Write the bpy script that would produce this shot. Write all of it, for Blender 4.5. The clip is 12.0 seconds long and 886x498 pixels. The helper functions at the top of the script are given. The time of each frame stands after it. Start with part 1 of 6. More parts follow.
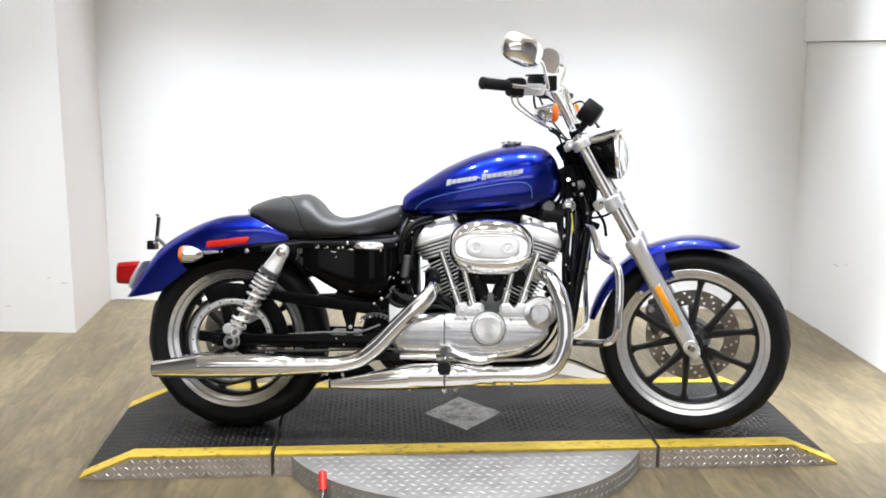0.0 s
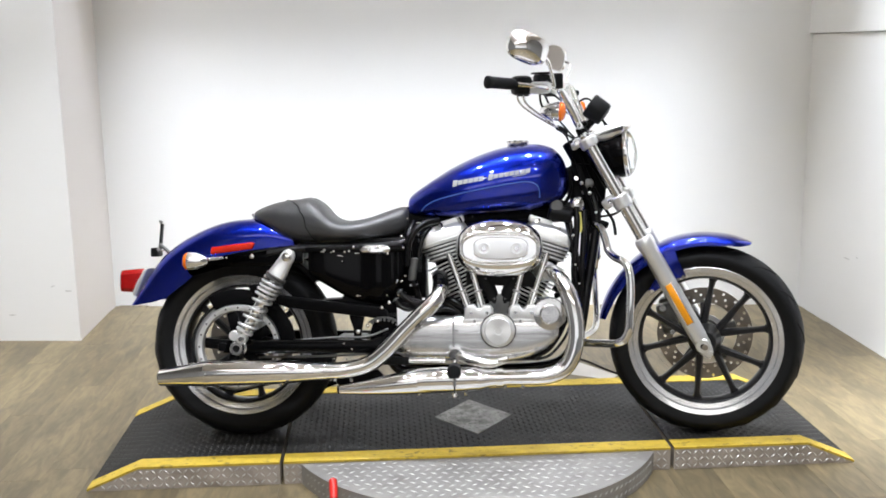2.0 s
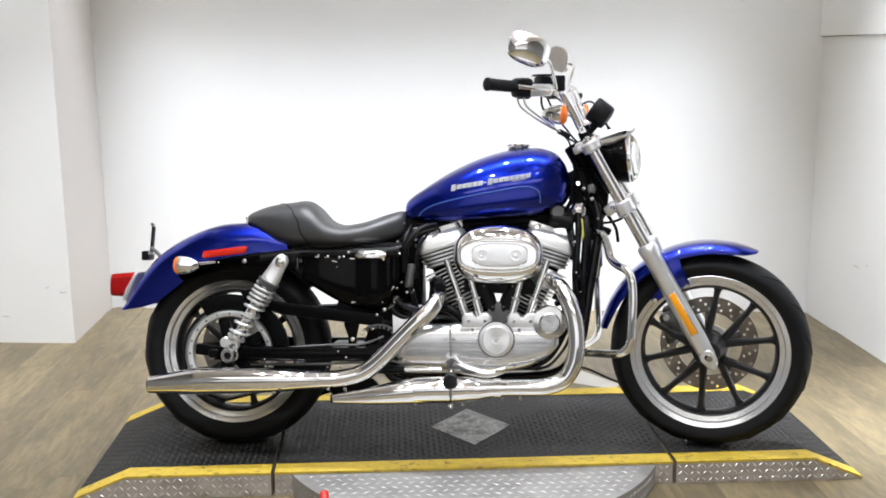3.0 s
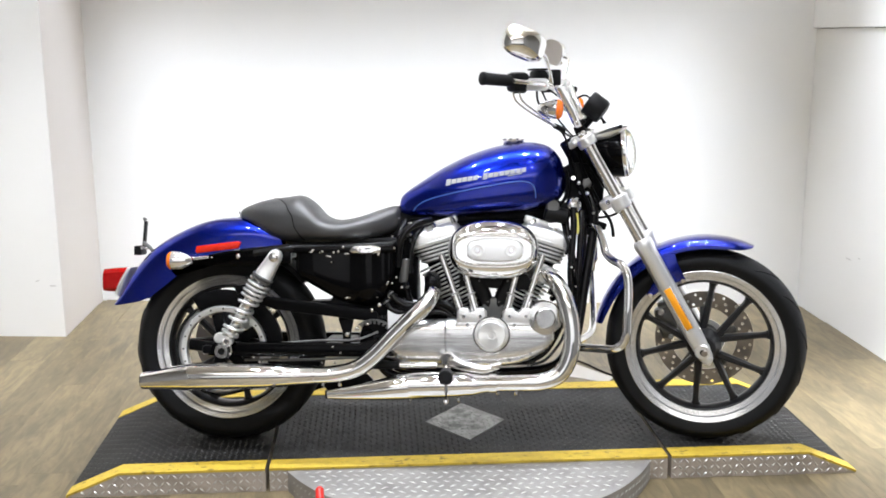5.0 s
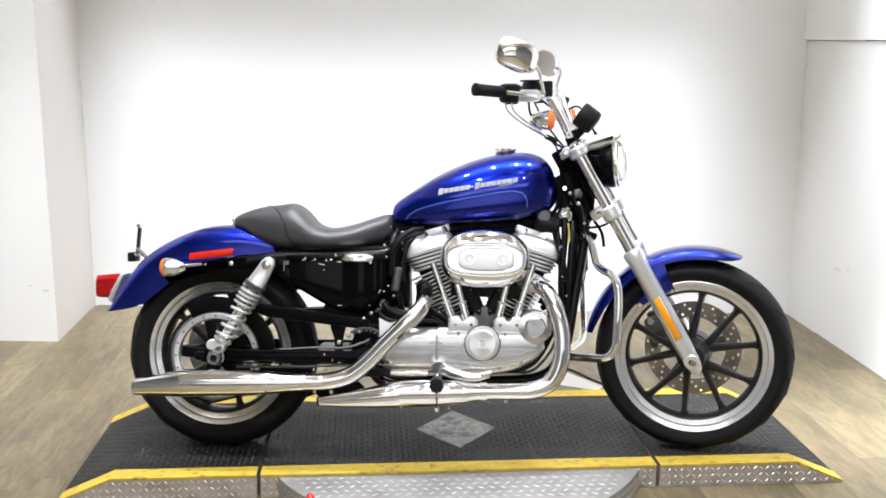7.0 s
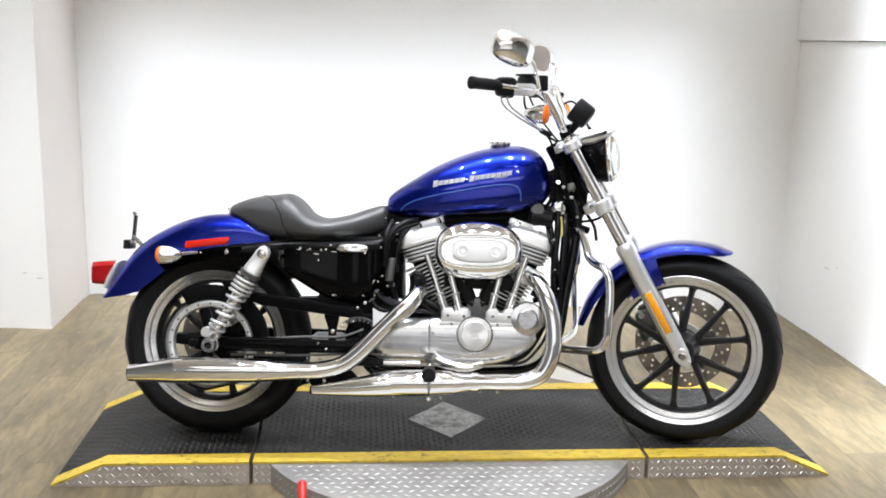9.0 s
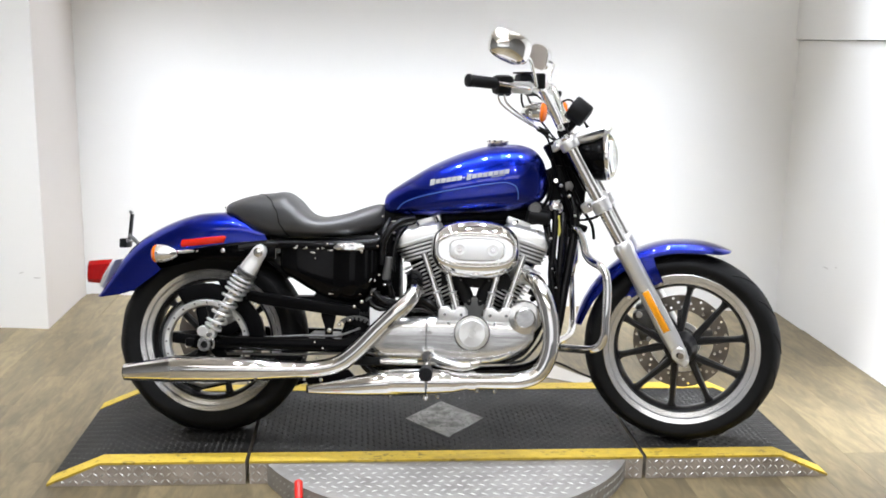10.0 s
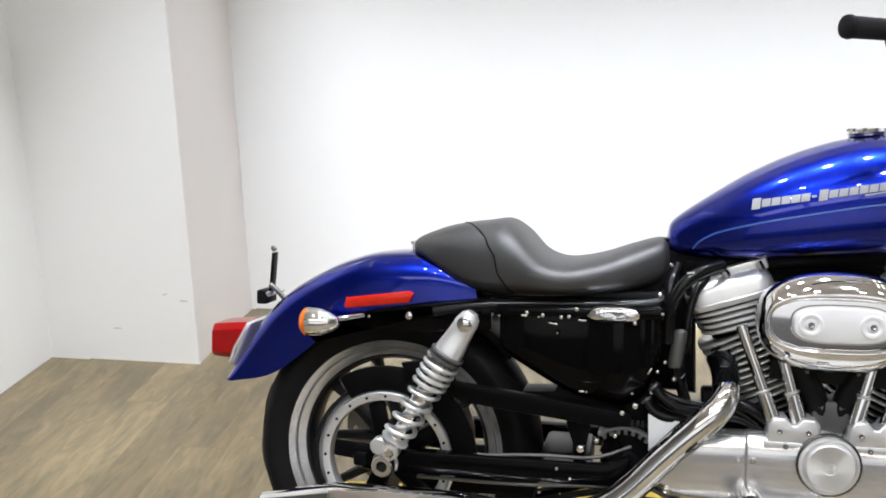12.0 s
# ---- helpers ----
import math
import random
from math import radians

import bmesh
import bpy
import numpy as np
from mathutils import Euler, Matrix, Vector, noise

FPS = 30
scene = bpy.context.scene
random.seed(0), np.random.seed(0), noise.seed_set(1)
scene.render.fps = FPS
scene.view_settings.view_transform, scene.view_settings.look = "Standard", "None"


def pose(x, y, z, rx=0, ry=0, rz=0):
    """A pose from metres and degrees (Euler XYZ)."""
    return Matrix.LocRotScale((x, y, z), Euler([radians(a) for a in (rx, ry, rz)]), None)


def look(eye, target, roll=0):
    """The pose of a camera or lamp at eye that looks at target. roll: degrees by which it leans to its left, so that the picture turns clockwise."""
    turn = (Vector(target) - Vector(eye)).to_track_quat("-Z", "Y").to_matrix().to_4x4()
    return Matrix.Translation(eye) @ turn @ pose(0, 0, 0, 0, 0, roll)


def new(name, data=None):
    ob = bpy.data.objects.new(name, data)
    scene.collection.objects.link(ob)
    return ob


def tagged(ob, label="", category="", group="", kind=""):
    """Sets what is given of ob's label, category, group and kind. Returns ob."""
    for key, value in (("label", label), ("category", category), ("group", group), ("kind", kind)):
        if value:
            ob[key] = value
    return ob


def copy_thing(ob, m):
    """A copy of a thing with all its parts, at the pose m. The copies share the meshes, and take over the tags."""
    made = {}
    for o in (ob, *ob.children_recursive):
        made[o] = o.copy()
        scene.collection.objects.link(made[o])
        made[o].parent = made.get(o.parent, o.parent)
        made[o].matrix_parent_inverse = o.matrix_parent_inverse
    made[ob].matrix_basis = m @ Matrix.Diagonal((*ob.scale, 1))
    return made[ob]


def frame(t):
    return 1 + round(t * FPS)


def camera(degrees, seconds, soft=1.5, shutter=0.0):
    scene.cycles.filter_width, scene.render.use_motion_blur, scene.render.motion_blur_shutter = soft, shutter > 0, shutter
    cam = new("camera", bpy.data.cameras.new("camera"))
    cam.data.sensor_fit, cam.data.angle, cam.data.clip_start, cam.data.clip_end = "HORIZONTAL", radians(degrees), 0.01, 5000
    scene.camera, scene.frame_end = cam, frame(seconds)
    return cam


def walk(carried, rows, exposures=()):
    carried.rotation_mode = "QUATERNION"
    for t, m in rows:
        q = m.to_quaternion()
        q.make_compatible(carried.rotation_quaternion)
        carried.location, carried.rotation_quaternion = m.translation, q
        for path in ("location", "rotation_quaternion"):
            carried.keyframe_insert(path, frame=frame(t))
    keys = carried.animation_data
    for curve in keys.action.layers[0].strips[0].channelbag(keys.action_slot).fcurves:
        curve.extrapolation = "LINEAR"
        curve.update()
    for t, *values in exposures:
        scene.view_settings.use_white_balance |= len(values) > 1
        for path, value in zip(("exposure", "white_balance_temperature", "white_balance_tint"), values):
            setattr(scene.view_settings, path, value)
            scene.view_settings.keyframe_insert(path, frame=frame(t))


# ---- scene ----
cam = camera(47.7, 12.0, soft=1.75)
PATH = [
    (0, (0.037, -3.188, 1.317), (-0.029, -1.227, 0.929), 0.4),
    (0.5, (0.048, -3.195, 1.317), (-0.025, -1.233, 0.936), 0.2),
    (1, (0.052, -3.19, 1.321), (-0.023, -1.228, 0.942), 0.1),
    (1.5, (0.035, -3.169, 1.32), (-0.038, -1.213, 0.911), -0.4),
    (2, (0.023, -3.144, 1.323), (-0.05, -1.184, 0.93), -0.7),
    (2.5, (0.029, -3.103, 1.334), (-0.07, -1.14, 0.96), -0.5),
    (3, (0.051, -3.056, 1.325), (-0.037, -1.097, 0.932), -0.3),
    (3.5, (0.053, -3.024, 1.334), (-0.053, -1.069, 0.925), -0.4),
    (5.5, (0.028, -3.042, 1.348), (-0.025, -1.086, 0.932), -0.0),
    (6, (0.035, -3.042, 1.362), (-0.015, -1.084, 0.958), 0.2),
    (6.5, (0.033, -3.055, 1.349), (-0.024, -1.096, 0.95), 0.1),
    (7, (0.036, -3.06, 1.357), (-0.016, -1.102, 0.952), 0.3),
    (9, (0.031, -3.092, 1.345), (-0.005, -1.135, 0.935), 1.2),
    (9.5, (0.042, -3.092, 1.342), (0.005, -1.136, 0.929), 1.1),
    (10, (0.04, -3.083, 1.334), (0.004, -1.125, 0.927), 1.2),
    (10.2, (0.059, -3.037, 1.334), (-0.045, -1.082, 0.923), 1.0),
    (10.5, (0.082, -2.896, 1.342), (-0.12, -0.949, 0.931), 2.2),
    (10.8, (0.055, -2.707, 1.331), (-0.336, -0.804, 0.858), 0.8),
    (11, (-0.005, -2.57, 1.312), (-0.341, -0.654, 0.85), -0.5),
    (11.2, (-0.07, -2.42, 1.313), (-0.355, -0.503, 0.819), -2.3),
    (11.5, (-0.155, -2.251, 1.31), (-0.392, -0.345, 0.753), -2.5),
    (11.8, (-0.193, -1.987, 1.305), (-0.574, -0.094, 0.783), -3.2),
    (12, (-0.233, -1.843, 1.301), (-0.649, 0.046, 0.796), -1.7),
]
walk(cam, [(t, look(eye, target, roll)) for t, eye, target, roll in PATH], exposures=[(0.0, 0.10), (0.5, 0.04), (1.5, -0.03), (2.5, -0.03), (3.7, 0.0), (5.3, 0.17), (7.2, 0.20), (8.8, 0.15), (9.5, 0.13), (10.1, 0.05), (10.8, -0.10), (11.5, -0.20), (12.0, -0.12)])

# ---- light ----
world = bpy.data.worlds.new("world")
scene.world = world
world.use_nodes = True
world.node_tree.nodes["Background"].inputs[0].default_value = (1.0, 0.98, 0.95, 1)
world.node_tree.nodes["Background"].inputs[1].default_value = 0.05


def area_lamp(name, at, target, size, watts, colour=(1, 0.97, 0.93), spread=180, shape="DISK", size_y=None):
    data = bpy.data.lights.new(name, "AREA")
    data.shape, data.size, data.energy, data.color, data.spread = shape, size, watts, colour, radians(spread)
    if size_y:
        data.size_y = size_y
    ob = new(name, data)
    ob.matrix_world = look(at, target)
    return ob


CEILING_Z = 2.9
COOL = (0.865, 0.91, 1.0)
NEUTRAL = (0.92, 0.945, 1.0)
# round ceiling lamps: x, y, watts, beam in degrees; the first is added to brighten the recess wall
LAMPS = [(-1.65, 0.55, 9, 46), (-1.1, -1.05, 8, 70), (1.1, -1.05, 8, 70)] + [(x, -1.05, 6, 120) for x in (-0.55, 0.0, 0.55)] + [(x, -1.8, 5, 120) for x in (-0.8, -0.27, 0.27, 0.8)] + [(x, 0.12, 6, 96) for x in (-0.75, -0.25, 0.25, 0.75)]
DOWNLIGHTS = [(lx, ly) for lx, ly, watts, beam in LAMPS]
for lx, ly, watts, beam in LAMPS:
    area_lamp("downlight_lamp", (lx, ly, CEILING_Z - 0.03), (lx - (0.3 if beam == 46 else 0), ly + (0.2 if beam == 46 else 0.02), 0), 0.09, watts, NEUTRAL if beam == 46 else COOL, spread=beam)
# unseen panels added to brighten the bike's metal and the end wall
FILL_PANELS = [(x, -3.55) for x in (-1.25, 0.0, 1.25)]
for lx, ly in FILL_PANELS:
    area_lamp("panel_lamp", (lx, ly, CEILING_Z - 0.045), (lx, ly - 0.25, 0), 1.1, 34, COOL, shape="RECTANGLE", size_y=0.9, spread=115)
# unseen fill bars added to brighten the walls: x, y, length, turn of the bar, lean towards its wall, watts, beam
FILL_BARS = [(0.05, 1.5, 2.6, 0, (0, 0.69), 9.5, 66), (1.25, 0.7, 1.8, 90, (0.69, 0), 18, 66), (-1.95, 0.4, 1.2, 90, (-0.69, 0), 7, 66), (-2.1, 0.85, 0.5, 0, (0, 0.69), 3.5, 66),
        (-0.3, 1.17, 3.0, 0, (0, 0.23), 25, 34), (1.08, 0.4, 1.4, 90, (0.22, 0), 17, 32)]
for lx, ly, ln, turn_by, (dx, dy), watts, beam in FILL_BARS:
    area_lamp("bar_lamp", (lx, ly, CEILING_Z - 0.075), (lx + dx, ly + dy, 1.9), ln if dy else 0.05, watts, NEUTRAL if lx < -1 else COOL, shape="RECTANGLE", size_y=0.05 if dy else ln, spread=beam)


# ---- materials ----
def material(name, colour, rough=0.5, metal=0.0, coat=0.0, vary=0.12, scale=6.0, bump=0.0, bump_scale=120.0, rough_vary=0.08, coat_rough=0.03, spec=0.5):
    m = bpy.data.materials.new(name)
    m.use_nodes = True
    nt = m.node_tree
    b = nt.nodes["Principled BSDF"]
    b.inputs["Metallic"].default_value = metal
    b.inputs["Specular IOR Level"].default_value = spec
    b.inputs["Coat Weight"].default_value = coat
    b.inputs["Coat Roughness"].default_value = coat_rough
    tc = nt.nodes.new("ShaderNodeTexCoord")
    big = nt.nodes.new("ShaderNodeTexNoise")
    big.inputs["Scale"].default_value, big.inputs["Detail"].default_value = scale, 6
    nt.links.new(tc.outputs["Object"], big.inputs["Vector"])
    fine = nt.nodes.new("ShaderNodeTexNoise")
    fine.inputs["Scale"].default_value, fine.inputs["Detail"].default_value = bump_scale, 3
    nt.links.new(tc.outputs["Object"], fine.inputs["Vector"])
    ramp = nt.nodes.new("ShaderNodeMix")
    ramp.data_type = "RGBA"
    ramp.inputs[6].default_value = (*[c * (1 - vary) for c in colour], 1)
    ramp.inputs[7].default_value = (*[min(1, c * (1 + vary)) for c in colour], 1)
    nt.links.new(big.outputs["Fac"], ramp.inputs[0])
    nt.links.new(ramp.outputs[2], b.inputs["Base Color"])
    mr = nt.nodes.new("ShaderNodeMapRange")
    mr.inputs[3].default_value, mr.inputs[4].default_value = max(0.02, rough - rough_vary), min(1, rough + rough_vary)
    nt.links.new(fine.outputs["Fac"], mr.inputs[0])
    nt.links.new(mr.outputs[0], b.inputs["Roughness"])
    if bump:
        bp = nt.nodes.new("ShaderNodeBump")
        bp.inputs["Strength"].default_value, bp.inputs["Distance"].default_value = bump, 0.002
        nt.links.new(fine.outputs["Fac"], bp.inputs["Height"])
        nt.links.new(bp.outputs["Normal"], b.inputs["Normal"])
    return m


def scuffed(m, colour, scale, low, high, stretch=(1, 1, 1), most=1.0, detail=8):
    """Lays worn or dirty patches of another colour over a material."""
    nt = m.node_tree
    b = nt.nodes["Principled BSDF"]
    tc = nt.nodes["Texture Coordinate"]
    before = b.inputs["Base Color"].links[0].from_socket
    mul = nt.nodes.new("ShaderNodeVectorMath")
    mul.operation = "MULTIPLY"
    mul.inputs[1].default_value = stretch
    nt.links.new(tc.outputs["Object"], mul.inputs[0])
    noise = nt.nodes.new("ShaderNodeTexNoise")
    noise.inputs["Scale"].default_value, noise.inputs["Detail"].default_value, noise.inputs["Roughness"].default_value = scale, detail, 0.6
    nt.links.new(mul.outputs[0], noise.inputs["Vector"])
    edge = nt.nodes.new("ShaderNodeMapRange")
    edge.inputs[1].default_value, edge.inputs[2].default_value, edge.inputs[4].default_value = low, high, most
    nt.links.new(noise.outputs["Fac"], edge.inputs[0])
    mix = nt.nodes.new("ShaderNodeMix")
    mix.data_type = "RGBA"
    mix.inputs[7].default_value = (*colour, 1)
    nt.links.new(edge.outputs[0], mix.inputs[0])
    nt.links.new(before, mix.inputs[6])
    nt.links.new(mix.outputs[2], b.inputs["Base Color"])
    return m


BLUE = material("candy_blue_paint", (0.0012, 0.0132, 0.290), 0.25, 0.94, coat=0.85, vary=0.06, bump_scale=900, rough_vary=0.04, coat_rough=0.015, spec=0.3)
PIN = material("light_blue_pinstripe", (0.045, 0.13, 0.48), 0.3, 0.2, coat=1.0, vary=0.03)
CHROME = material("chrome", (0.91, 0.91, 0.91), 0.05, 1.0, vary=0.02, rough_vary=0.025, bump_scale=30)
POLISHED = material("polished_aluminium", (0.86, 0.86, 0.86), 0.17, 1.0, vary=0.06, rough_vary=0.08, bump=0.30, bump_scale=16)
SILVER = material("silver_cast_metal", (0.85, 0.85, 0.845), 0.33, 0.78, vary=0.06, bump=0.08, bump_scale=500)
STEEL = material("brushed_steel", (0.34, 0.31, 0.28), 0.34, 1.0, vary=0.2, scale=20)
RIMLIP = material("machined_rim", (0.82, 0.82, 0.825), 0.25, 0.8, vary=0.05, rough_vary=0.03, bump_scale=40)
GLOSSBLACK = material("gloss_black_paint", (0.0018, 0.0018, 0.0020), 0.06, 0.0, vary=0.2, spec=0.10)
FRAMEBLACK = material("gloss_black_enamel", (0.0018, 0.0018, 0.0020), 0.08, 0.0, vary=0.2, rough_vary=0.02, spec=0.13)
SATIN = material("satin_black_metal", (0.0034, 0.0034, 0.0038), 0.34, 0.0, vary=0.2, bump=0.05, bump_scale=400, spec=0.06)
WHEELBLACK = material("black_wheel_enamel", (0.013, 0.013, 0.014), 0.33, 0.0, vary=0.2, bump=0.05, bump_scale=400, spec=0.3)
PLASTIC = material("black_plastic", (0.0062, 0.0062, 0.0068), 0.45, vary=0.15, bump=0.1, bump_scale=600, spec=0.16)
RUBBER = material("tyre_rubber", (0.0088, 0.0088, 0.0091), 0.58, vary=0.3, scale=14, bump=0.25, bump_scale=350, spec=0.14)
GRIPRUB = material("grip_rubber", (0.010, 0.010, 0.011), 0.6, vary=0.15, bump=0.3, bump_scale=500, spec=0.15)
LEATHER = material("black_vinyl_leather", (0.034, 0.034, 0.035), 0.40, vary=0.15, scale=10, bump=0.35, bump_scale=420, spec=0.9)
REDLENS = material("red_lens", (0.38, 0.004, 0.004), 0.12, coat=0.3, vary=0.25, scale=40, spec=0.4)
REDREFL = material("red_reflector", (0.62, 0.020, 0.006), 0.2, coat=0.2, vary=0.2, scale=60, spec=0.3)
AMBER = material("amber_lens", (0.95, 0.17, 0.005), 0.2, coat=0.3, vary=0.12, scale=60, spec=0.3)
AMBERREFL = material("amber_reflector", (1.0, 0.36, 0.012), 0.22, coat=0.3, vary=0.15, scale=60, spec=0.3)
YELLOWTAG = material("yellow_tag", (0.62, 0.55, 0.12), 0.5, vary=0.1)
GREYPLATE = material("grey_metal_bracket", (0.16, 0.16, 0.155), 0.38, 0.8, vary=0.2, scale=30)
MIRROR = material("mirror_glass", (0.66, 0.64, 0.61), 0.03, 1.0, vary=0.0, rough_vary=0.0)
LOGO = material("silver_badge_paint", (0.36, 0.365, 0.37), 0.4, 0.2, vary=0.1, scale=40)
REDGRIP = material("red_plastic_grip", (0.62, 0.02, 0.012), 0.35, vary=0.12, scale=20)
WALL = material("white_wall_paint", (0.86, 0.86, 0.85), 0.62, vary=0.025, scale=1.4, bump=0.06, bump_scale=90)
# white wall with the return's warm shade put into its colour
TINTWALL = material("cream_wall_paint", (0.82, 0.785, 0.765), 0.62, vary=0.03, scale=1.4, bump=0.06, bump_scale=90)
CEILPAINT = material("grey_ceiling_paint", (0.72, 0.68, 0.63), 0.8, vary=0.1, scale=2)
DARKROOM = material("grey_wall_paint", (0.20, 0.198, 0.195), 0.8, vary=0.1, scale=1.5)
ENDWALL = material("pale_grey_wall_paint", (0.74, 0.735, 0.73), 0.8, vary=0.1, scale=1.5)
DARKEND = material("dark_grey_dado_paint", (0.10, 0.10, 0.10), 0.7, vary=0.2, scale=2.0)
VEEGREY = material("dark_grey_casting", (0.12, 0.12, 0.117), 0.42, 0.5, vary=0.2, scale=30)
# also gives the timer cover's chrome ring its dark reflection
DARKSTEEL = material("dark_polished_steel", (0.16, 0.16, 0.158), 0.16, 1.0, vary=0.15, scale=25)
TAPE = scuffed(scuffed(material("yellow_safety_paint", (0.55, 0.385, 0.040), 0.6, vary=0.26, scale=40, bump=0.2, bump_scale=200), (0.10, 0.075, 0.02), 60, 0.57, 0.68, (0.6, 1, 1), 0.85), (0.30, 0.21, 0.035), 9, 0.52, 0.72, (0.5, 2, 1), 0.6)
MAT = scuffed(scuffed(material("black_tread_plate", (0.0070, 0.0068, 0.0066), 0.52, 0.1, vary=0.5, scale=3.5, bump=0.15, bump_scale=260, spec=0.25), (0.030, 0.0285, 0.0260), 6, 0.50, 0.72, (0.55, 1, 1)), (0.075, 0.072, 0.066), 5, 0.64, 0.74, (0.6, 9, 1), 0.6)
# worn lugs, also lightened in colour to stand in for their highlights
LUGWORNLIT = scuffed(material("worn_black_tread", (0.030, 0.029, 0.027), 0.42, 0.0, vary=0.65, scale=4, bump=0.1, bump_scale=260, spec=0.5), (0.085, 0.082, 0.076), 7, 0.54, 0.72, (0.6, 2.5, 1), 0.8)
SIDEPLATE = scuffed(material("warm_aluminium_side", (0.42, 0.37, 0.32), 0.44, 0.2, vary=0.38, scale=12, bump=0.12, bump_scale=240), (0.20, 0.165, 0.125), 14, 0.52, 0.72, most=0.7)
TREAD = scuffed(material("aluminium_tread_plate", (0.32, 0.307, 0.287), 0.44, 0.4, vary=0.42, scale=7, bump=0.12, bump_scale=240), (0.15, 0.14, 0.125), 9, 0.52, 0.74, most=0.7)
# aluminium lugs get a lighter colour than their plates in place of highlights
ALULUG = material("worn_aluminium_lug", (0.56, 0.55, 0.52), 0.36, 0.6, vary=0.12, scale=30)
LUGTOP = material("worn_turntable_lug", (0.46, 0.455, 0.44), 0.42, 0.4, vary=0.2, scale=12)
PALESHEET = material("pale_paper", (0.56, 0.53, 0.48), 0.7, vary=0.06, scale=8)
WORNPLATE = scuffed(scuffed(material("worn_steel_plate", (0.30, 0.295, 0.28), 0.45, 0.5, vary=0.5, scale=38, bump=0.3, bump_scale=150), (0.11, 0.108, 0.10), 16, 0.46, 0.62), (0.02, 0.02, 0.02), 60, 0.62, 0.68)
TURNED = material("turned_aluminium", (0.92, 0.92, 0.91), 0.36, 0.85, vary=0.04, rough_vary=0.04)
tn = TURNED.node_tree.nodes.new("ShaderNodeTangent")
tn.direction_type, tn.axis = "RADIAL", "Y"
TURNED.node_tree.links.new(tn.outputs[0], TURNED.node_tree.nodes["Principled BSDF"].inputs["Tangent"])
TURNED.node_tree.nodes["Principled BSDF"].inputs["Anisotropic"].default_value = 0.7
INSERT = material("bright_satin_aluminium", (0.93, 0.93, 0.925), 0.48, 0.2, vary=0.03, bump=0.05, bump_scale=600)
SATINALU = material("satin_aluminium", (0.88, 0.88, 0.87), 0.42, 0.55, vary=0.04, bump=0.05, bump_scale=600)


def brushed_material():
    """Polished aluminium with fine level brush marks and faint clouding; its colour streaks also stand in for
    reflections.
    """
    m = material("brushed_aluminium", (0.84, 0.84, 0.84), 0.20, 0.85, vary=0.16, scale=14, rough_vary=0.08, bump_scale=22)
    nt = m.node_tree
    b = nt.nodes["Principled BSDF"]
    tc = nt.nodes["Texture Coordinate"]
    mul = nt.nodes.new("ShaderNodeVectorMath")
    mul.operation = "MULTIPLY"
    mul.inputs[1].default_value = (2.0, 10.0, 60.0)
    nt.links.new(tc.outputs["Object"], mul.inputs[0])
    streak = nt.nodes.new("ShaderNodeTexNoise")
    streak.inputs["Scale"].default_value, streak.inputs["Detail"].default_value = 1.6, 6
    nt.links.new(mul.outputs[0], streak.inputs["Vector"])
    # the streaks drive the base colour too, in place of light and dark reflections
    nt.links.new(streak.outputs["Fac"], nt.nodes["Mix"].inputs[0])
    bp = nt.nodes.new("ShaderNodeBump")
    bp.inputs["Strength"].default_value, bp.inputs["Distance"].default_value = 0.20, 0.002
    nt.links.new(streak.outputs["Fac"], bp.inputs["Height"])
    nt.links.new(bp.outputs["Normal"], b.inputs["Normal"])
    return m


BRUSHED = brushed_material()
GLASS = bpy.data.materials.new("clear_lens")
GLASS.use_nodes = True
gb = GLASS.node_tree.nodes["Principled BSDF"]
gb.inputs["Base Color"].default_value = (0.95, 0.97, 0.97, 1)
gb.inputs["Roughness"].default_value = 0.05
gb.inputs["Transmission Weight"].default_value = 1.0
gb.inputs["IOR"].default_value = 1.3
HOSE = material("glossy_black_hose", (0.0045, 0.0045, 0.005), 0.20, vary=0.2, spec=0.28)
FOIL = material("crumpled_chrome", (0.9, 0.9, 0.9), 0.10, 1.0, vary=0.05, bump=1.0, bump_scale=48)
LAMPFACE = bpy.data.materials.new("lamp_face")
LAMPFACE.use_nodes = True
lb = LAMPFACE.node_tree.nodes["Principled BSDF"]
lb.inputs["Base Color"].default_value = (0.9, 0.9, 0.88, 1)
lb.inputs["Emission Color"].default_value = (1, 0.97, 0.92, 1)
lb.inputs["Emission Strength"].default_value = 3.0


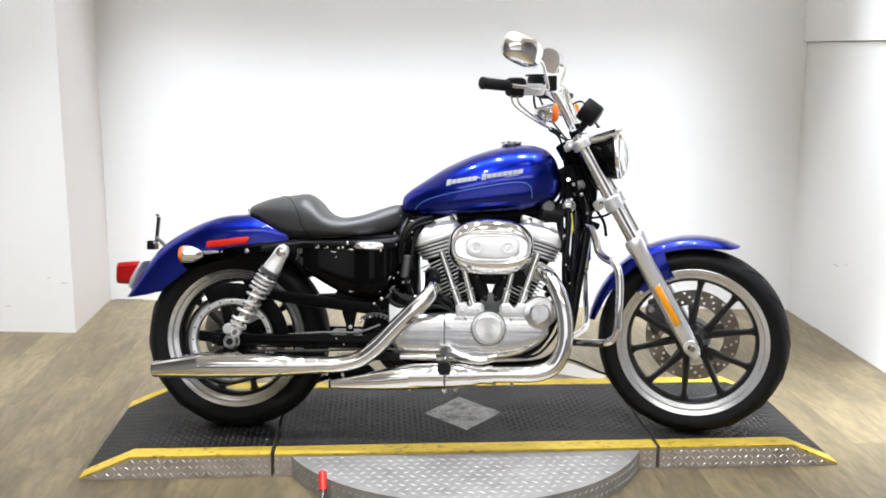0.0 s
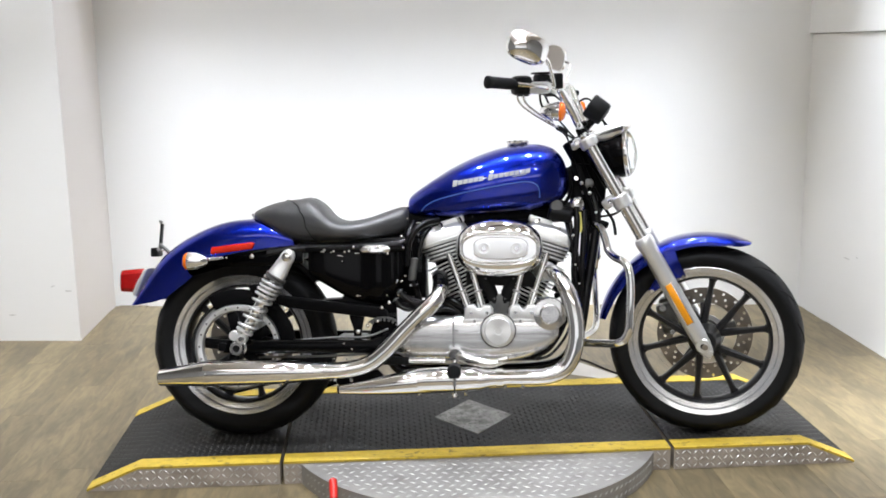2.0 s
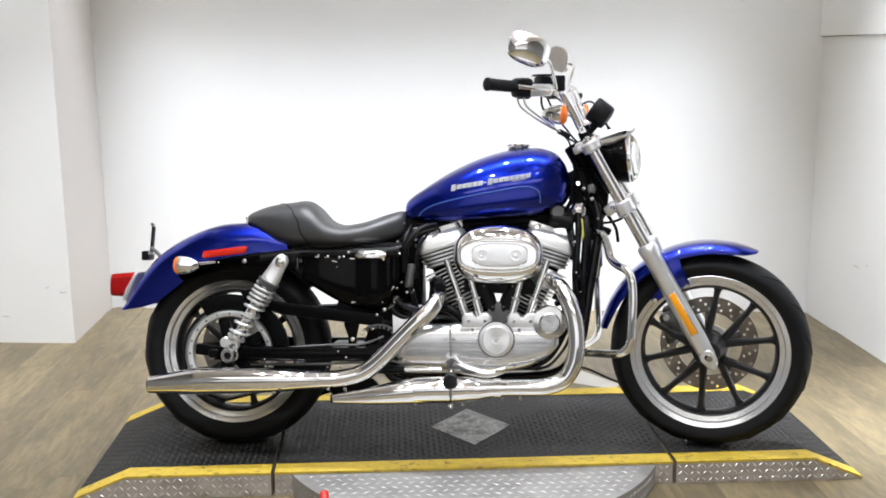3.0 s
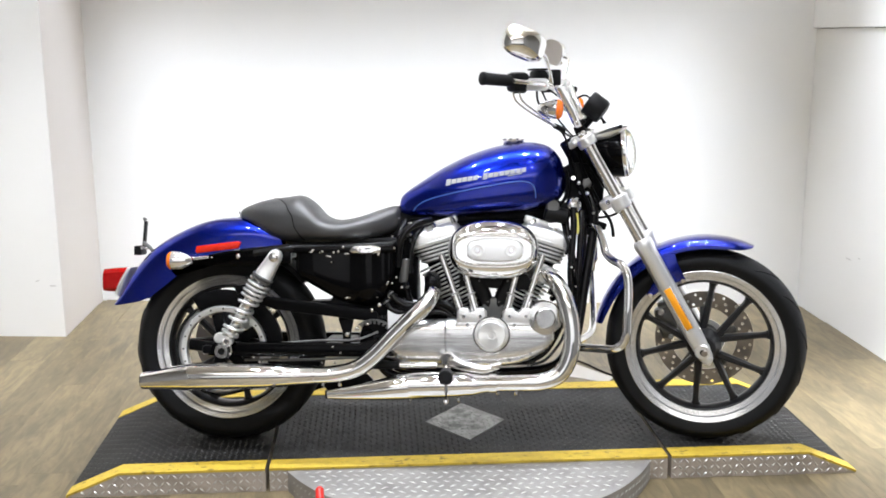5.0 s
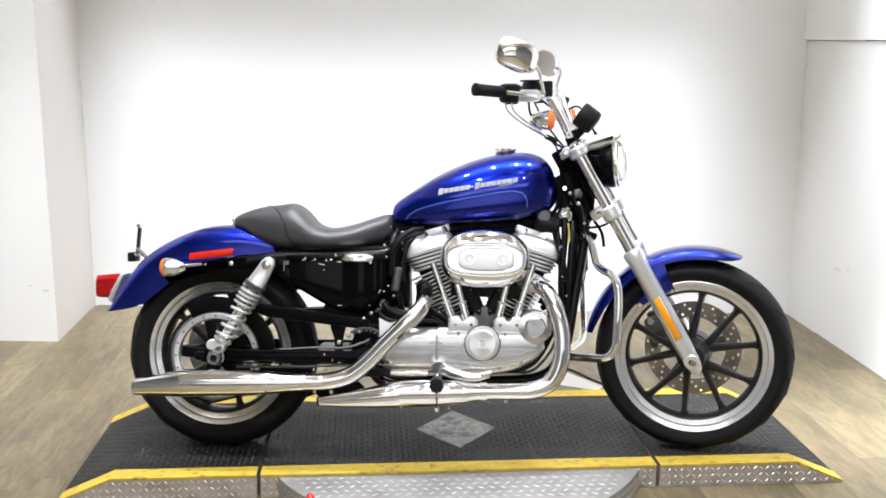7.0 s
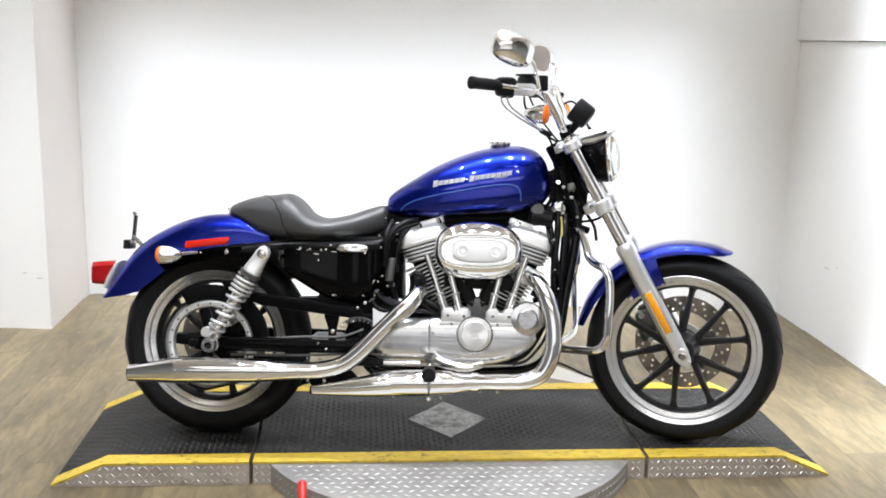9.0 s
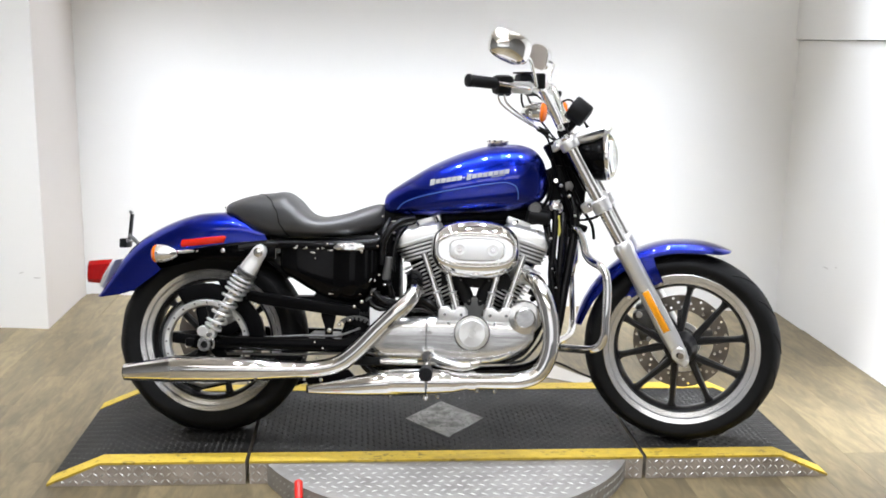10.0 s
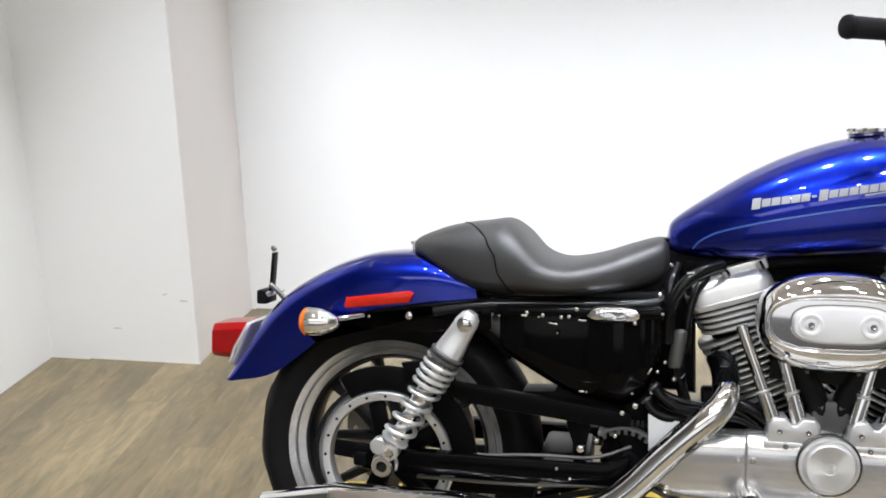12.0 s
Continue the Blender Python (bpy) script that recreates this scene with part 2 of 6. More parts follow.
def wood_material():
    m = bpy.data.materials.new("oak_vinyl_plank")
    m.use_nodes = True
    nt = m.node_tree
    b = nt.nodes["Principled BSDF"]
    tc = nt.nodes.new("ShaderNodeTexCoord")
    oi = nt.nodes.new("ShaderNodeObjectInfo")
    mul = nt.nodes.new("ShaderNodeVectorMath")
    mul.operation = "SCALE"
    mul.inputs[0].default_value = (3.1, 17.0, 9.0)
    nt.links.new(oi.outputs["Random"], mul.inputs["Scale"])
    add = nt.nodes.new("ShaderNodeVectorMath")
    nt.links.new(tc.outputs["Object"], add.inputs[0])
    nt.links.new(mul.outputs[0], add.inputs[1])
    stretch = nt.nodes.new("ShaderNodeVectorMath")
    stretch.operation = "MULTIPLY"
    stretch.inputs[1].default_value = (8.5, 2.2, 1.0)
    nt.links.new(add.outputs[0], stretch.inputs[0])
    broad = nt.nodes.new("ShaderNodeTexNoise")
    broad.inputs["Scale"].default_value, broad.inputs["Detail"].default_value, broad.inputs["Distortion"].default_value = 1.2, 8, 0.9
    nt.links.new(stretch.outputs[0], broad.inputs["Vector"])
    grain = nt.nodes.new("ShaderNodeTexNoise")
    grain.inputs["Scale"].default_value, grain.inputs["Detail"].default_value = 7.0, 6
    nt.links.new(stretch.outputs[0], grain.inputs["Vector"])
    fibre = nt.nodes.new("ShaderNodeVectorMath")
    fibre.operation = "MULTIPLY"
    fibre.inputs[1].default_value = (34.0, 7.0, 1.0)
    nt.links.new(add.outputs[0], fibre.inputs[0])
    streak = nt.nodes.new("ShaderNodeTexNoise")
    streak.inputs["Scale"].default_value, streak.inputs["Detail"].default_value, streak.inputs["Distortion"].default_value = 1.0, 6, 1.2
    nt.links.new(fibre.outputs[0], streak.inputs["Vector"])
    blend = nt.nodes.new("ShaderNodeMix")
    blend.inputs[0].default_value = 0.50
    nt.links.new(broad.outputs["Fac"], blend.inputs[2])
    nt.links.new(streak.outputs["Fac"], blend.inputs[3])
    ramp = nt.nodes.new("ShaderNodeValToRGB")
    ramp.color_ramp.elements[0].position, ramp.color_ramp.elements[0].color = 0.37, (0.096, 0.075, 0.043, 1)
    ramp.color_ramp.elements[1].position, ramp.color_ramp.elements[1].color = 0.64, (0.203, 0.158, 0.086, 1)
    e = ramp.color_ramp.elements.new(0.5)
    e.color = (0.143, 0.112, 0.061, 1)
    nt.links.new(blend.outputs[0], ramp.inputs[0])
    tone = nt.nodes.new("ShaderNodeMapRange")
    tone.inputs[3].default_value, tone.inputs[4].default_value = 0.88, 1.10
    nt.links.new(oi.outputs["Random"], tone.inputs[0])
    g2 = nt.nodes.new("ShaderNodeMapRange")
    g2.inputs[3].default_value, g2.inputs[4].default_value = 0.86, 1.12
    nt.links.new(grain.outputs["Fac"], g2.inputs[0])
    both = nt.nodes.new("ShaderNodeMath")
    both.operation = "MULTIPLY"
    nt.links.new(tone.outputs[0], both.inputs[0])
    nt.links.new(g2.outputs[0], both.inputs[1])
    out = nt.nodes.new("ShaderNodeVectorMath")
    out.operation = "SCALE"
    nt.links.new(ramp.outputs[0], out.inputs[0])
    nt.links.new(both.outputs[0], out.inputs["Scale"])
    nt.links.new(out.outputs[0], b.inputs["Base Color"])
    b.inputs["Roughness"].default_value = 0.42
    bp = nt.nodes.new("ShaderNodeBump")
    bp.inputs["Strength"].default_value, bp.inputs["Distance"].default_value = 0.08, 0.001
    nt.links.new(grain.outputs["Fac"], bp.inputs["Height"])
    nt.links.new(bp.outputs["Normal"], b.inputs["Normal"])
    return m


WOOD = wood_material()


# ---- mesh tools ----
def finish(bm, name, mat, sharp=38):
    bmesh.ops.remove_doubles(bm, verts=bm.verts, dist=1e-6)
    bmesh.ops.recalc_face_normals(bm, faces=bm.faces)
    for f in bm.faces:
        f.smooth = True
    for e in bm.edges:
        if len(e.link_faces) == 2 and e.calc_face_angle(0) > radians(sharp):
            e.smooth = False
    me = bpy.data.meshes.new(name)
    bm.to_mesh(me)
    bm.free()
    me.materials.append(mat)
    return me


def part(name, bm, mat, parent=None, label="", xf=None, sharp=38):
    """Links a bmesh as one mesh object under a thing or a part."""
    if xf is not None:
        bmesh.ops.transform(bm, matrix=xf, verts=bm.verts)
    ob = new(name, finish(bm, name, mat, sharp))
    ob.parent = parent
    if label:
        tagged(ob, label)
    return ob


def again(ob, m=None):
    """One more part on the same mesh, moved by m."""
    two = new(ob.name.split(".")[0], ob.data)
    two.parent = ob.parent
    if m is not None:
        two.matrix_basis = m
    return two


def thing(name, label, category, m=None, group="", kind=""):
    ob = new(name)
    ob.empty_display_size = 0.1
    if m is not None:
        ob.matrix_world = m
    return tagged(ob, label, category, group, kind)


def loft(rings, closed=True, caps=True, bm=None):
    bm = bm or bmesh.new()
    vs = [[bm.verts.new(p) for p in ring] for ring in rings]
    for a, b in zip(vs, vs[1:]):
        n = len(a)
        for i in range(n if closed else n - 1):
            j = (i + 1) % n
            bm.faces.new((a[i], a[j], b[j], b[i]))
    if caps and closed:
        bm.faces.new(vs[0][::-1])
        bm.faces.new(vs[-1])
    return bm


def frame_of(axis):
    axis = Vector(axis).normalized()
    side = axis.orthogonal().normalized()
    return axis, side, axis.cross(side)


def lathe(profile, at=(0, 0, 0), axis=(0, 1, 0), seg=40, closed=False, bm=None):
    """Turns a profile of (radius, along) round an axis."""
    axis, u, v = frame_of(axis)
    at = Vector(at)
    rings = []
    for r, h in profile:
        rings.append([at + axis * h + (u * math.cos(2 * math.pi * i / seg) + v * math.sin(2 * math.pi * i / seg)) * max(r, 1e-4) for i in range(seg)])
    if closed:
        rings.append(rings[0])
        return loft(rings, caps=False, bm=bm)
    return loft(rings, bm=bm)


def rod(a, b, r, r2=None, seg=20, chamfer=0.15, bm=None):
    a, b = Vector(a), Vector(b)
    h, r2 = (b - a).length, r if r2 is None else r2
    c, c2 = r * chamfer, r2 * chamfer
    return lathe([(r - c, 0), (r, c), (r2, h - c2), (r2 - c2, h)], a, b - a, seg, bm=bm)


def smooth_line(pts, n=8):
    pts = [Vector(p) for p in pts]
    ext = [2 * pts[0] - pts[1], *pts, 2 * pts[-1] - pts[-2]]
    out = []
    for i in range(1, len(ext) - 2):
        p0, p1, p2, p3 = ext[i - 1 : i + 3]
        for k in range(n):
            t = k / n
            out.append(0.5 * (2 * p1 + (p2 - p0) * t + (2 * p0 - 5 * p1 + 4 * p2 - p3) * t * t + (3 * p1 - p0 - 3 * p2 + p3) * t**3))
    return out + [pts[-1]]


def tube(pts, r, seg=14, n=8, bm=None, flat=1.0):
    """A round bar along a smooth line; r is one radius or one for each point."""
    line = smooth_line(pts, n)
    rs = [r] * len(line) if isinstance(r, (int, float)) else [v[0] for v in smooth_line([(q, 0, 0) for q in r], n)]
    d = (line[1] - line[0]).normalized()
    u = d.orthogonal().normalized()
    rings = []
    for i, p in enumerate(line):
        a, b = line[max(0, i - 1)], line[min(len(line) - 1, i + 1)]
        d = (b - a).normalized()
        u = (u - d * u.dot(d)).normalized()
        v = d.cross(u)
        rings.append([p + (u * math.cos(2 * math.pi * k / seg) + v * math.sin(2 * math.pi * k / seg) * flat) * rs[i] for k in range(seg)])
    return loft(rings, bm=bm)


def box(at, size, bevel=0.004, turn=None, bm=None, seg=2):
    one = bmesh.new()
    bmesh.ops.create_cube(one, size=1)
    bmesh.ops.scale(one, vec=size, verts=one.verts)
    if bevel:
        bmesh.ops.bevel(one, geom=one.edges[:], offset=min(bevel, min(size) * 0.45), segments=seg, affect="EDGES", profile=0.5)
    m = Matrix.Translation(at) @ (turn if turn is not None else Matrix())
    bmesh.ops.transform(one, matrix=m, verts=one.verts)
    return merge(bm, one)


def merge(bm, one):
    if bm is None:
        return one
    me = bpy.data.meshes.new("tmp")
    one.to_mesh(me)
    one.free()
    bm.from_mesh(me)
    bpy.data.meshes.remove(me)
    return bm


def slab(outline, y0, y1, bevel=0.004, seg=2, bm=None, rounded=0):
    """An outline of (x, z) given thickness from y0 to y1."""
    if rounded:
        pts = smooth_line([(x, 0, z) for x, z in [*outline, outline[0]]], rounded)[:-1]
        outline = [(p.x, p.z) for p in pts]
    one = bmesh.new()
    vs = [one.verts.new((x, y0, z)) for x, z in outline]
    f = one.faces.new(vs)
    out = bmesh.ops.extrude_face_region(one, geom=[f])
    bmesh.ops.translate(one, vec=(0, y1 - y0, 0), verts=[v for v in out["geom"] if isinstance(v, bmesh.types.BMVert)])
    bmesh.ops.recalc_face_normals(one, faces=one.faces)
    if bevel:
        flat = [e for e in one.edges if abs(e.verts[0].co.y - e.verts[1].co.y) < 1e-6 and abs(e.verts[0].co.y - y0) < 1e-6]
        bmesh.ops.bevel(one, geom=flat, offset=bevel, segments=seg, affect="EDGES", profile=0.5)
    return merge(bm, one)


def cover_loft(stations, y_base, y_in, count=17, sub=6, power=3.2, flat_top=False):
    """A bulged cover: stations of x, top, bottom and bulge; the inner side is flat."""
    rings = []
    tb = smooth_line([q[:3] for q in stations], sub)
    for (x, zt, zb), (d, _, _) in zip(tb, smooth_line([(q[3], 0, 0) for q in stations], sub)):
        ring = []
        for i in range(count):
            a = -1 + 2 * i / (count - 1)
            k = 1 - 0.12 * a * a if flat_top and a > 0 else 1 - abs(a) ** power
            ring.append((x, -y_base - max(0.0, d) * k, (zt + zb) / 2 + (zt - zb) / 2 * a))
        rings.append([*ring, (x, y_in, zt), (x, y_in, zb)])
    return loft(rings)


def oval(a, b, n, count=48, cx=0.0, cz=0.0, y=0.0):
    out = []
    for i in range(count):
        t = 2 * math.pi * i / count
        c, s = math.cos(t), math.sin(t)
        out.append((cx + a * math.copysign(abs(c) ** (2 / n), c), y, cz + b * math.copysign(abs(s) ** (2 / n), s)))
    return out


def bolt(at, r=0.007, h=0.006, axis=(0, -1, 0), bm=None):
    return lathe([(r, 0), (r, h * 0.7), (r * 0.8, h), (r * 0.45, h), (r * 0.4, h * 0.6)], at, axis, 6, bm=bm)


# ---- room ----
YAW = 5.7
PLATFORM_Z = 0.07
ROOM = pose(0, 0, 0, 0, 0, YAW)


def wall_piece(name, a, b, z0, z1, thick, mat, label, flip=1):
    """A wall from a to b on the plan; the thickness lies on the outer side."""
    a, b = Vector((*a, 0)), Vector((*b, 0))
    d = (b - a).normalized()
    nrm = Vector((-d.y, d.x, 0)) * thick * flip
    bm = bmesh.new()
    low = [a, b, b + nrm, a + nrm]
    vs = [[bm.verts.new((p.x, p.y, z)) for p in low] for z in (z0, z1)]
    for i in range(4):
        bm.faces.new((vs[0][i], vs[0][(i + 1) % 4], vs[1][(i + 1) % 4], vs[1][i]))
    bm.faces.new(vs[0][::-1])
    bm.faces.new(vs[1])
    ob = part(name, bm, mat)
    return tagged(ob, label, "wall", kind="structure")


WALL_TOP = CEILING_Z + 0.05
wall_piece("wall_back", (-2.2, 1.967), (1.95, 1.967), -0.05, WALL_TOP, 0.12, WALL, "white painted back wall of the photo booth")
wall_piece("wall_return", (-1.8456, 1.3165), (-1.915, 1.966), -0.05, WALL_TOP, 0.03, TINTWALL, "return of the booth wall, its warm shade put into the colour")
wall_recess = wall_piece("wall_recess", (-2.60, 1.315), (-1.8462, 1.311), -0.05, WALL_TOP, 0.012, WALL, "white painted wall beside the booth with scuff marks")
wall_piece("wall_west", (-2.314, -0.28), (-2.448, 1.314), -0.05, WALL_TOP, 0.12, WALL, "white painted side wall of the room")
# both far side walls are unseen, added grey to darken the bike's reflections
wall_piece("wall_west_far", (-1.95, -4.6), (-2.314, -0.283), -0.05, WALL_TOP, 0.12, DARKROOM, "unseen grey wall added to close the room and darken reflections")
wall_east = wall_piece("wall_east", (1.867, -0.283), (1.672, 1.966), -0.05, 1.370, 0.12, WALL, "white painted side wall of the booth", flip=-1)
wall_piece("wall_east_upper", (1.849, -0.283), (1.654, 1.966), 1.374, WALL_TOP, 0.14, WALL, "white upper wall panel standing proud of the wall", flip=-1)
wall_piece("wall_east_far", (2.24, -4.6), (1.867, -0.286), -0.05, WALL_TOP, 0.12, DARKROOM, "unseen grey wall added to close the room and darken reflections", flip=-1)
# unseen end wall, added pale above and dark below to shape the metal's reflections
wall_piece("wall_south", (-2.1, -4.6), (2.4, -4.6), 0.905, WALL_TOP, 0.12, ENDWALL, "unseen pale end wall added for the metal to reflect", flip=-1)
wall_piece("wall_south_dado", (-2.1, -4.6), (2.4, -4.6), -0.05, 0.9, 0.125, DARKEND, "unseen dark lower wall added to darken reflections in the metal", flip=-1)
bm = box((0.0, -1.3, CEILING_Z + 0.05), (5.4, 7.0, 0.1), 0)
tagged(part("ceiling", bm, CEILPAINT), "grey ceiling with round lamps", "ceiling", kind="structure")

# the ceiling lamps: a ring and a face each
ring_bm = lathe([(0.052, 0), (0.066, 0), (0.066, 0.012), (0.058, 0.018), (0.052, 0.010)], (0, 0, 0), (0, 0, -1), 28, closed=True)
face_bm = lathe([(0.052, -0.002), (0.052, 0.002), (0.01, 0.004)], (0, 0, 0), (0, 0, -1), 28)
first = thing("ceiling_lamp", "round recessed white ceiling lamp, switched on", "lamp", pose(*DOWNLIGHTS[0], CEILING_Z), group="ceiling lamps")
part("ring", ring_bm, WALL, first)
part("diffuser", face_bm, LAMPFACE, first, "glowing white diffuser")
for lx, ly in DOWNLIGHTS[1:]:
    copy_thing(first, pose(lx, ly, CEILING_Z))
pl = thing("ceiling_panel", "unseen square fill light panel added under the ceiling, switched on", "lamp", pose(*FILL_PANELS[0], CEILING_Z), group="ceiling panels")
part("frame", loft([[(x * a, y * b, z) for x, y in ((-1, -1), (1, -1), (1, 1), (-1, 1))] for a, b, z in ((0.60, 0.50, 0), (0.60, 0.50, -0.03), (0.56, 0.46, -0.03), (0.56, 0.46, -0.012))], caps=False), WALL, pl)
part("diffuser", box((0, 0, -0.014), (1.12, 0.92, 0.008), 0), LAMPFACE, pl, "glowing white diffuser")
for lx, ly in FILL_PANELS[1:]:
    copy_thing(pl, pose(lx, ly, CEILING_Z))

# housings for the added fill bars that wash the walls
for lx, ly, ln, turn_by, *_ in FILL_BARS:
    bar = thing("light_bar", "unseen slim fill bar added to wash a wall, switched on", "lamp", pose(lx, ly, CEILING_Z, 0, 0, turn_by), group="light bars")
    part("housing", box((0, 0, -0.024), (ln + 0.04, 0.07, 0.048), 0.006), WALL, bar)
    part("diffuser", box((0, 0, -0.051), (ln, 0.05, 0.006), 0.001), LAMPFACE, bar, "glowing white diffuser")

# floor slab under the planks
bm = box((0.0, -1.3, -0.054), (5.4, 7.0, 0.1), 0)
floor = tagged(part("floor", bm, WOOD), "floor of pale oak-look vinyl planks", "floor", kind="structure")

# old scuffs on the paint, thin smears of grey
SCUFF = material("grey_scuff", (0.62, 0.61, 0.60), 0.7, vary=0.2, scale=60)


def scuff(wall, at, along, nrm, length, high):
    """A thin ragged smear lying on a wall."""
    along, nrm = Vector(along).normalized(), Vector(nrm).normalized()
    bm, n = bmesh.new(), 14
    ring = []
    for i in range(n):
        a = 2 * math.pi * i / n
        k = 0.75 + 0.5 * random.random()
        ring.append(Vector(at) + along * (length / 2 * math.cos(a) * k) + Vector((0, 0, high / 2 * math.sin(a) * k)))
    lo, hi = [bm.verts.new(p) for p in ring], [bm.verts.new(p + nrm * 0.0012) for p in ring]
    for i in range(n):
        bm.faces.new((lo[i], lo[(i + 1) % n], hi[(i + 1) % n], hi[i]))
    bm.faces.new(hi)
    part("scuff", bm, SCUFF, wall)


EAST = (-0.0864, 0.9963, 0)
scuff(wall_recess, (-1.885, 1.3115, 0.240), (1, 0, 0), (0, -1, 0), 0.030, 0.007)
scuff(wall_recess, (-1.955, 1.3120, 0.262), (1, 0, 0.3), (0, -1, 0), 0.022, 0.005)
scuff(wall_recess, (-2.16, 1.3125, 0.125), (1, 0, 0), (0, -1, 0), 0.035, 0.005)
scuff(wall_east, (1.7165, 1.445, 0.349), EAST, (-0.9963, -0.0864, 0), 0.05, 0.006)
scuff(wall_east, (1.7252, 1.345, 0.372), EAST, (-0.9963, -0.0864, 0), 0.02, 0.005)

# ---- platform ----
PLATFORM = ROOM @ pose(0, 0, 0)
V0, V1 = -0.193, 0.497
U_END, U_TOP, U_SEAM = 1.211, 1.053, 0.615
H = PLATFORM_Z


def plate_of(us, v0, v1, zs, mat_low=-0.0):
    """A flat-bottomed plate whose top follows (u, z)."""
    bm = bmesh.new()
    front = [bm.verts.new((u, v0, z)) for u, z in zip(us, zs)]
    back = [bm.verts.new((u, v1, z)) for u, z in zip(us, zs)]
    lowf = [bm.verts.new((u, v0, 0.0)) for u in (us[0], us[-1])]
    lowb = [bm.verts.new((u, v1, 0.0)) for u in (us[0], us[-1])]
    for i in range(len(us) - 1):
        bm.faces.new((front[i], front[i + 1], back[i + 1], back[i]))
    bm.faces.new([*front[::-1], lowf[0], lowf[1]])
    bm.faces.new([*back, lowb[1], lowb[0]])
    bm.faces.new((front[0], back[0], lowb[0], lowf[0]))
    bm.faces.new((front[-1], lowf[1], lowb[1], back[-1]))
    bm.faces.new((lowf[0], lowb[0], lowb[1], lowf[1]))
    return bm


def lug(bm, at, along, up, size=0.011, wide=0.0035, high=0.0024):
    """One raised lozenge of a tread plate."""
    along, up = Vector(along).normalized(), Vector(up).normalized()
    side = up.cross(along)
    at = Vector(at)
    ends = [bm.verts.new(at + along * size), bm.verts.new(at - along * size)]
    sides = [bm.verts.new(at + side * wide), bm.verts.new(at - side * wide)]
    top = bm.verts.new(at + up * high)
    for a, b in ((ends[0], sides[0]), (sides[0], ends[1]), (ends[1], sides[1]), (sides[1], ends[0])):
        bm.faces.new((a, b, top))


def top_z(u):
    a = abs(u)
    return H if a <= U_TOP else max(0.004, H - (H - 0.004) * (a - U_TOP) / (U_END - U_TOP))


def tread(u0, u1, v0, v1, step=0.0185, skip=None):
    """Raised lugs over the top of a platform section, in two alternating directions."""
    bm = bmesh.new()
    nu, nv = int((u1 - u0) / step), int((v1 - v0) / step)
    for i in range(nu):
        for j in range(nv):
            u, v = u0 + (i + 0.5) * step, v0 + (j + 0.5) * step
            if skip and skip(u, v):
                continue
            z = top_z(u)
            a = (1, 1, 0) if (i + j) % 2 else (1, -1, 0)
            slope = 0 if abs(u) <= U_TOP else -math.copysign((H - 0.004) / (U_END - U_TOP), u)
            worn = 0.12 + 0.9 * noise.noise(Vector((u * 5, v * 9, 3.0)))
            if v < v0 + 0.09:
                worn += 0.45 * max(0.0, math.sin(u * 4.2 + 0.6))
            lug(bm, (u, v, z + 0.0018), (a[0], a[1], slope), (-slope, 0, 1), 0.0096, 0.0036, 0.0030 - 0.0022 * min(1.0, max(0.0, worn)))
    return bm


def face_tread(u0, u1, v, zmax, step=0.0195):
    """Lugs on the upright front face."""
    bm = bmesh.new()
    for i in range(int((u1 - u0) / step)):
        for j in range(3):
            u, z = u0 + (i + 0.5) * step, 0.012 + j * 0.022
            if z + 0.006 > zmax(u):
                continue
            lug(bm, (u, v, z), (1, 0, 1.0 if (i + j) % 2 else -1.0), (0, -1, 0), 0.0100, 0.0028, 0.0030)
    return bm


def strip_of(us, v0, v1, lift):
    rings = []
    for u in us:
        z = top_z(u)
        rings.append([(u, v0, z + lift), (u, v1, z + lift), (u, v1, z - 0.003), (u, v0, z - 0.003)])
    return loft(rings)


def diamond(u, v):
    return abs(u - DIA[0]) / 0.15 + abs(v - DIA[1]) / 0.175 < 1


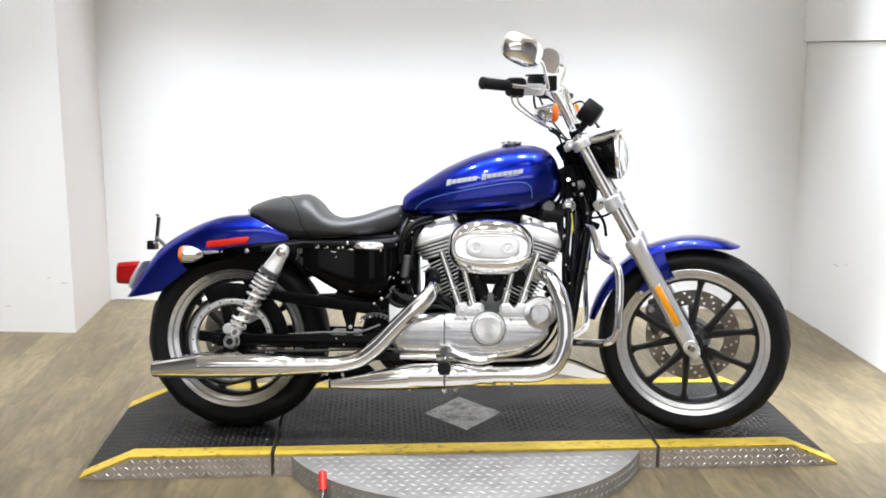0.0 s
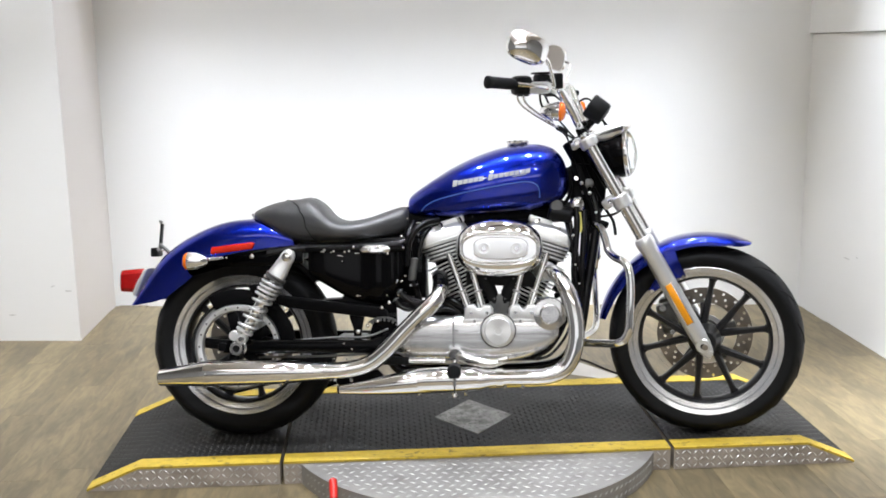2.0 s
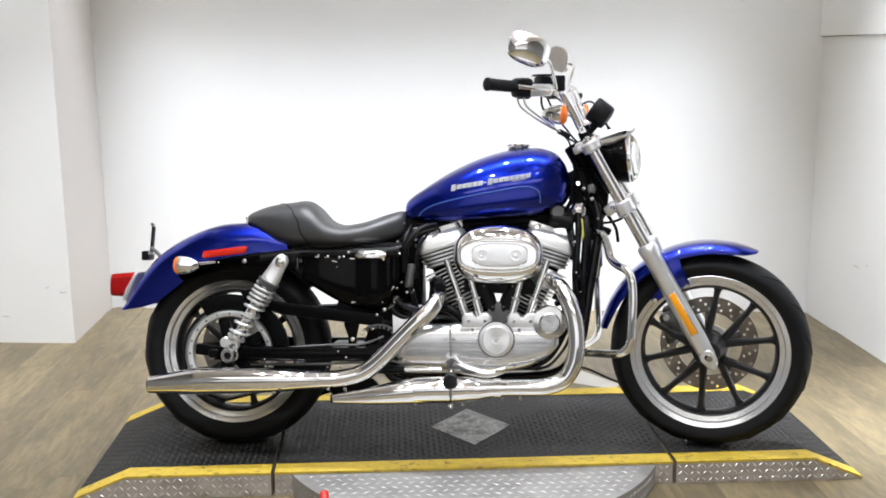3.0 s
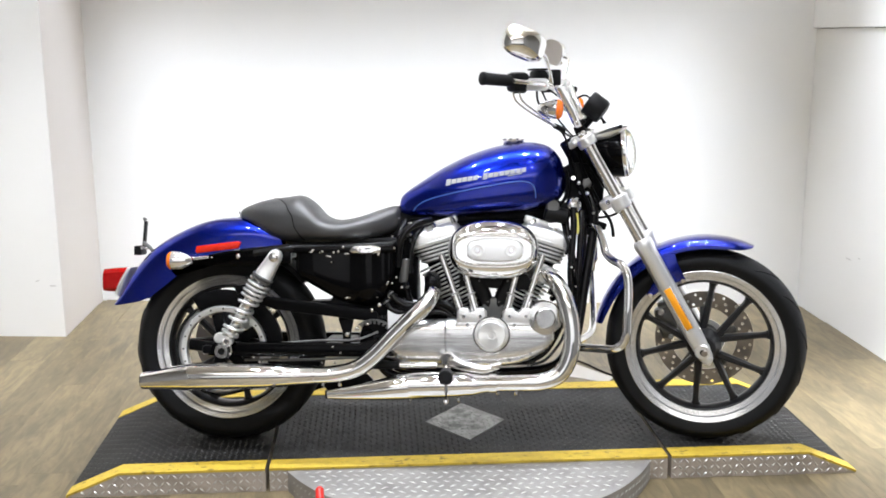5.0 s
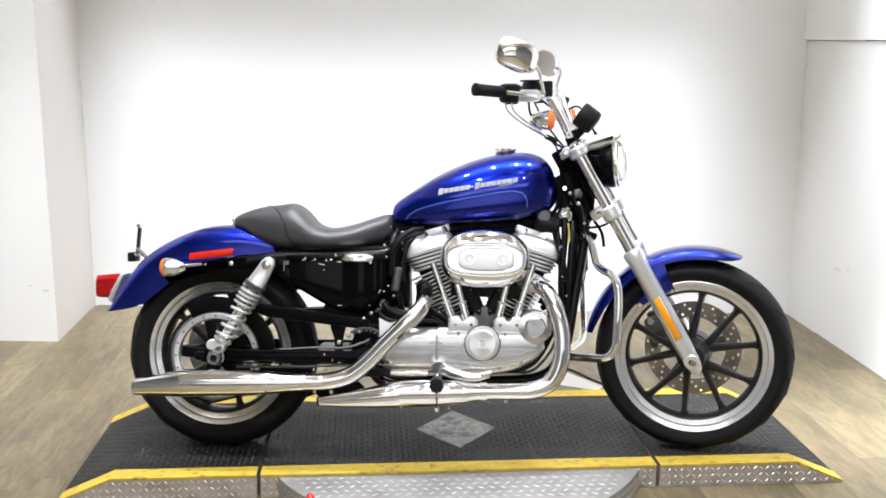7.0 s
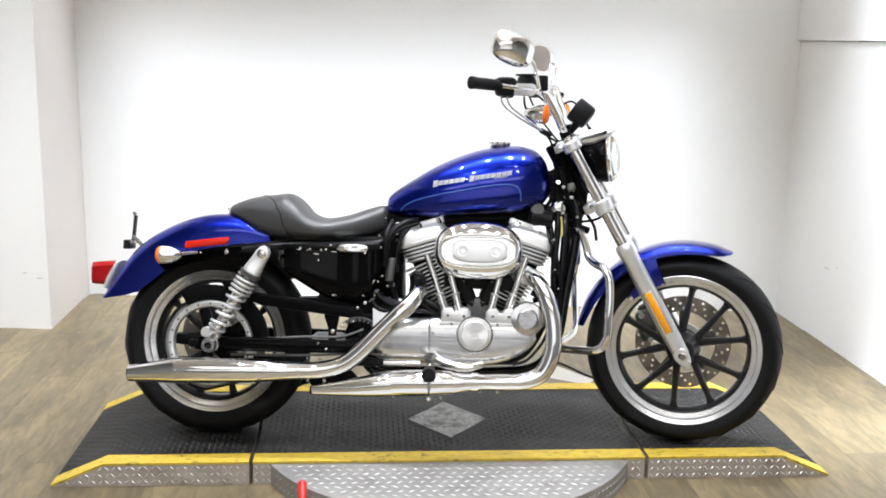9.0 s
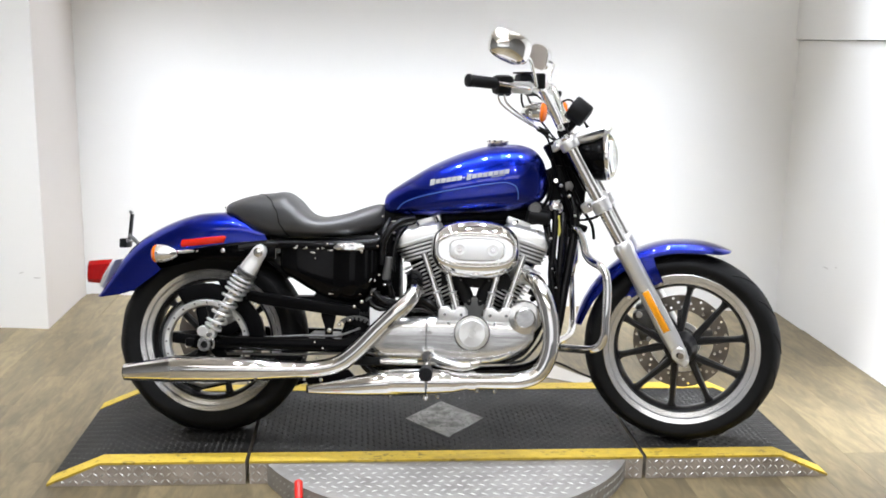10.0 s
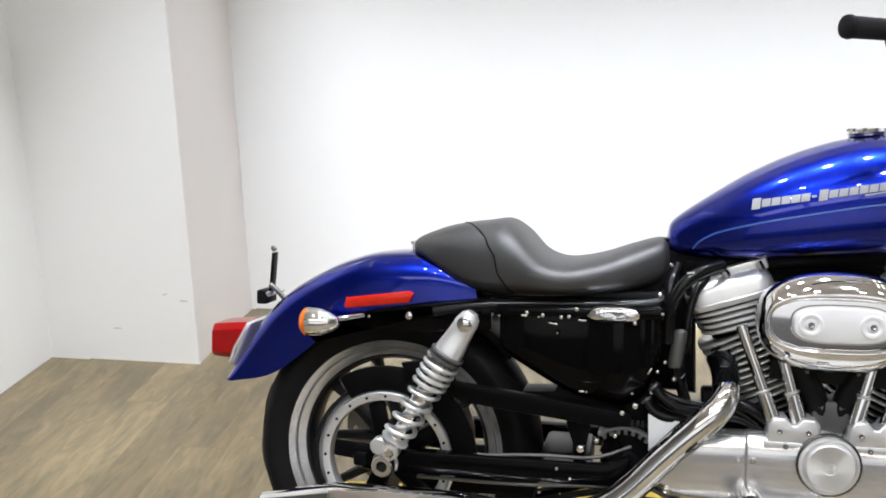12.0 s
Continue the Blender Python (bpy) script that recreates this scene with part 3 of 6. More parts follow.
DIA = (0.012, 0.143)
SECTIONS = (("platform_ramp", -U_END, -U_SEAM - 0.006, "black tread-plate ramp section with yellow safety edges"),
            ("platform_deck", -U_SEAM + 0.006, U_SEAM - 0.006, "black tread-plate centre deck of a low motorcycle platform"),
            ("platform_ramp", U_SEAM + 0.006, U_END, "black tread-plate ramp section with yellow safety edges"))
for nm, u0, u1, lab in SECTIONS:
    sec = thing(nm, lab, "platform", PLATFORM, group="platform sections")
    us = [u0, *[u for u in (-U_TOP, U_TOP) if u0 < u < u1], u1]
    part("base", plate_of(us, V0, V1, [top_z(u) for u in us]), SIDEPLATE, sec, "aluminium tread-plate base")
    part("deck_sheet", strip_of(us, V0 + 0.004, V1 - 0.004, 0.002), MAT, sec, "worn black tread sheet")
    lug_ob = part("tread_relief", tread(u0, u1, V0 + 0.066, V1 - 0.066, skip=diamond), LUGWORNLIT, sec, sharp=10)
    lug_ob["kind"] = "stuff"
    for v0, v1 in ((V0 - 0.001, V0 + 0.064), (V1 - 0.064, V1 + 0.001)):
        part("edge_stripe", strip_of(us, v0, v1, 0.0042), TAPE, sec, "yellow safety stripe, scuffed")
    lug_ob = part("side_relief", face_tread(u0, u1, V0, top_z), ALULUG, sec, sharp=10)
    lug_ob["kind"] = "stuff"
    if nm == "platform_deck":
        pts = [(DIA[0] - 0.135, DIA[1]), (DIA[0], DIA[1] - 0.165), (DIA[0] + 0.135, DIA[1]), (DIA[0], DIA[1] + 0.165)]
        part("diamond_plate", loft([[(u, v, H + z) for u, v in pts] for z in (0.0, 0.0048)]), WORNPLATE, sec, "worn bare steel diamond")
        bm = bmesh.new()
        for i in range(-7, 8):
            for j in range(-8, 9):
                u, v = DIA[0] + 0.019 * i + 0.004 * random.uniform(-1, 1), DIA[1] + 0.019 * j + 0.004 * random.uniform(-1, 1)
                if abs(u - DIA[0]) / 0.135 + abs(v - DIA[1]) / 0.165 < 0.92 and random.random() < 0.8:
                    lug(bm, (u, v, H + 0.0047), (1, 1 if (i + j) % 2 else -1, 0), (0, 0, 1), 0.0075, 0.0022, 0.0012)
        lug_ob = part("worn_relief", bm, GREYPLATE, sec, sharp=10)
        lug_ob["kind"] = "stuff"

# the round turntable in front of the deck
turn = thing("turntable", "round aluminium tread-plate turntable under the platform", "turntable", PLATFORM)
arc = [math.pi + math.asin(0.257 / 0.61) + (math.pi - 2 * math.asin(0.257 / 0.61)) * i / 60 for i in range(61)]
rim_pts = [(0.61 * math.cos(a), 0.06 + 0.61 * math.sin(a)) for a in arc]
rim_pts = [(u, min(v, V0 - 0.003)) for u, v in rim_pts]
part("top_plate", loft([[(u, v, z) for u, v in rim_pts] for z in (0.0, H - 0.004)]), TREAD, turn)
bm = bmesh.new()
for i in range(-19, 20):
    for j in range(12):
        u, v = (i + 0.5 * (j % 2)) * 0.033, V0 - 0.02 - j * 0.030
        if math.hypot(u, v - 0.06) < 0.592:
            lug(bm, (u, v, H - 0.004), (1, -0.6 if j % 2 else 0.6, 0), (0, 0, 1), 0.0130, 0.0026, 0.0018)
for i, a in enumerate(arc[2:-2]):
    for k in range(2):
        n = Vector((math.cos(a), math.sin(a), 0))
        lug(bm, (0.61 * n.x, 0.06 + 0.61 * n.y, 0.018 + 0.028 * k), (-n.y, n.x, 0.8), n, 0.009, 0.003)
lug_ob = part("tread_relief", bm, LUGTOP, turn, sharp=10)
lug_ob["kind"] = "stuff"

# red lever beside the turntable
lever = thing("pedal_lever", "red rubber-gripped locking lever on the floor", "lever", pose(0, 0, 0))
part("shaft", rod((-0.395, -0.56, 0.012), (-0.402, -0.45, 0.05), 0.007), GREYPLATE, lever)
part("grip", lathe([(0.007, 0), (0.0115, 0.004), (0.0128, 0.032), (0.0120, 0.060), (0.006, 0.066)], (-0.402, -0.455, 0.045), (-0.13, 0.72, 0.68), 16), REDGRIP, lever, "red grip")

# pale sheet and a cable on the floor behind the platform
sheet = part("floor_sheet", loft([[(x, y, z) for x, y in ((0.30, 0.86), (0.38, 0.965), (0.45, 0.965), (0.585, 0.80), (0.55, 0.74))] for z in (0.0006, 0.002)]), PALESHEET)
tagged(sheet, "pale sheet lying on the wooden floor", "sheet")
cord = part("cable", tube([(0.42, 1.03, 0.004), (0.48, 0.98, 0.004), (0.56, 0.85, 0.004), (0.66, 0.74, 0.004), (0.80, 0.66, 0.004)], 0.004, 8), PLASTIC)
tagged(cord, "thin black cable lying on the floor", "cable")


# ---- motorcycle ----
BIKE = pose(0, 0, PLATFORM_Z, -10, 0, 0)
mc = thing("motorcycle", "blue and chrome cruiser motorcycle leaning on its stand, front wheel turned", "motorcycle", BIKE)
PIVOT, RAKE, STEER = Vector((0.36, 0, 0.90)), radians(30), radians(14)
HEAD_AXIS = Vector((-math.sin(RAKE), 0, math.cos(RAKE)))
S = Matrix.Translation(PIVOT) @ Matrix.Rotation(-STEER, 4, HEAD_AXIS) @ Matrix.Translation(-PIVOT)
REAR, FRONT = Vector((-0.755, 0, 0.302)), Vector((0.759, 0, 0.316))


def tyre_profile(r, w, bead):
    h = w / 2
    return [(bead, -h * 0.72), (bead + 0.012, -h * 0.86), ((r + bead) / 2, -h), (r - 0.022, -h * 0.86), (r - 0.008, -h * 0.55), (r - 0.001, -h * 0.22), (r, 0),
            (r - 0.001, h * 0.22), (r - 0.008, h * 0.55), (r - 0.022, h * 0.86), ((r + bead) / 2, h), (bead + 0.012, h * 0.86), (bead, h * 0.72), (bead - 0.004, 0)]


def smooth_profile(p, n=4):
    return [(q.x, q.y) for q in smooth_line([(a, b, 0) for a, b in [*p, p[0]]], n)[:-1]]


def spoke_mesh(r0, a0, r1, a1, w0, w1, d0, d1):
    """One arm of a split spoke, from the hub node to the rim, in the wheel's plane."""
    p = Vector((r0 * math.cos(radians(a0)), 0, r0 * math.sin(radians(a0))))
    q = Vector((r1 * math.cos(radians(a1)), 0, r1 * math.sin(radians(a1))))
    d = (q - p).normalized()
    side = Vector((-d.z, 0, d.x))
    rings = []
    for i in range(11):
        t = i / 10
        flare = 1 + 1.3 * max(0, (t - 0.84) / 0.16) ** 2
        w, dp = (w0 + (w1 - w0) * t) * flare / 2, (d0 + (d1 - d0) * t) / 2
        c = p + (q - p) * t
        rings.append([c + side * (w * a) + Vector((0, -dp * b, 0)) for a, b in ((-1, 0.4), (-0.55, 1), (0.55, 1), (1, 0.4), (1, -0.4), (0.55, -1), (-0.55, -1), (-1, -0.4))])
    return loft(rings)


def wheel(name, centre, r, w, rim_r, xf, phase, lip, label):
    hub = part(name, lathe([(0.018, -0.066), (0.034, -0.066), (0.038, -0.060), (0.042, -0.036), (0.052, -0.024), (0.054, -0.010), (0.054, 0.010), (0.046, 0.022), (0.044, 0.03), (0.044, 0.06), (0.018, 0.066)], centre, seg=32), WHEELBLACK, mc, label, xf)
    part("tyre", lathe(smooth_profile(tyre_profile(r, w, rim_r - 0.010)), centre, seg=96, closed=True), RUBBER, hub, "black rubber tyre", xf)
    h = w / 2 * 0.70
    prof = [(rim_r + 0.002, -h - 0.002), (rim_r + 0.004, -h - 0.007), (rim_r - 0.001, -h - 0.010), (rim_r - lip * 0.45, -h - 0.003), (rim_r - lip * 0.55, -h + 0.004), (rim_r - lip, -h + 0.010), (rim_r - lip, -h + 0.016),
            (rim_r - lip + 0.004, -h + 0.024), (rim_r - 0.012, -h + 0.022), (rim_r - 0.008, -h + 0.004)]
    ring = lathe(prof, centre, seg=96, closed=True)
    lathe([(a, -b) for a, b in prof], centre, seg=96, closed=True, bm=ring)
    part("rim_lip", ring, RIMLIP, hub, "machined silver rim lip", xf, sharp=25)
    barrel = [(rim_r - lip - 0.006, -h + 0.014), (rim_r - lip + 0.003, -h + 0.018), (rim_r - 0.014, -h + 0.024), (rim_r - 0.014, h - 0.024), (rim_r - lip + 0.003, h - 0.018), (rim_r - lip - 0.006, h - 0.014), (rim_r - lip - 0.012, h - 0.03), (rim_r - lip - 0.012, -h + 0.03)]
    part("rim", lathe(barrel, centre, seg=96, closed=True), WHEELBLACK, hub, "black cast rim", xf)
    for turn_by in (-1, 1):
        one = None
        for i in range(5):
            m = Matrix.Translation(centre) @ Matrix.Rotation(-radians(phase + 72 * i), 4, "Y")
            m = (xf @ m) if xf is not None else m
            if one is None:
                one = part("spoke", spoke_mesh(0.040, 2 * turn_by, rim_r - lip - 0.005, 18.5 * turn_by, 0.026, 0.017, 0.034, 0.022), WHEELBLACK, hub)
            else:
                one = again(one)
            one.matrix_basis = m
    return hub


fw = wheel("front_wheel", FRONT, 0.309, 0.125, 0.244, S, 29.5, 0.032, "black split-spoke front wheel with machined lip")
rw = wheel("rear_wheel", REAR, 0.304, 0.150, 0.231, None, 16, 0.034, "black split-spoke rear wheel with machined lip")


# tread grooves as thin blades just proud of the front and rear tyres, coloured dark for shade
def groove_mesh(r, w, centre, a0, bend):
    pts = []
    for i in range(7):
        t = i / 6
        y = -w / 2 * (0.28 + 0.58 * t)
        rr = r - 0.0014 - 0.021 * max(0, (abs(y) / (w / 2) - 0.2) / 0.66) ** 1.9
        a = a0 + bend * t
        pts.append((centre.x + rr * math.cos(a), y, centre.z + rr * math.sin(a)))
    return tube(pts, 0.0022, 6, 2)


GROOVE = material("tyre_groove", (0.004, 0.004, 0.004), 0.9, vary=0.1)
for hub, c, r, w, xf in ((fw, FRONT, 0.309, 0.125, S), (rw, REAR, 0.304, 0.150, None)):
    for i in range(16):
        part("tread_groove", groove_mesh(r, w, c, 2 * math.pi * i / 16, 0.26), GROOVE, hub, "", xf)


def holed_disc(centre, r0, r1, y0, y1, rows, hole):
    """A flat ring with rows of real drilled holes."""
    bm = bmesh.new()

    def circle(cx, cz, r, n):
        vs = [bm.verts.new((cx + r * math.cos(2 * math.pi * i / n), y0, cz + r * math.sin(2 * math.pi * i / n))) for i in range(n)]
        return [bm.edges.new((vs[i], vs[(i + 1) % n])) for i in range(n)]

    edges = circle(centre.x, centre.z, r1, 72) + circle(centre.x, centre.z, r0, 60)
    for rr, count, shift in rows:
        for i in range(count):
            a = 2 * math.pi * (i + shift) / count
            edges += circle(centre.x + rr * math.cos(a), centre.z + rr * math.sin(a), hole, 8)
    bmesh.ops.triangle_fill(bm, use_beauty=True, use_dissolve=False, edges=edges, normal=(0, 1, 0))
    out = bmesh.ops.extrude_face_region(bm, geom=bm.faces[:])
    bmesh.ops.translate(bm, vec=(0, y1 - y0, 0), verts=[v for v in out["geom"] if isinstance(v, bmesh.types.BMVert)])
    return bm


part("brake_disc", holed_disc(FRONT, 0.104, 0.155, 0.072, 0.078, ((0.115, 20, 0), (0.130, 20, 0.33), (0.145, 20, 0.66)), 0.0048), STEEL, fw, "drilled steel brake disc", S)
bm = bmesh.new()
for i in range(5):
    a = radians(20 + 72 * i)
    box((FRONT.x + 0.075 * math.cos(a), 0.072, FRONT.z + 0.075 * math.sin(a)), (0.062, 0.008, 0.024), 0.003, Matrix.Rotation(-a, 4, "Y"), bm)
lathe([(0.03, 0.06), (0.05, 0.064), (0.05, 0.074), (0.03, 0.078)], FRONT, bm=bm)
part("disc_carrier", bm, VEEGREY, fw, "", S)
part("carrier_ring", lathe([(0.048, 0.070), (0.064, 0.070), (0.066, 0.073), (0.064, 0.077), (0.048, 0.077)], FRONT, seg=48, closed=True), SATINALU, fw, "bright brake disc carrier", S)
part("wheel_bearing_cap", lathe([(0.010, 0.064), (0.034, 0.066), (0.036, 0.06), (0.036, 0.05)], FRONT), POLISHED, fw, "polished bearing cap", S)
bm = box((0.640, 0.082, 0.366), (0.060, 0.062, 0.105), 0.014, Matrix.Rotation(radians(-18), 4, "Y"))
box((0.632, 0.100, 0.404), (0.045, 0.040, 0.055), 0.012, Matrix.Rotation(radians(-10), 4, "Y"), bm)
rod((0.640, 0.04, 0.349), (0.640, 0.125, 0.349), 0.018, bm=bm)
cal = part("brake_caliper", bm, GREYPLATE, mc, "silver front brake caliper", S)
for x, z, r in ((0.622, 0.402, 0.011), (0.640, 0.350, 0.013), (0.655, 0.322, 0.008)):
    part("bolt", lathe([(r, 0), (r, 0.004), (r * 0.6, 0.006), (r * 0.55, 0.002), (0.001, 0.002)], (x, 0.050, z), (0, -1, 0), 16), SILVER, cal, "", S)
part("brake_hose", tube([(0.632, 0.100, 0.43), (0.615, 0.110, 0.50), (0.585, 0.105, 0.58), (0.545, 0.09, 0.66), (0.500, 0.06, 0.74)], 0.0055, 10, 6), RUBBER, cal, "black brake hose", S)

# rear pulley, belt, brake
pulley = part("belt_pulley", lathe([(0.116, -0.116), (0.118, -0.123), (0.121, -0.124), (0.1325, -0.124), (0.1345, -0.1215), (0.137, -0.112), (0.146, -0.108), (0.147, -0.100), (0.144, -0.092), (0.138, -0.090), (0.119, -0.090), (0.116, -0.098)], REAR, seg=80, closed=True), SILVER, mc, "machined silver belt pulley")
bm = None
for i in range(5):
    a = radians(30 + 72 * i)
    bm = box((REAR.x + 0.070 * math.cos(a), -0.106, REAR.z + 0.070 * math.sin(a)), (0.085, 0.018, 0.034), 0.006, Matrix.Rotation(-a, 4, "Y"), bm)
part("pulley_carrier", bm, SATIN, pulley, "black pulley spokes")
one = part("rivet", bolt((0, 0, 0), 0.003, 0.002), SATIN, pulley)
for i in range(20):
    a = 2 * math.pi * i / 20
    if i:
        one = again(one)
    one.matrix_basis = pose(REAR.x + 0.126 * math.cos(a), -0.124, REAR.z + 0.126 * math.sin(a))
FRONT_SPROCKET = Vector((-0.245, 0, 0.345))
bm = bmesh.new()
belt = []
for i in range(33):
    a = math.pi / 2 + 0.10 + (math.pi - 0.2) * i / 32
    belt.append((REAR.x + 0.150 * math.cos(a), REAR.z + 0.150 * math.sin(a)))
for i in range(17):
    a = -math.pi / 2 + math.pi * i / 16
    belt.append((FRONT_SPROCKET.x + 0.062 * math.cos(a), FRONT_SPROCKET.z + 0.062 * math.sin(a)))
rings = []
for i, (x, z) in enumerate(belt):
    a, b = belt[i - 1], belt[(i + 1) % len(belt)]
    d = Vector((b[0] - a[0], 0, b[1] - a[1])).normalized()
    nrm = Vector((d.z, 0, -d.x))
    p = Vector((x, 0, z))
    rings.append([p + nrm * 0.003 + Vector((0, -0.119, 0)), p + nrm * 0.003 + Vector((0, -0.091, 0)), p - nrm * 0.003 + Vector((0, -0.091, 0)), p - nrm * 0.003 + Vector((0, -0.119, 0))])
part("drive_belt", loft([*rings, rings[0]], caps=False), RUBBER, mc, "black toothed drive belt")
part("belt_guard", slab([(-0.72, 0.500), (-0.66, 0.508), (-0.620, 0.469), (-0.293, 0.428), (-0.272, 0.418), (-0.272, 0.384), (-0.287, 0.392), (-0.59, 0.428), (-0.70, 0.466)], -0.140, -0.122, 0.003), SATIN, mc, "black belt guard")
arc_pts = [(REAR.x + r * math.cos(radians(a)), REAR.z + r * math.sin(radians(a))) for r, angles in ((0.186, range(-4, 128, 6)), (0.138, range(122, -5, -6))) for a in angles]
part("pulley_guard", slab(arc_pts[::-1], -0.1215, -0.109, 0.002), SATIN, mc, "black curved pulley guard")
part("guard_bracket", slab([(-0.394, 0.412), (-0.394, 0.395), (-0.382, 0.36), (-0.380, 0.322), (-0.358, 0.322), (-0.354, 0.36), (-0.345, 0.405)], -0.128, -0.116, 0.003), SATIN, mc)
sg = part("sprocket_guard", slab([(-0.330, 0.345), (-0.312, 0.398), (-0.285, 0.405), (-0.236, 0.400), (-0.232, 0.318), (-0.290, 0.316)], -0.128, -0.112, 0.005), SATIN, mc, "black sprocket guard")
part("ring", lathe([(0.010, 0.0), (0.020, 0.0), (0.020, 0.006), (0.010, 0.006)], (-0.305, -0.128, 0.352), (0, -1, 0), 20, closed=True), GLOSSBLACK, sg)
one = part("belt_tooth", box((0, 0, 0), (0.006, 0.03, 0.009), 0.001), GROOVE, sg)
for i in range(9):
    if i:
        one = again(one)
    one.matrix_basis = pose(-0.318 + 0.0098 * i, -0.122, 0.408 - 0.0005 * i)
part("rear_brake_disc", holed_disc(REAR, 0.075, 0.145, 0.084, 0.090, ((0.125, 18, 0),), 0.005), STEEL, rw, "drilled steel brake disc")
bm = slab([(-0.80, 0.285), (-0.78, 0.326), (-0.70, 0.328), (-0.33, 0.326), (-0.27, 0.345), (-0.27, 0.285), (-0.33, 0.284), (-0.70, 0.282)], -0.152, -0.126, 0.006)
slab([(-0.80, 0.285), (-0.78, 0.326), (-0.70, 0.328), (-0.33, 0.326), (-0.27, 0.345), (-0.27, 0.285), (-0.33, 0.284), (-0.70, 0.282)], 0.126, 0.152, 0.006, bm=bm)
rod((-0.30, -0.13, 0.315), (-0.30, 0.13, 0.315), 0.026, bm=bm)
part("swingarm", bm, GLOSSBLACK, mc, "black tubular swingarm")
axle = part("rear_axle", lathe([(0.0095, -0.150), (0.0095, -0.184), (0.0110, -0.187), (0.0190, -0.187), (0.0215, -0.184), (0.0225, -0.176), (0.0225, -0.160), (0.0265, -0.158), (0.0265, -0.152), (0.014, -0.150), (0.013, 0.15), (0.0095, 0.15)], (-0.746, 0, 0.303), seg=28), POLISHED, mc, "polished hollow axle nut and shaft")
# the plug's dark colour stands in for shade inside the hollow
part("axle_bore", rod((-0.746, -0.178, 0.303), (-0.746, -0.15, 0.303), 0.0095), GROOVE, axle, "plug in the bore, coloured dark for shade")
part("axle_adjuster", box((REAR.x - 0.045, -0.145, 0.304), (0.028, 0.02, 0.026), 0.006), SATIN, axle)
part("debris_guard", slab([(-0.72, 0.262), (-0.60, 0.272), (-0.45, 0.262), (-0.46, 0.240), (-0.70, 0.236)], -0.11, -0.10, 0.003), SATIN, mc)
bm = slab([(-0.70, 0.20), (-0.64, 0.222), (-0.55, 0.215), (-0.52, 0.185), (-0.60, 0.17), (-0.68, 0.176)], 0.06, 0.105, 0.008)
part("rear_caliper", bm, SATIN, mc, "black rear brake caliper")


# transmission pulley with the toothed belt running over it
GEAR = Vector((-0.284, 0, 0.321))
gear = part("drive_pulley", lathe([(0.010, -0.133), (0.016, -0.134), (0.020, -0.130), (0.044, -0.126), (0.046, -0.100), (0.010, -0.100)], GEAR, seg=48), SATIN, mc, "black transmission pulley")
bm = bmesh.new()
for k in range(7):
    a = radians(52 + 70 * k / 6)
    box((GEAR.x + 0.0695 * math.cos(a), -0.122, GEAR.z + 0.0695 * math.sin(a)), (0.011, 0.042, 0.0075), 0.0022, Matrix.Rotation(-a, 4, "Y"), bm)
part("belt_teeth", bm, VEEGREY, gear, "grey belt teeth")
part("belt_run", loft([[(GEAR.x + r * math.cos(a), y, GEAR.z + r * math.sin(a)) for r, y in ((0.0735, -0.144), (0.0790, -0.144), (0.0790, -0.100), (0.0735, -0.100))] for a in [radians(46 + 82 * k / 16) for k in range(17)]]), VEEGREY, gear)

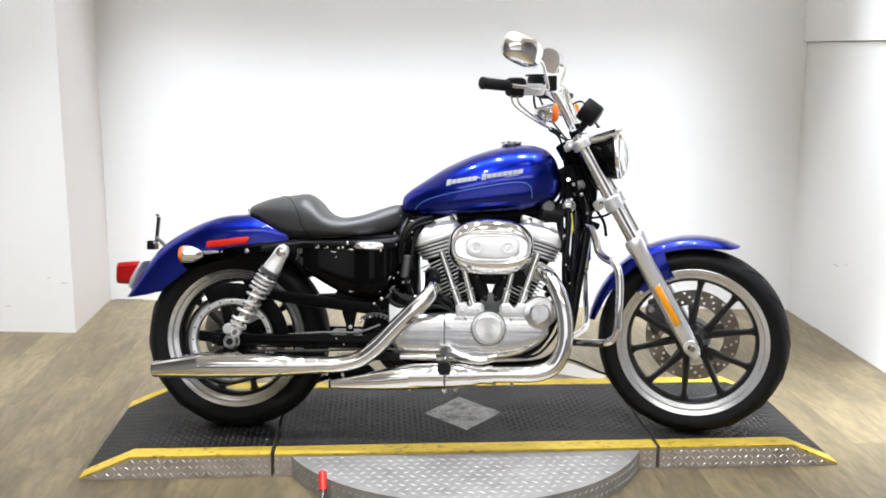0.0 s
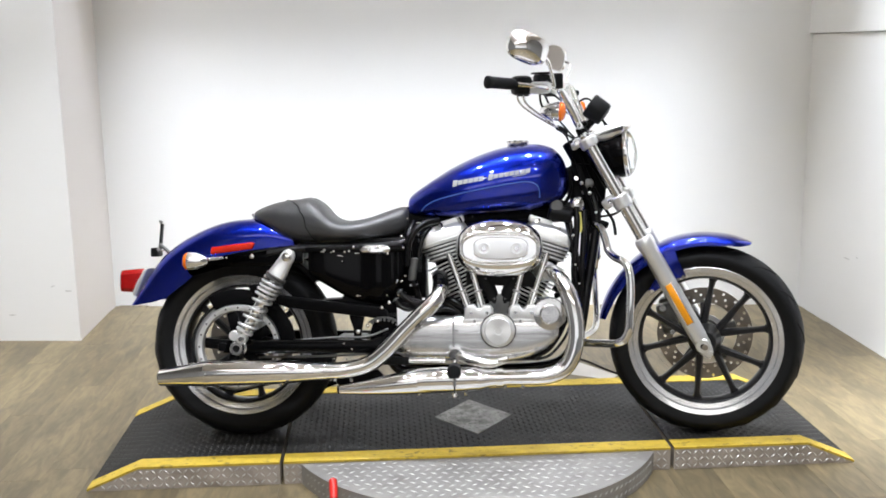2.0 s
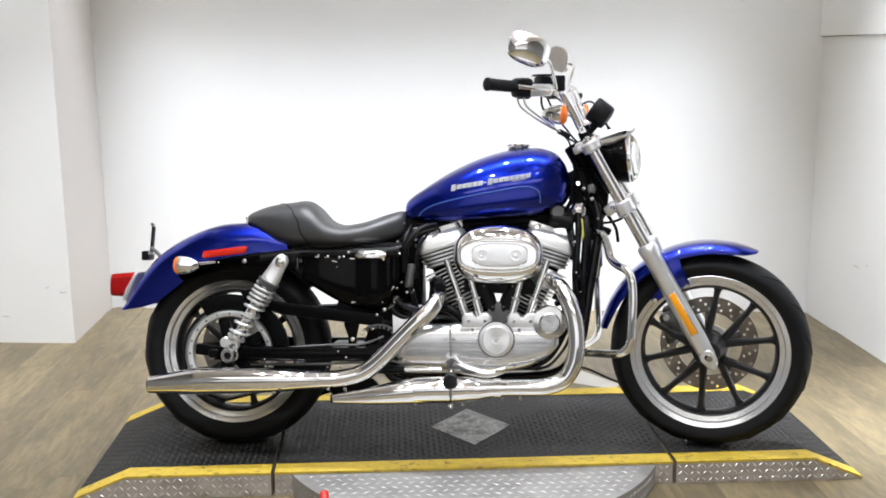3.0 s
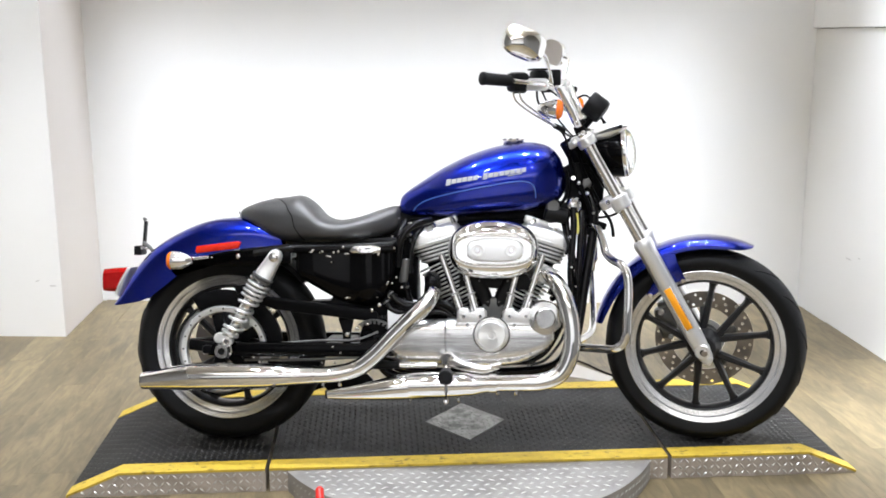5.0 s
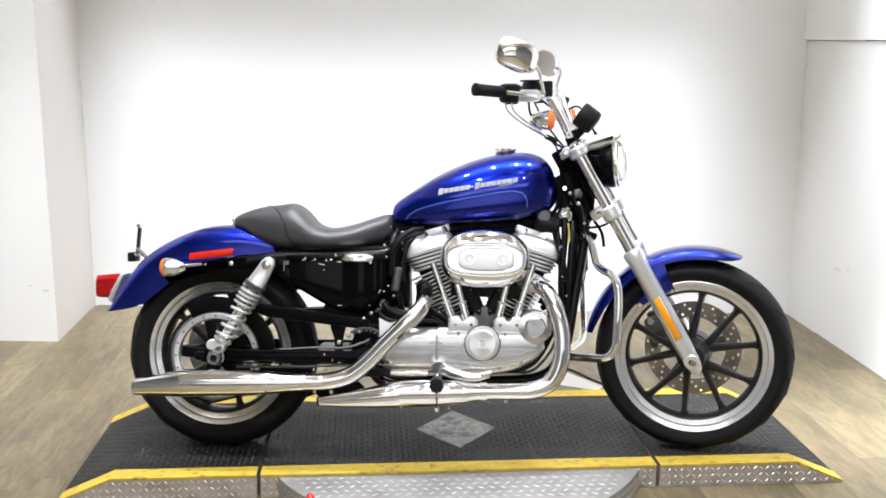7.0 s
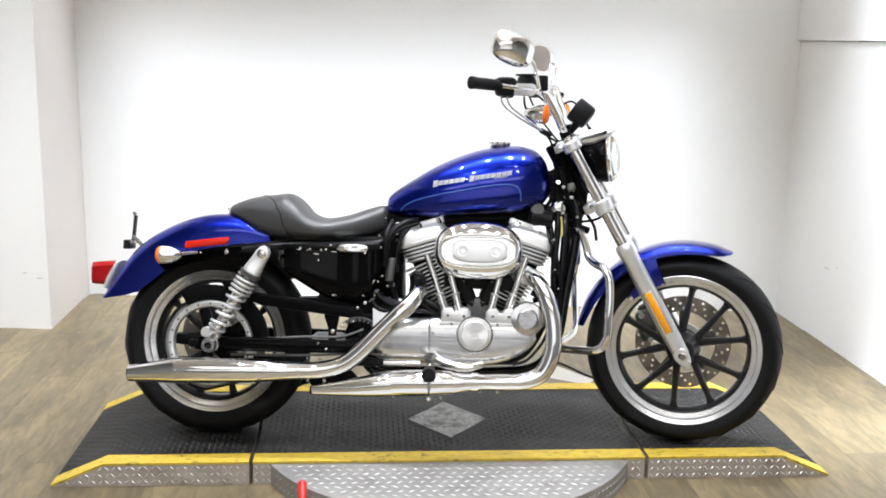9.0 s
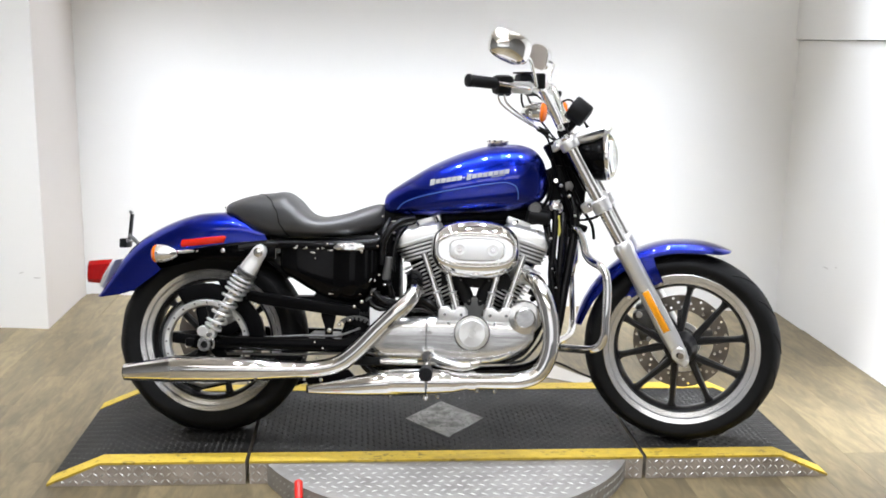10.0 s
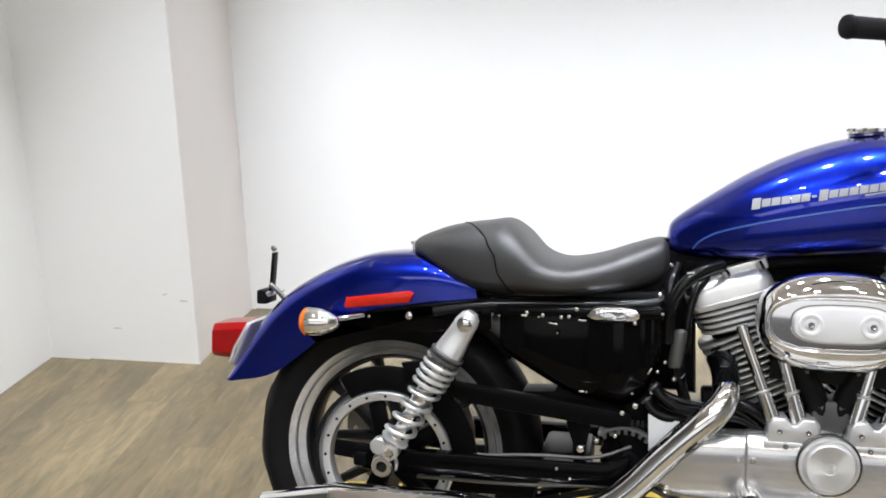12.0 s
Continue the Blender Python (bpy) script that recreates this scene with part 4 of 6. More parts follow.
# shocks, one on each side
def shock(y):
    lo, hi = Vector((-0.731, y, 0.340)), Vector((-0.581, y, 0.592))
    d = (hi - lo).normalized()
    ln = (hi - lo).length
    sgn = -1 if y < 0 else 1
    across = Vector((0, 1, 0)).cross(d)
    base = part("shock_absorber", lathe([(0.011, 0.0), (0.014, 0.012), (0.0155, 0.03), (0.0155, ln * 0.30), (0.0195, ln * 0.32), (0.0195, ln * 0.52), (0.012, ln * 0.54), (0.012, ln * 0.76)], lo, d, 24), POLISHED, mc, "silver coil-over rear shock absorber")
    rings = []
    for f, w, t in ((0.765, 0.012, 0.012), (0.768, 0.0275, 0.024), (0.80, 0.0280, 0.023), (0.86, 0.0260, 0.018), (0.93, 0.0235, 0.0165), (1.00, 0.0225, 0.016), (1.05, 0.0185, 0.015), (1.08, 0.010, 0.012)):
        c = lo + d * (ln * f)
        rings.append([c + across * (w * math.copysign(abs(math.cos(a)) ** 0.7, math.cos(a))) + Vector((0, t * math.copysign(abs(math.sin(a)) ** 0.7, math.sin(a)), 0)) for a in [2 * math.pi * i / 28 for i in range(28)]])
    part("upper_eye", loft(rings), SILVER, base, "silver cast upper eye")
    for f0, f1, r in ((0.742, 0.768, 0.0345), (0.708, 0.738, 0.0335)):
        part("collar", lathe([(0.014, ln * f0), (r - 0.002, ln * f0), (r, ln * f0 + 0.0015), (r, ln * f1 - 0.0015), (r - 0.002, ln * f1), (0.014, ln * f1)], lo, d, 28), VEEGREY, base, "dark preload collar")
    part("spring_seat", lathe([(0.012, ln * 0.055), (0.027, ln * 0.060), (0.029, ln * 0.078), (0.012, ln * 0.09)], lo, d, 28), SILVER, base)
    axis, u, v = frame_of(d)
    pts, a, f = [], 0.0, 0.08
    while f < 0.71:
        tight = min(1.0, max(0.0, (f - 0.42) / 0.12))
        pts.append(lo + d * (ln * f) + (u * math.cos(a) + v * math.sin(a)) * (0.0275 + 0.004 * tight))
        a += 2 * math.pi / 20
        f += (0.0300 + (0.0140 - 0.0300) * tight) / ln / 20
    part("coil_spring", tube(pts, 0.0046, 8, 1), SILVER, base, "silver coil spring")
    part("lower_eye", rod(lo + Vector((0.004, -0.016, -0.004)), lo + Vector((0.004, 0.016, -0.004)), 0.0165), SILVER, base)
    part("mount_bolt", lathe([(0.006, 0), (0.0105, 0), (0.0105, 0.006), (0.0075, 0.009)], lo + Vector((0.004, sgn * 0.016, -0.004)), (0, sgn, 0), 6), CHROME, base)
    part("damping_knob", rod(Vector((-0.751, y - sgn * 0.012, 0.345)), Vector((-0.751, y + sgn * 0.014, 0.345)), 0.0165, seg=22), SILVER, base)
    part("mount_bolt", lathe([(0.004, 0), (0.0150, 0), (0.0150, 0.004), (0.012, 0.005), (0.0105, 0.010), (0.006, 0.012)], hi + Vector((0, sgn * 0.0155, 0)), (0, sgn, 0), 20), POLISHED, base)


shock(-0.180)
shock(0.180)


# ---- bodywork ----
def station_loft(stations, n_top, n_low, count=40, sub=5):
    """Stations of x, top, bottom, half width and the height share at which it is widest."""
    pts = smooth_line([s[:3] for s in stations], sub)
    ext = smooth_line([(s[3], s[4], 0) for s in stations], sub)
    rings = []
    for (x, zt, zb), (w, k, _) in zip(pts, ext):
        zm = zb + (zt - zb) * k
        ring = []
        for i in range(count):
            t = 2 * math.pi * i / count
            c, s = math.cos(t), math.sin(t)
            n = n_top if s >= 0 else n_low
            h = (zt - zm) if s >= 0 else (zm - zb)
            ring.append((x, w * math.copysign(abs(c) ** (2 / n), c), zm + h * math.copysign(abs(s) ** (2 / n), s)))
        rings.append(ring)
    return loft(rings)


TANK = [(-0.212, 0.762, 0.735, 0.020, 0.5), (-0.205, 0.782, 0.722, 0.042, 0.45), (-0.18, 0.804, 0.716, 0.062, 0.42), (-0.122, 0.843, 0.713, 0.088, 0.40), (-0.06, 0.881, 0.714, 0.106, 0.38), (0.02, 0.918, 0.718, 0.120, 0.37),
        (0.103, 0.944, 0.724, 0.127, 0.37), (0.17, 0.954, 0.730, 0.126, 0.38), (0.225, 0.953, 0.740, 0.119, 0.40), (0.268, 0.938, 0.753, 0.104, 0.42), (0.296, 0.908, 0.772, 0.080, 0.45), (0.310, 0.872, 0.795, 0.048, 0.48), (0.314, 0.845, 0.815, 0.018, 0.5)]
tank = part("fuel_tank", station_loft(TANK, 2.1, 3.2, 56, 6), BLUE, mc, "metallic blue peanut fuel tank", sharp=60)
cap = part("fuel_cap", lathe([(0.020, -0.004), (0.034, 0.0), (0.036, 0.006), (0.033, 0.012), (0.020, 0.015), (0.008, 0.016)], (0.150, 0, 0.951), (-0.08, 0, 1), 32), CHROME, tank, "chrome fuel cap")
bm = None
for i in range(10):
    a = 2 * math.pi * i / 10
    bm = lathe([(0.004, 0), (0.0045, 0.004), (0.002, 0.006)], (0.150 + 0.033 * math.cos(a), 0.033 * math.sin(a), 0.960), (0, 0, 1), 8, bm=bm)
part("cap_knurl", bm, CHROME, cap)


def tank_side(x, z):
    """The half width of the tank at a place on its side."""
    pts = smooth_line([s[:3] for s in TANK], 6)
    ext = smooth_line([(s[3], s[4], 0) for s in TANK], 6)
    i = min(range(len(pts) - 1), key=lambda q: abs((pts[q].x + pts[q + 1].x) / 2 - x))
    f = max(0, min(1, (x - pts[i].x) / max(1e-6, pts[i + 1].x - pts[i].x)))
    zt, zb = pts[i].y + (pts[i + 1].y - pts[i].y) * f, pts[i].z + (pts[i + 1].z - pts[i].z) * f
    w, k = ext[i].x + (ext[i + 1].x - ext[i].x) * f, ext[i].y + (ext[i + 1].y - ext[i].y) * f
    zm = zb + (zt - zb) * k
    n, h = (2.1, zt - zm) if z >= zm else (3.2, zm - zb)
    s = min(0.999, abs(z - zm) / max(h, 1e-6))
    return w * (1 - s**n) ** (1 / n)


def on_tank(line, half, lift, slant=0.0, n=6):
    """A thin band laid on the tank's near side along a line of (x, z)."""
    pts = smooth_line([(x, 0, z) for x, z in line], n)
    rings = []
    for i, p in enumerate(pts):
        a, b = pts[max(0, i - 1)], pts[min(len(pts) - 1, i + 1)]
        d = (b - a).normalized()
        up = Vector((-d.z, 0, d.x))
        lo, hi = p - (up + d * slant) * half, p + (up + d * slant) * half
        rings.append([(lo.x, -tank_side(lo.x, lo.z) - lift, lo.z), (p.x, -tank_side(p.x, p.z) - lift * 1.3, p.z), (hi.x, -tank_side(hi.x, hi.z) - lift, hi.z),
                      (hi.x, -tank_side(hi.x, hi.z) + 0.002, hi.z), (lo.x, -tank_side(lo.x, lo.z) + 0.002, lo.z)])
    return loft(rings)


part("pinstripe", on_tank([(-0.165, 0.735), (-0.150, 0.752), (-0.115, 0.770), (-0.04, 0.790), (0.05, 0.808), (0.13, 0.822), (0.175, 0.826), (0.202, 0.818), (0.213, 0.800), (0.215, 0.775)], 0.0016, 0.0008), PIN, tank, "pale blue pinstripe")
# the maker's badge: plain slanted silver blocks of uneven length
for x0, count, tall in ((-0.062, 6, 0.0098), (0.052, 8, 0.0098)):
    for i in range(count):
        a, b = x0 + 0.0168 * i, x0 + 0.0168 * i + 0.0150
        z0, z1 = 0.822 + (a + 0.062) * 0.162, 0.822 + (b + 0.062) * 0.162
        part("badge_block", on_tank([(a, z0), ((a + b) / 2, (z0 + z1) / 2), (b, z1)], tall if i == 0 else 0.0070, 0.0012, 0.30, 2), LOGO, tank, "plain silver badge block")
part("badge_block", on_tank([(0.040, 0.8385), (0.044, 0.839), (0.048, 0.8398)], 0.0022, 0.001, n=2), LOGO, tank)
part("badge_block", on_tank([(0.128, 0.842), (0.15, 0.846), (0.172, 0.850)], 0.0014, 0.001), LOGO, tank)

SEAT = [(-0.720, 0.730, 0.716, 0.030, 0.5), (-0.706, 0.744, 0.706, 0.062, 0.45), (-0.655, 0.764, 0.676, 0.096, 0.42), (-0.607, 0.774, 0.648, 0.116, 0.42), (-0.565, 0.779, 0.634, 0.128, 0.42), (-0.525, 0.783, 0.630, 0.136, 0.44), (-0.490, 0.762, 0.631, 0.142, 0.46), (-0.452, 0.721, 0.633, 0.145, 0.5),
        (-0.405, 0.706, 0.636, 0.143, 0.5), (-0.34, 0.716, 0.641, 0.128, 0.48), (-0.275, 0.738, 0.648, 0.103, 0.46), (-0.228, 0.751, 0.660, 0.078, 0.45), (-0.212, 0.744, 0.676, 0.062, 0.45), (-0.206, 0.728, 0.690, 0.040, 0.45)]
seat = part("seat", station_loft(SEAT, 2.7, 3.0, 48, 6), LEATHER, mc, "black vinyl solo seat with stitched seams", sharp=70)


def seat_point(i_frac, ang, lift=0.001):
    pts = smooth_line([s[:3] for s in SEAT], 6)
    ext = smooth_line([(s[3], s[4], 0) for s in SEAT], 6)
    i = min(len(pts) - 1, max(0, int(round(i_frac * 6))))
    x, zt, zb = pts[i]
    w, k, _ = ext[i]
    zm = zb + (zt - zb) * k
    c, s = math.cos(ang), math.sin(ang)
    n = 2.7 if s >= 0 else 3.0
    h = (zt - zm) if s >= 0 else (zm - zb)
    return (x, -(w + lift) * math.copysign(abs(c) ** (2 / n), c), zm + (h + lift) * math.copysign(abs(s) ** (2 / n), s))


part("seam", tube([seat_point(2.9 + 2.7 * (t / 10) ** 0.9, radians(86 - 13.0 * t)) for t in range(0, 11)], 0.0016, 6, 2), PLASTIC, seat)
part("mount_stud", lathe([(0.006, 0), (0.006, 0.012), (0.011, 0.013), (0.011, 0.019), (0.004, 0.021)], (-0.727, 0, 0.712), (0.05, 0, 1), 12), CHROME, mc, "chrome seat mounting knob")


def fender(tops, lows, half, n=3.0, count=25, sub=5, thick=0.003):
    """A sheet whose section runs from the crown down to both side edges."""
    t_line, b_line = smooth_line([(x, 0, z) for x, z in tops], sub), smooth_line([(x, 0, z) for x, z in lows], sub)
    halves = smooth_line([(h, 0, 0) for h in half], sub)
    outer, inner = [], []
    for k, (t, b, h) in enumerate(zip(t_line, b_line, halves)):
        for rings, sink in ((outer, 0.0), (inner, thick)):
            ring = []
            for i in range(count):
                a = -math.pi / 2 + math.pi * i / (count - 1)
                c, s = max(0, math.cos(a)), math.sin(a)
                y = (h.x - sink) * math.copysign(abs(s) ** (2 / n), s)
                q = b + (t - b) * (c ** (2 / n)) * (1 - sink / max(0.02, (t - b).length))
                ring.append((q.x, y, q.z))
            rings.append(ring)
    return loft([[*o, *i[::-1]] for o, i in zip(outer, inner)])


REAR_TOP = [(-0.60, 0.690), (-0.655, 0.708), (-0.711, 0.714), (-0.807, 0.706), (-0.903, 0.672), (-0.999, 0.613), (-1.066, 0.535), (-1.121, 0.436)]
REAR_LOW = [(-0.575, 0.622), (-0.640, 0.622), (-0.709, 0.613), (-0.80, 0.596), (-0.87, 0.560), (-0.945, 0.498), (-1.015, 0.452), (-1.100, 0.434)]
rf = part("rear_fender", fender(REAR_TOP, REAR_LOW, [0.085, 0.095, 0.098, 0.099, 0.098, 0.096, 0.094, 0.090], 3.2), BLUE, mc, "metallic blue rear fender", sharp=60)
part("side_reflector", slab([(-0.847, 0.605), (-0.843, 0.622), (-0.712, 0.639), (-0.703, 0.634), (-0.712, 0.616), (-0.842, 0.600)], -0.108, -0.094, 0.003), REDREFL, rf, "red side reflector")
for y0, y1 in ((-0.116, -0.100), (0.100, 0.116)):
    strut = part("fender_strut", slab([(-0.545, 0.632), (-0.70, 0.614), (-0.80, 0.596), (-0.905, 0.535), (-0.915, 0.545), (-0.90, 0.575), (-0.86, 0.560), (-0.80, 0.560), (-0.66, 0.560), (-0.545, 0.57)][::-1], y0, y1, 0.004), GLOSSBLACK, mc, "black fender support strut")
    s = -1 if y0 < 0 else 1
    for x, z, r in ((-0.708, 0.592, 0.0095), (-0.79, 0.588, 0.004)):
        part("bolt", lathe([(r, 0), (r, 0.004), (r * 0.7, 0.008), (r * 0.2, 0.009)], (x, s * 0.116, z), (0, s, 0), 18), CHROME, strut, "chrome bolt head")
band = [(REAR.x + r * math.cos(radians(a)), REAR.z + r * math.sin(radians(a))) for r, angles in ((0.330, range(40, 100, 6)), (0.314, range(94, 39, -6))) for a in angles]
part("inner_fender", slab(band[::-1], -0.080, 0.080, 0.002), SATIN, mc, "black inner fender")
part("fender_front_panel", slab([(-0.56, 0.605), (-0.645, 0.605), (-0.66, 0.585), (-0.60, 0.565), (-0.555, 0.585)], -0.095, 0.095, 0.004), SATIN, mc)

# tail lamp, plate bracket, rear signals
tail = part("tail_lamp", slab([(-1.068, 0.552), (-1.082, 0.552), (-1.112, 0.500), (-1.124, 0.466), (-1.110, 0.458), (-1.080, 0.53)], -0.056, 0.056, 0.008, 3), SATINALU, mc, "silver tail lamp housing")
part("lens", loft([[(x + sl * (z - 0.51), y * k, z) for y, z in ((-0.050, z0 - h + 0.012), (-0.040, z0 - h), (0.040, z0 - h), (0.050, z0 - h + 0.012), (0.050, z0 + h - 0.014), (0.038, z0 + h), (-0.038, z0 + h), (-0.050, z0 + h - 0.014))]
                   for x, k, z0, h, sl in ((-1.096, 0.98, 0.512, 0.040, 0.42), (-1.120, 1.0, 0.512, 0.038, 0.2), (-1.150, 1.0, 0.511, 0.036, 0.05), (-1.163, 0.95, 0.511, 0.034, 0.03), (-1.167, 0.8, 0.511, 0.028, 0.0))]), REDLENS, tail, "red tail lamp lens")
br = part("plate_bracket", box((-1.040, 0, 0.655), (0.006, 0.026, 0.090), 0.002, Matrix.Rotation(radians(5), 4, "Y")), SATIN, mc, "dark licence plate bracket")
part("plate_light", box((-1.056, 0, 0.605), (0.024, 0.06, 0.030), 0.004), PLASTIC, br)
part("bracket_arm", tube([(-1.040, -0.02, 0.632), (-1.022, -0.02, 0.618), (-1.005, -0.02, 0.600)], 0.006, 10), GREYPLATE, br)
part("bracket_arm", tube([(-1.046, 0.02, 0.70), (-1.050, 0.02, 0.708), (-1.042, 0.02, 0.703)], 0.004, 8), GREYPLATE, br)
part("pivot_bolt", rod((-1.036, -0.040, 0.614), (-1.036, 0.040, 0.614), 0.006), CHROME, br)


def signal(at, aim, xf=None, stalk=None, r=0.0245):
    """A bullet lamp whose lens looks along aim."""
    at, aim = Vector(at), Vector(aim).normalized()
    body = part("turn_signal", lathe([(0.003, -0.058), (0.011, -0.053), (0.019, -0.040), (r * 0.95, -0.020), (r, 0.0), (r, 0.008)], at, aim, 28), CHROME, mc, "chrome bullet turn signal", xf)
    part("lens", lathe([(r * 0.97, 0.006), (r * 0.95, 0.014), (r * 0.72, 0.021), (0.004, 0.024)], at, aim, 28), AMBER, body, "amber lens", xf)
    if stalk:
        part("stalk", tube(stalk, 0.0058, 10, 4), CHROME, body, "", xf)
    return body


for s in (-1, 1):
    signal((-0.893, s * 0.168, 0.580), (-1, 0, 0.0), None, [(-0.868, s * 0.160, 0.582), (-0.845, s * 0.145, 0.584), (-0.80, s * 0.108, 0.588)], 0.0285)

# front fender: crown round the wheel
FC = FRONT
tops = [(FC.x + 0.349 * math.cos(radians(a)), FC.z + 0.349 * math.sin(radians(a))) for a in (66, 72, 80, 92, 104, 116, 128, 140, 152, 162, 169)]
drops = (0.010, 0.022, 0.030, 0.034, 0.036, 0.038, 0.038, 0.038, 0.036, 0.032, 0.026)
lows = [(FC.x + (0.349 - d) * math.cos(radians(a)), FC.z + (0.349 - d) * math.sin(radians(a))) for a, d in zip((67, 72, 80, 92, 104, 116, 128, 140, 152, 162, 168.5), drops)]
ff = part("front_fender", fender(tops, lows, [0.030, 0.058, 0.068, 0.072, 0.073, 0.073, 0.073, 0.072, 0.070, 0.066, 0.060], 2.6), BLUE, mc, "metallic blue front fender", S, sharp=60)
for s in (-1, 1):
    y0, y1 = sorted((s * 0.070, s * 0.079))
    part("fender_bracket", slab([(0.628, 0.612), (0.664, 0.616), (0.674, 0.585), (0.698, 0.535), (0.690, 0.522), (0.680, 0.528), (0.650, 0.520), (0.594, 0.474), (0.580, 0.484), (0.612, 0.540), (0.616, 0.585)][::-1], y0, y1, 0.003), BLUE, ff, "blue fender bracket", S)
    for x, z in ((0.690, 0.532), (0.592, 0.484)):
        part("bolt", bolt((x, s * 0.079, z), 0.008, 0.008, (0, s, 0)), CHROME, ff, "", S)

# ---- fork and steering ----
LEG = Vector((0.4887, 0, -0.8725))


def leg_point(d):
    """d metres down the fork leg from the upper clamp."""
    return Vector((0.393, 0, 0.962)) + LEG * d


for s in (-1, 1):
    y = Vector((0, s * 0.100, 0))
    leg = part("fork_tube", rod(leg_point(-0.02) + y, leg_point(0.40) + y, 0.0195, seg=28), POLISHED, mc, "chrome fork tube", S)
    part("slider", lathe([(0.020, 0.345), (0.027, 0.347), (0.031, 0.356), (0.031, 0.372), (0.0275, 0.392), (0.0275, 0.68), (0.0255, 0.72), (0.022, 0.762), (0.012, 0.780)], leg_point(0) + y, LEG, 28), SILVER, leg, "silver aluminium fork slider", S)
    lug_bm = rod(leg_point(0.738) + y + Vector((0, -0.026, 0)), leg_point(0.738) + y + Vector((0, 0.026, 0)), 0.024)
    box(leg_point(0.765) + y, (0.034, 0.044, 0.026), 0.006, Matrix.Rotation(radians(30), 4, "Y"), lug_bm)
    part("axle_lug", lug_bm, SILVER, leg, "", S)
    part("axle_end", lathe([(0.004, 0), (0.0085, 0), (0.0085, 0.003), (0.004, 0.003)], leg_point(0.738) + y + Vector((0, s * 0.026, 0)), (0, s, 0), 16), PLASTIC, leg, "", S)
    rp = leg_point(0.585) + y + Vector((0, s * 0.0285, 0))
    part("fork_reflector", box(rp, (0.021, 0.007, 0.142), 0.003, Matrix.Rotation(radians(-29.7), 4, "Y")), AMBERREFL, leg, "amber fork reflector", S)
    part("reflector_backing", box(rp - Vector((0, s * 0.004, 0)), (0.026, 0.004, 0.148), 0.001, Matrix.Rotation(radians(-29.7), 4, "Y")), POLISHED, leg, "", S)
part("front_axle", rod((FRONT.x, -0.13, FRONT.z), (FRONT.x, 0.13, FRONT.z), 0.010), STEEL, mc, "", S)
turned = Matrix.Rotation(radians(-30), 4, "Y")
for d0, ht, nm, sx in ((0.0, 0.032, "upper_clamp", 0.075), (0.214, 0.044, "lower_clamp", 0.080)):
    cl = part(nm, box(leg_point(d0) + Vector((-0.028, 0, 0)), (sx, 0.15, ht * 0.75), 0.008, turned), SILVER, mc, "silver fork clamp", S)
    for s in (-1, 1):
        part("clamp_ring", rod(leg_point(d0 - ht / 2) + Vector((0, s * 0.10, 0)), leg_point(d0 + ht / 2) + Vector((0, s * 0.10, 0)), 0.0300), SILVER, cl, "", S)
        part("clamp_boss", rod(leg_point(d0) + Vector((-0.035, s * 0.110, 0)), leg_point(d0) + Vector((-0.035, s * 0.06, 0)), 0.013 + ht * 0.06), SILVER, cl, "", S)
        part("bolt", bolt(leg_point(d0) + Vector((-0.035, s * 0.110, 0)), 0.009, 0.006, (0, s, 0)), CHROME, cl, "", S)
        if d0 == 0.0:
            part("fork_cap", lathe([(0.0195, 0), (0.0205, 0.003), (0.0205, 0.010), (0.012, 0.014), (0.011, 0.018)], leg_point(-0.016) + Vector((0, s * 0.10, 0)), -LEG, 20), CHROME, cl, "", S)

# handlebar, controls
bar_pts = [(0.131, -0.375, 1.154), (0.204, -0.300, 1.146), (0.252, -0.240, 1.142), (0.298, -0.180, 1.141), (0.308, -0.152, 1.131), (0.323, -0.130, 1.098), (0.345, -0.112, 1.054), (0.358, -0.090, 1.022), (0.362, -0.045, 1.009)]
bar_pts += [(x, -y, z) for x, y, z in bar_pts[::-1]]
hb = part("handlebar", tube(bar_pts, 0.0128, 16, 6), CHROME, mc, "chrome pulled-back handlebar", S)
for s in (-1, 1):
    a, b = Vector((0.125, s * 0.381, 1.1547)), Vector((0.194, s * 0.311, 1.147))
    d = (b - a).normalized()
    part("grip", lathe([(0.012, -0.004), (0.0185, 0.0), (0.0195, 0.006), (0.0175, 0.012), (0.0170, 0.10), (0.0185, 0.106), (0.0185, 0.112)], a, d, 24), GRIPRUB, hb, "black rubber grip", S)
    sw = box(b + d * 0.026 + Vector((0, 0, -0.002)), (0.058, 0.050, 0.058), 0.014, Matrix.Rotation(s * radians(-42), 4, "Z"))
    box(b + d * 0.03 + Vector((0.0, 0, -0.024)), (0.036, 0.03, 0.02), 0.006, Matrix.Rotation(s * radians(-42), 4, "Z"), sw)
    part("switch_housing", sw, PLASTIC, hb, "black switch housing", S)
    part("lever_bracket", box(b + d * 0.068 + Vector((0.012, 0, -0.006)), (0.088, 0.040, 0.036), 0.010, Matrix.Rotation(s * radians(-42), 4, "Z")), SILVER, hb, "silver lever bracket", S)
    e = b + d * 0.07 + Vector((0.040, 0, -0.006))
    part("lever", tube([e, e + Vector((0.005, s * 0.035, 0.0)), e + Vector((-0.02, s * 0.08, 0.004)), e + Vector((-0.05, s * 0.115, 0.008)), e + Vector((-0.065, s * 0.130, 0.010))], [0.007, 0.006, 0.0055, 0.0055, 0.006], 10, 4, flat=1.3), POLISHED, hb, "polished lever", S)
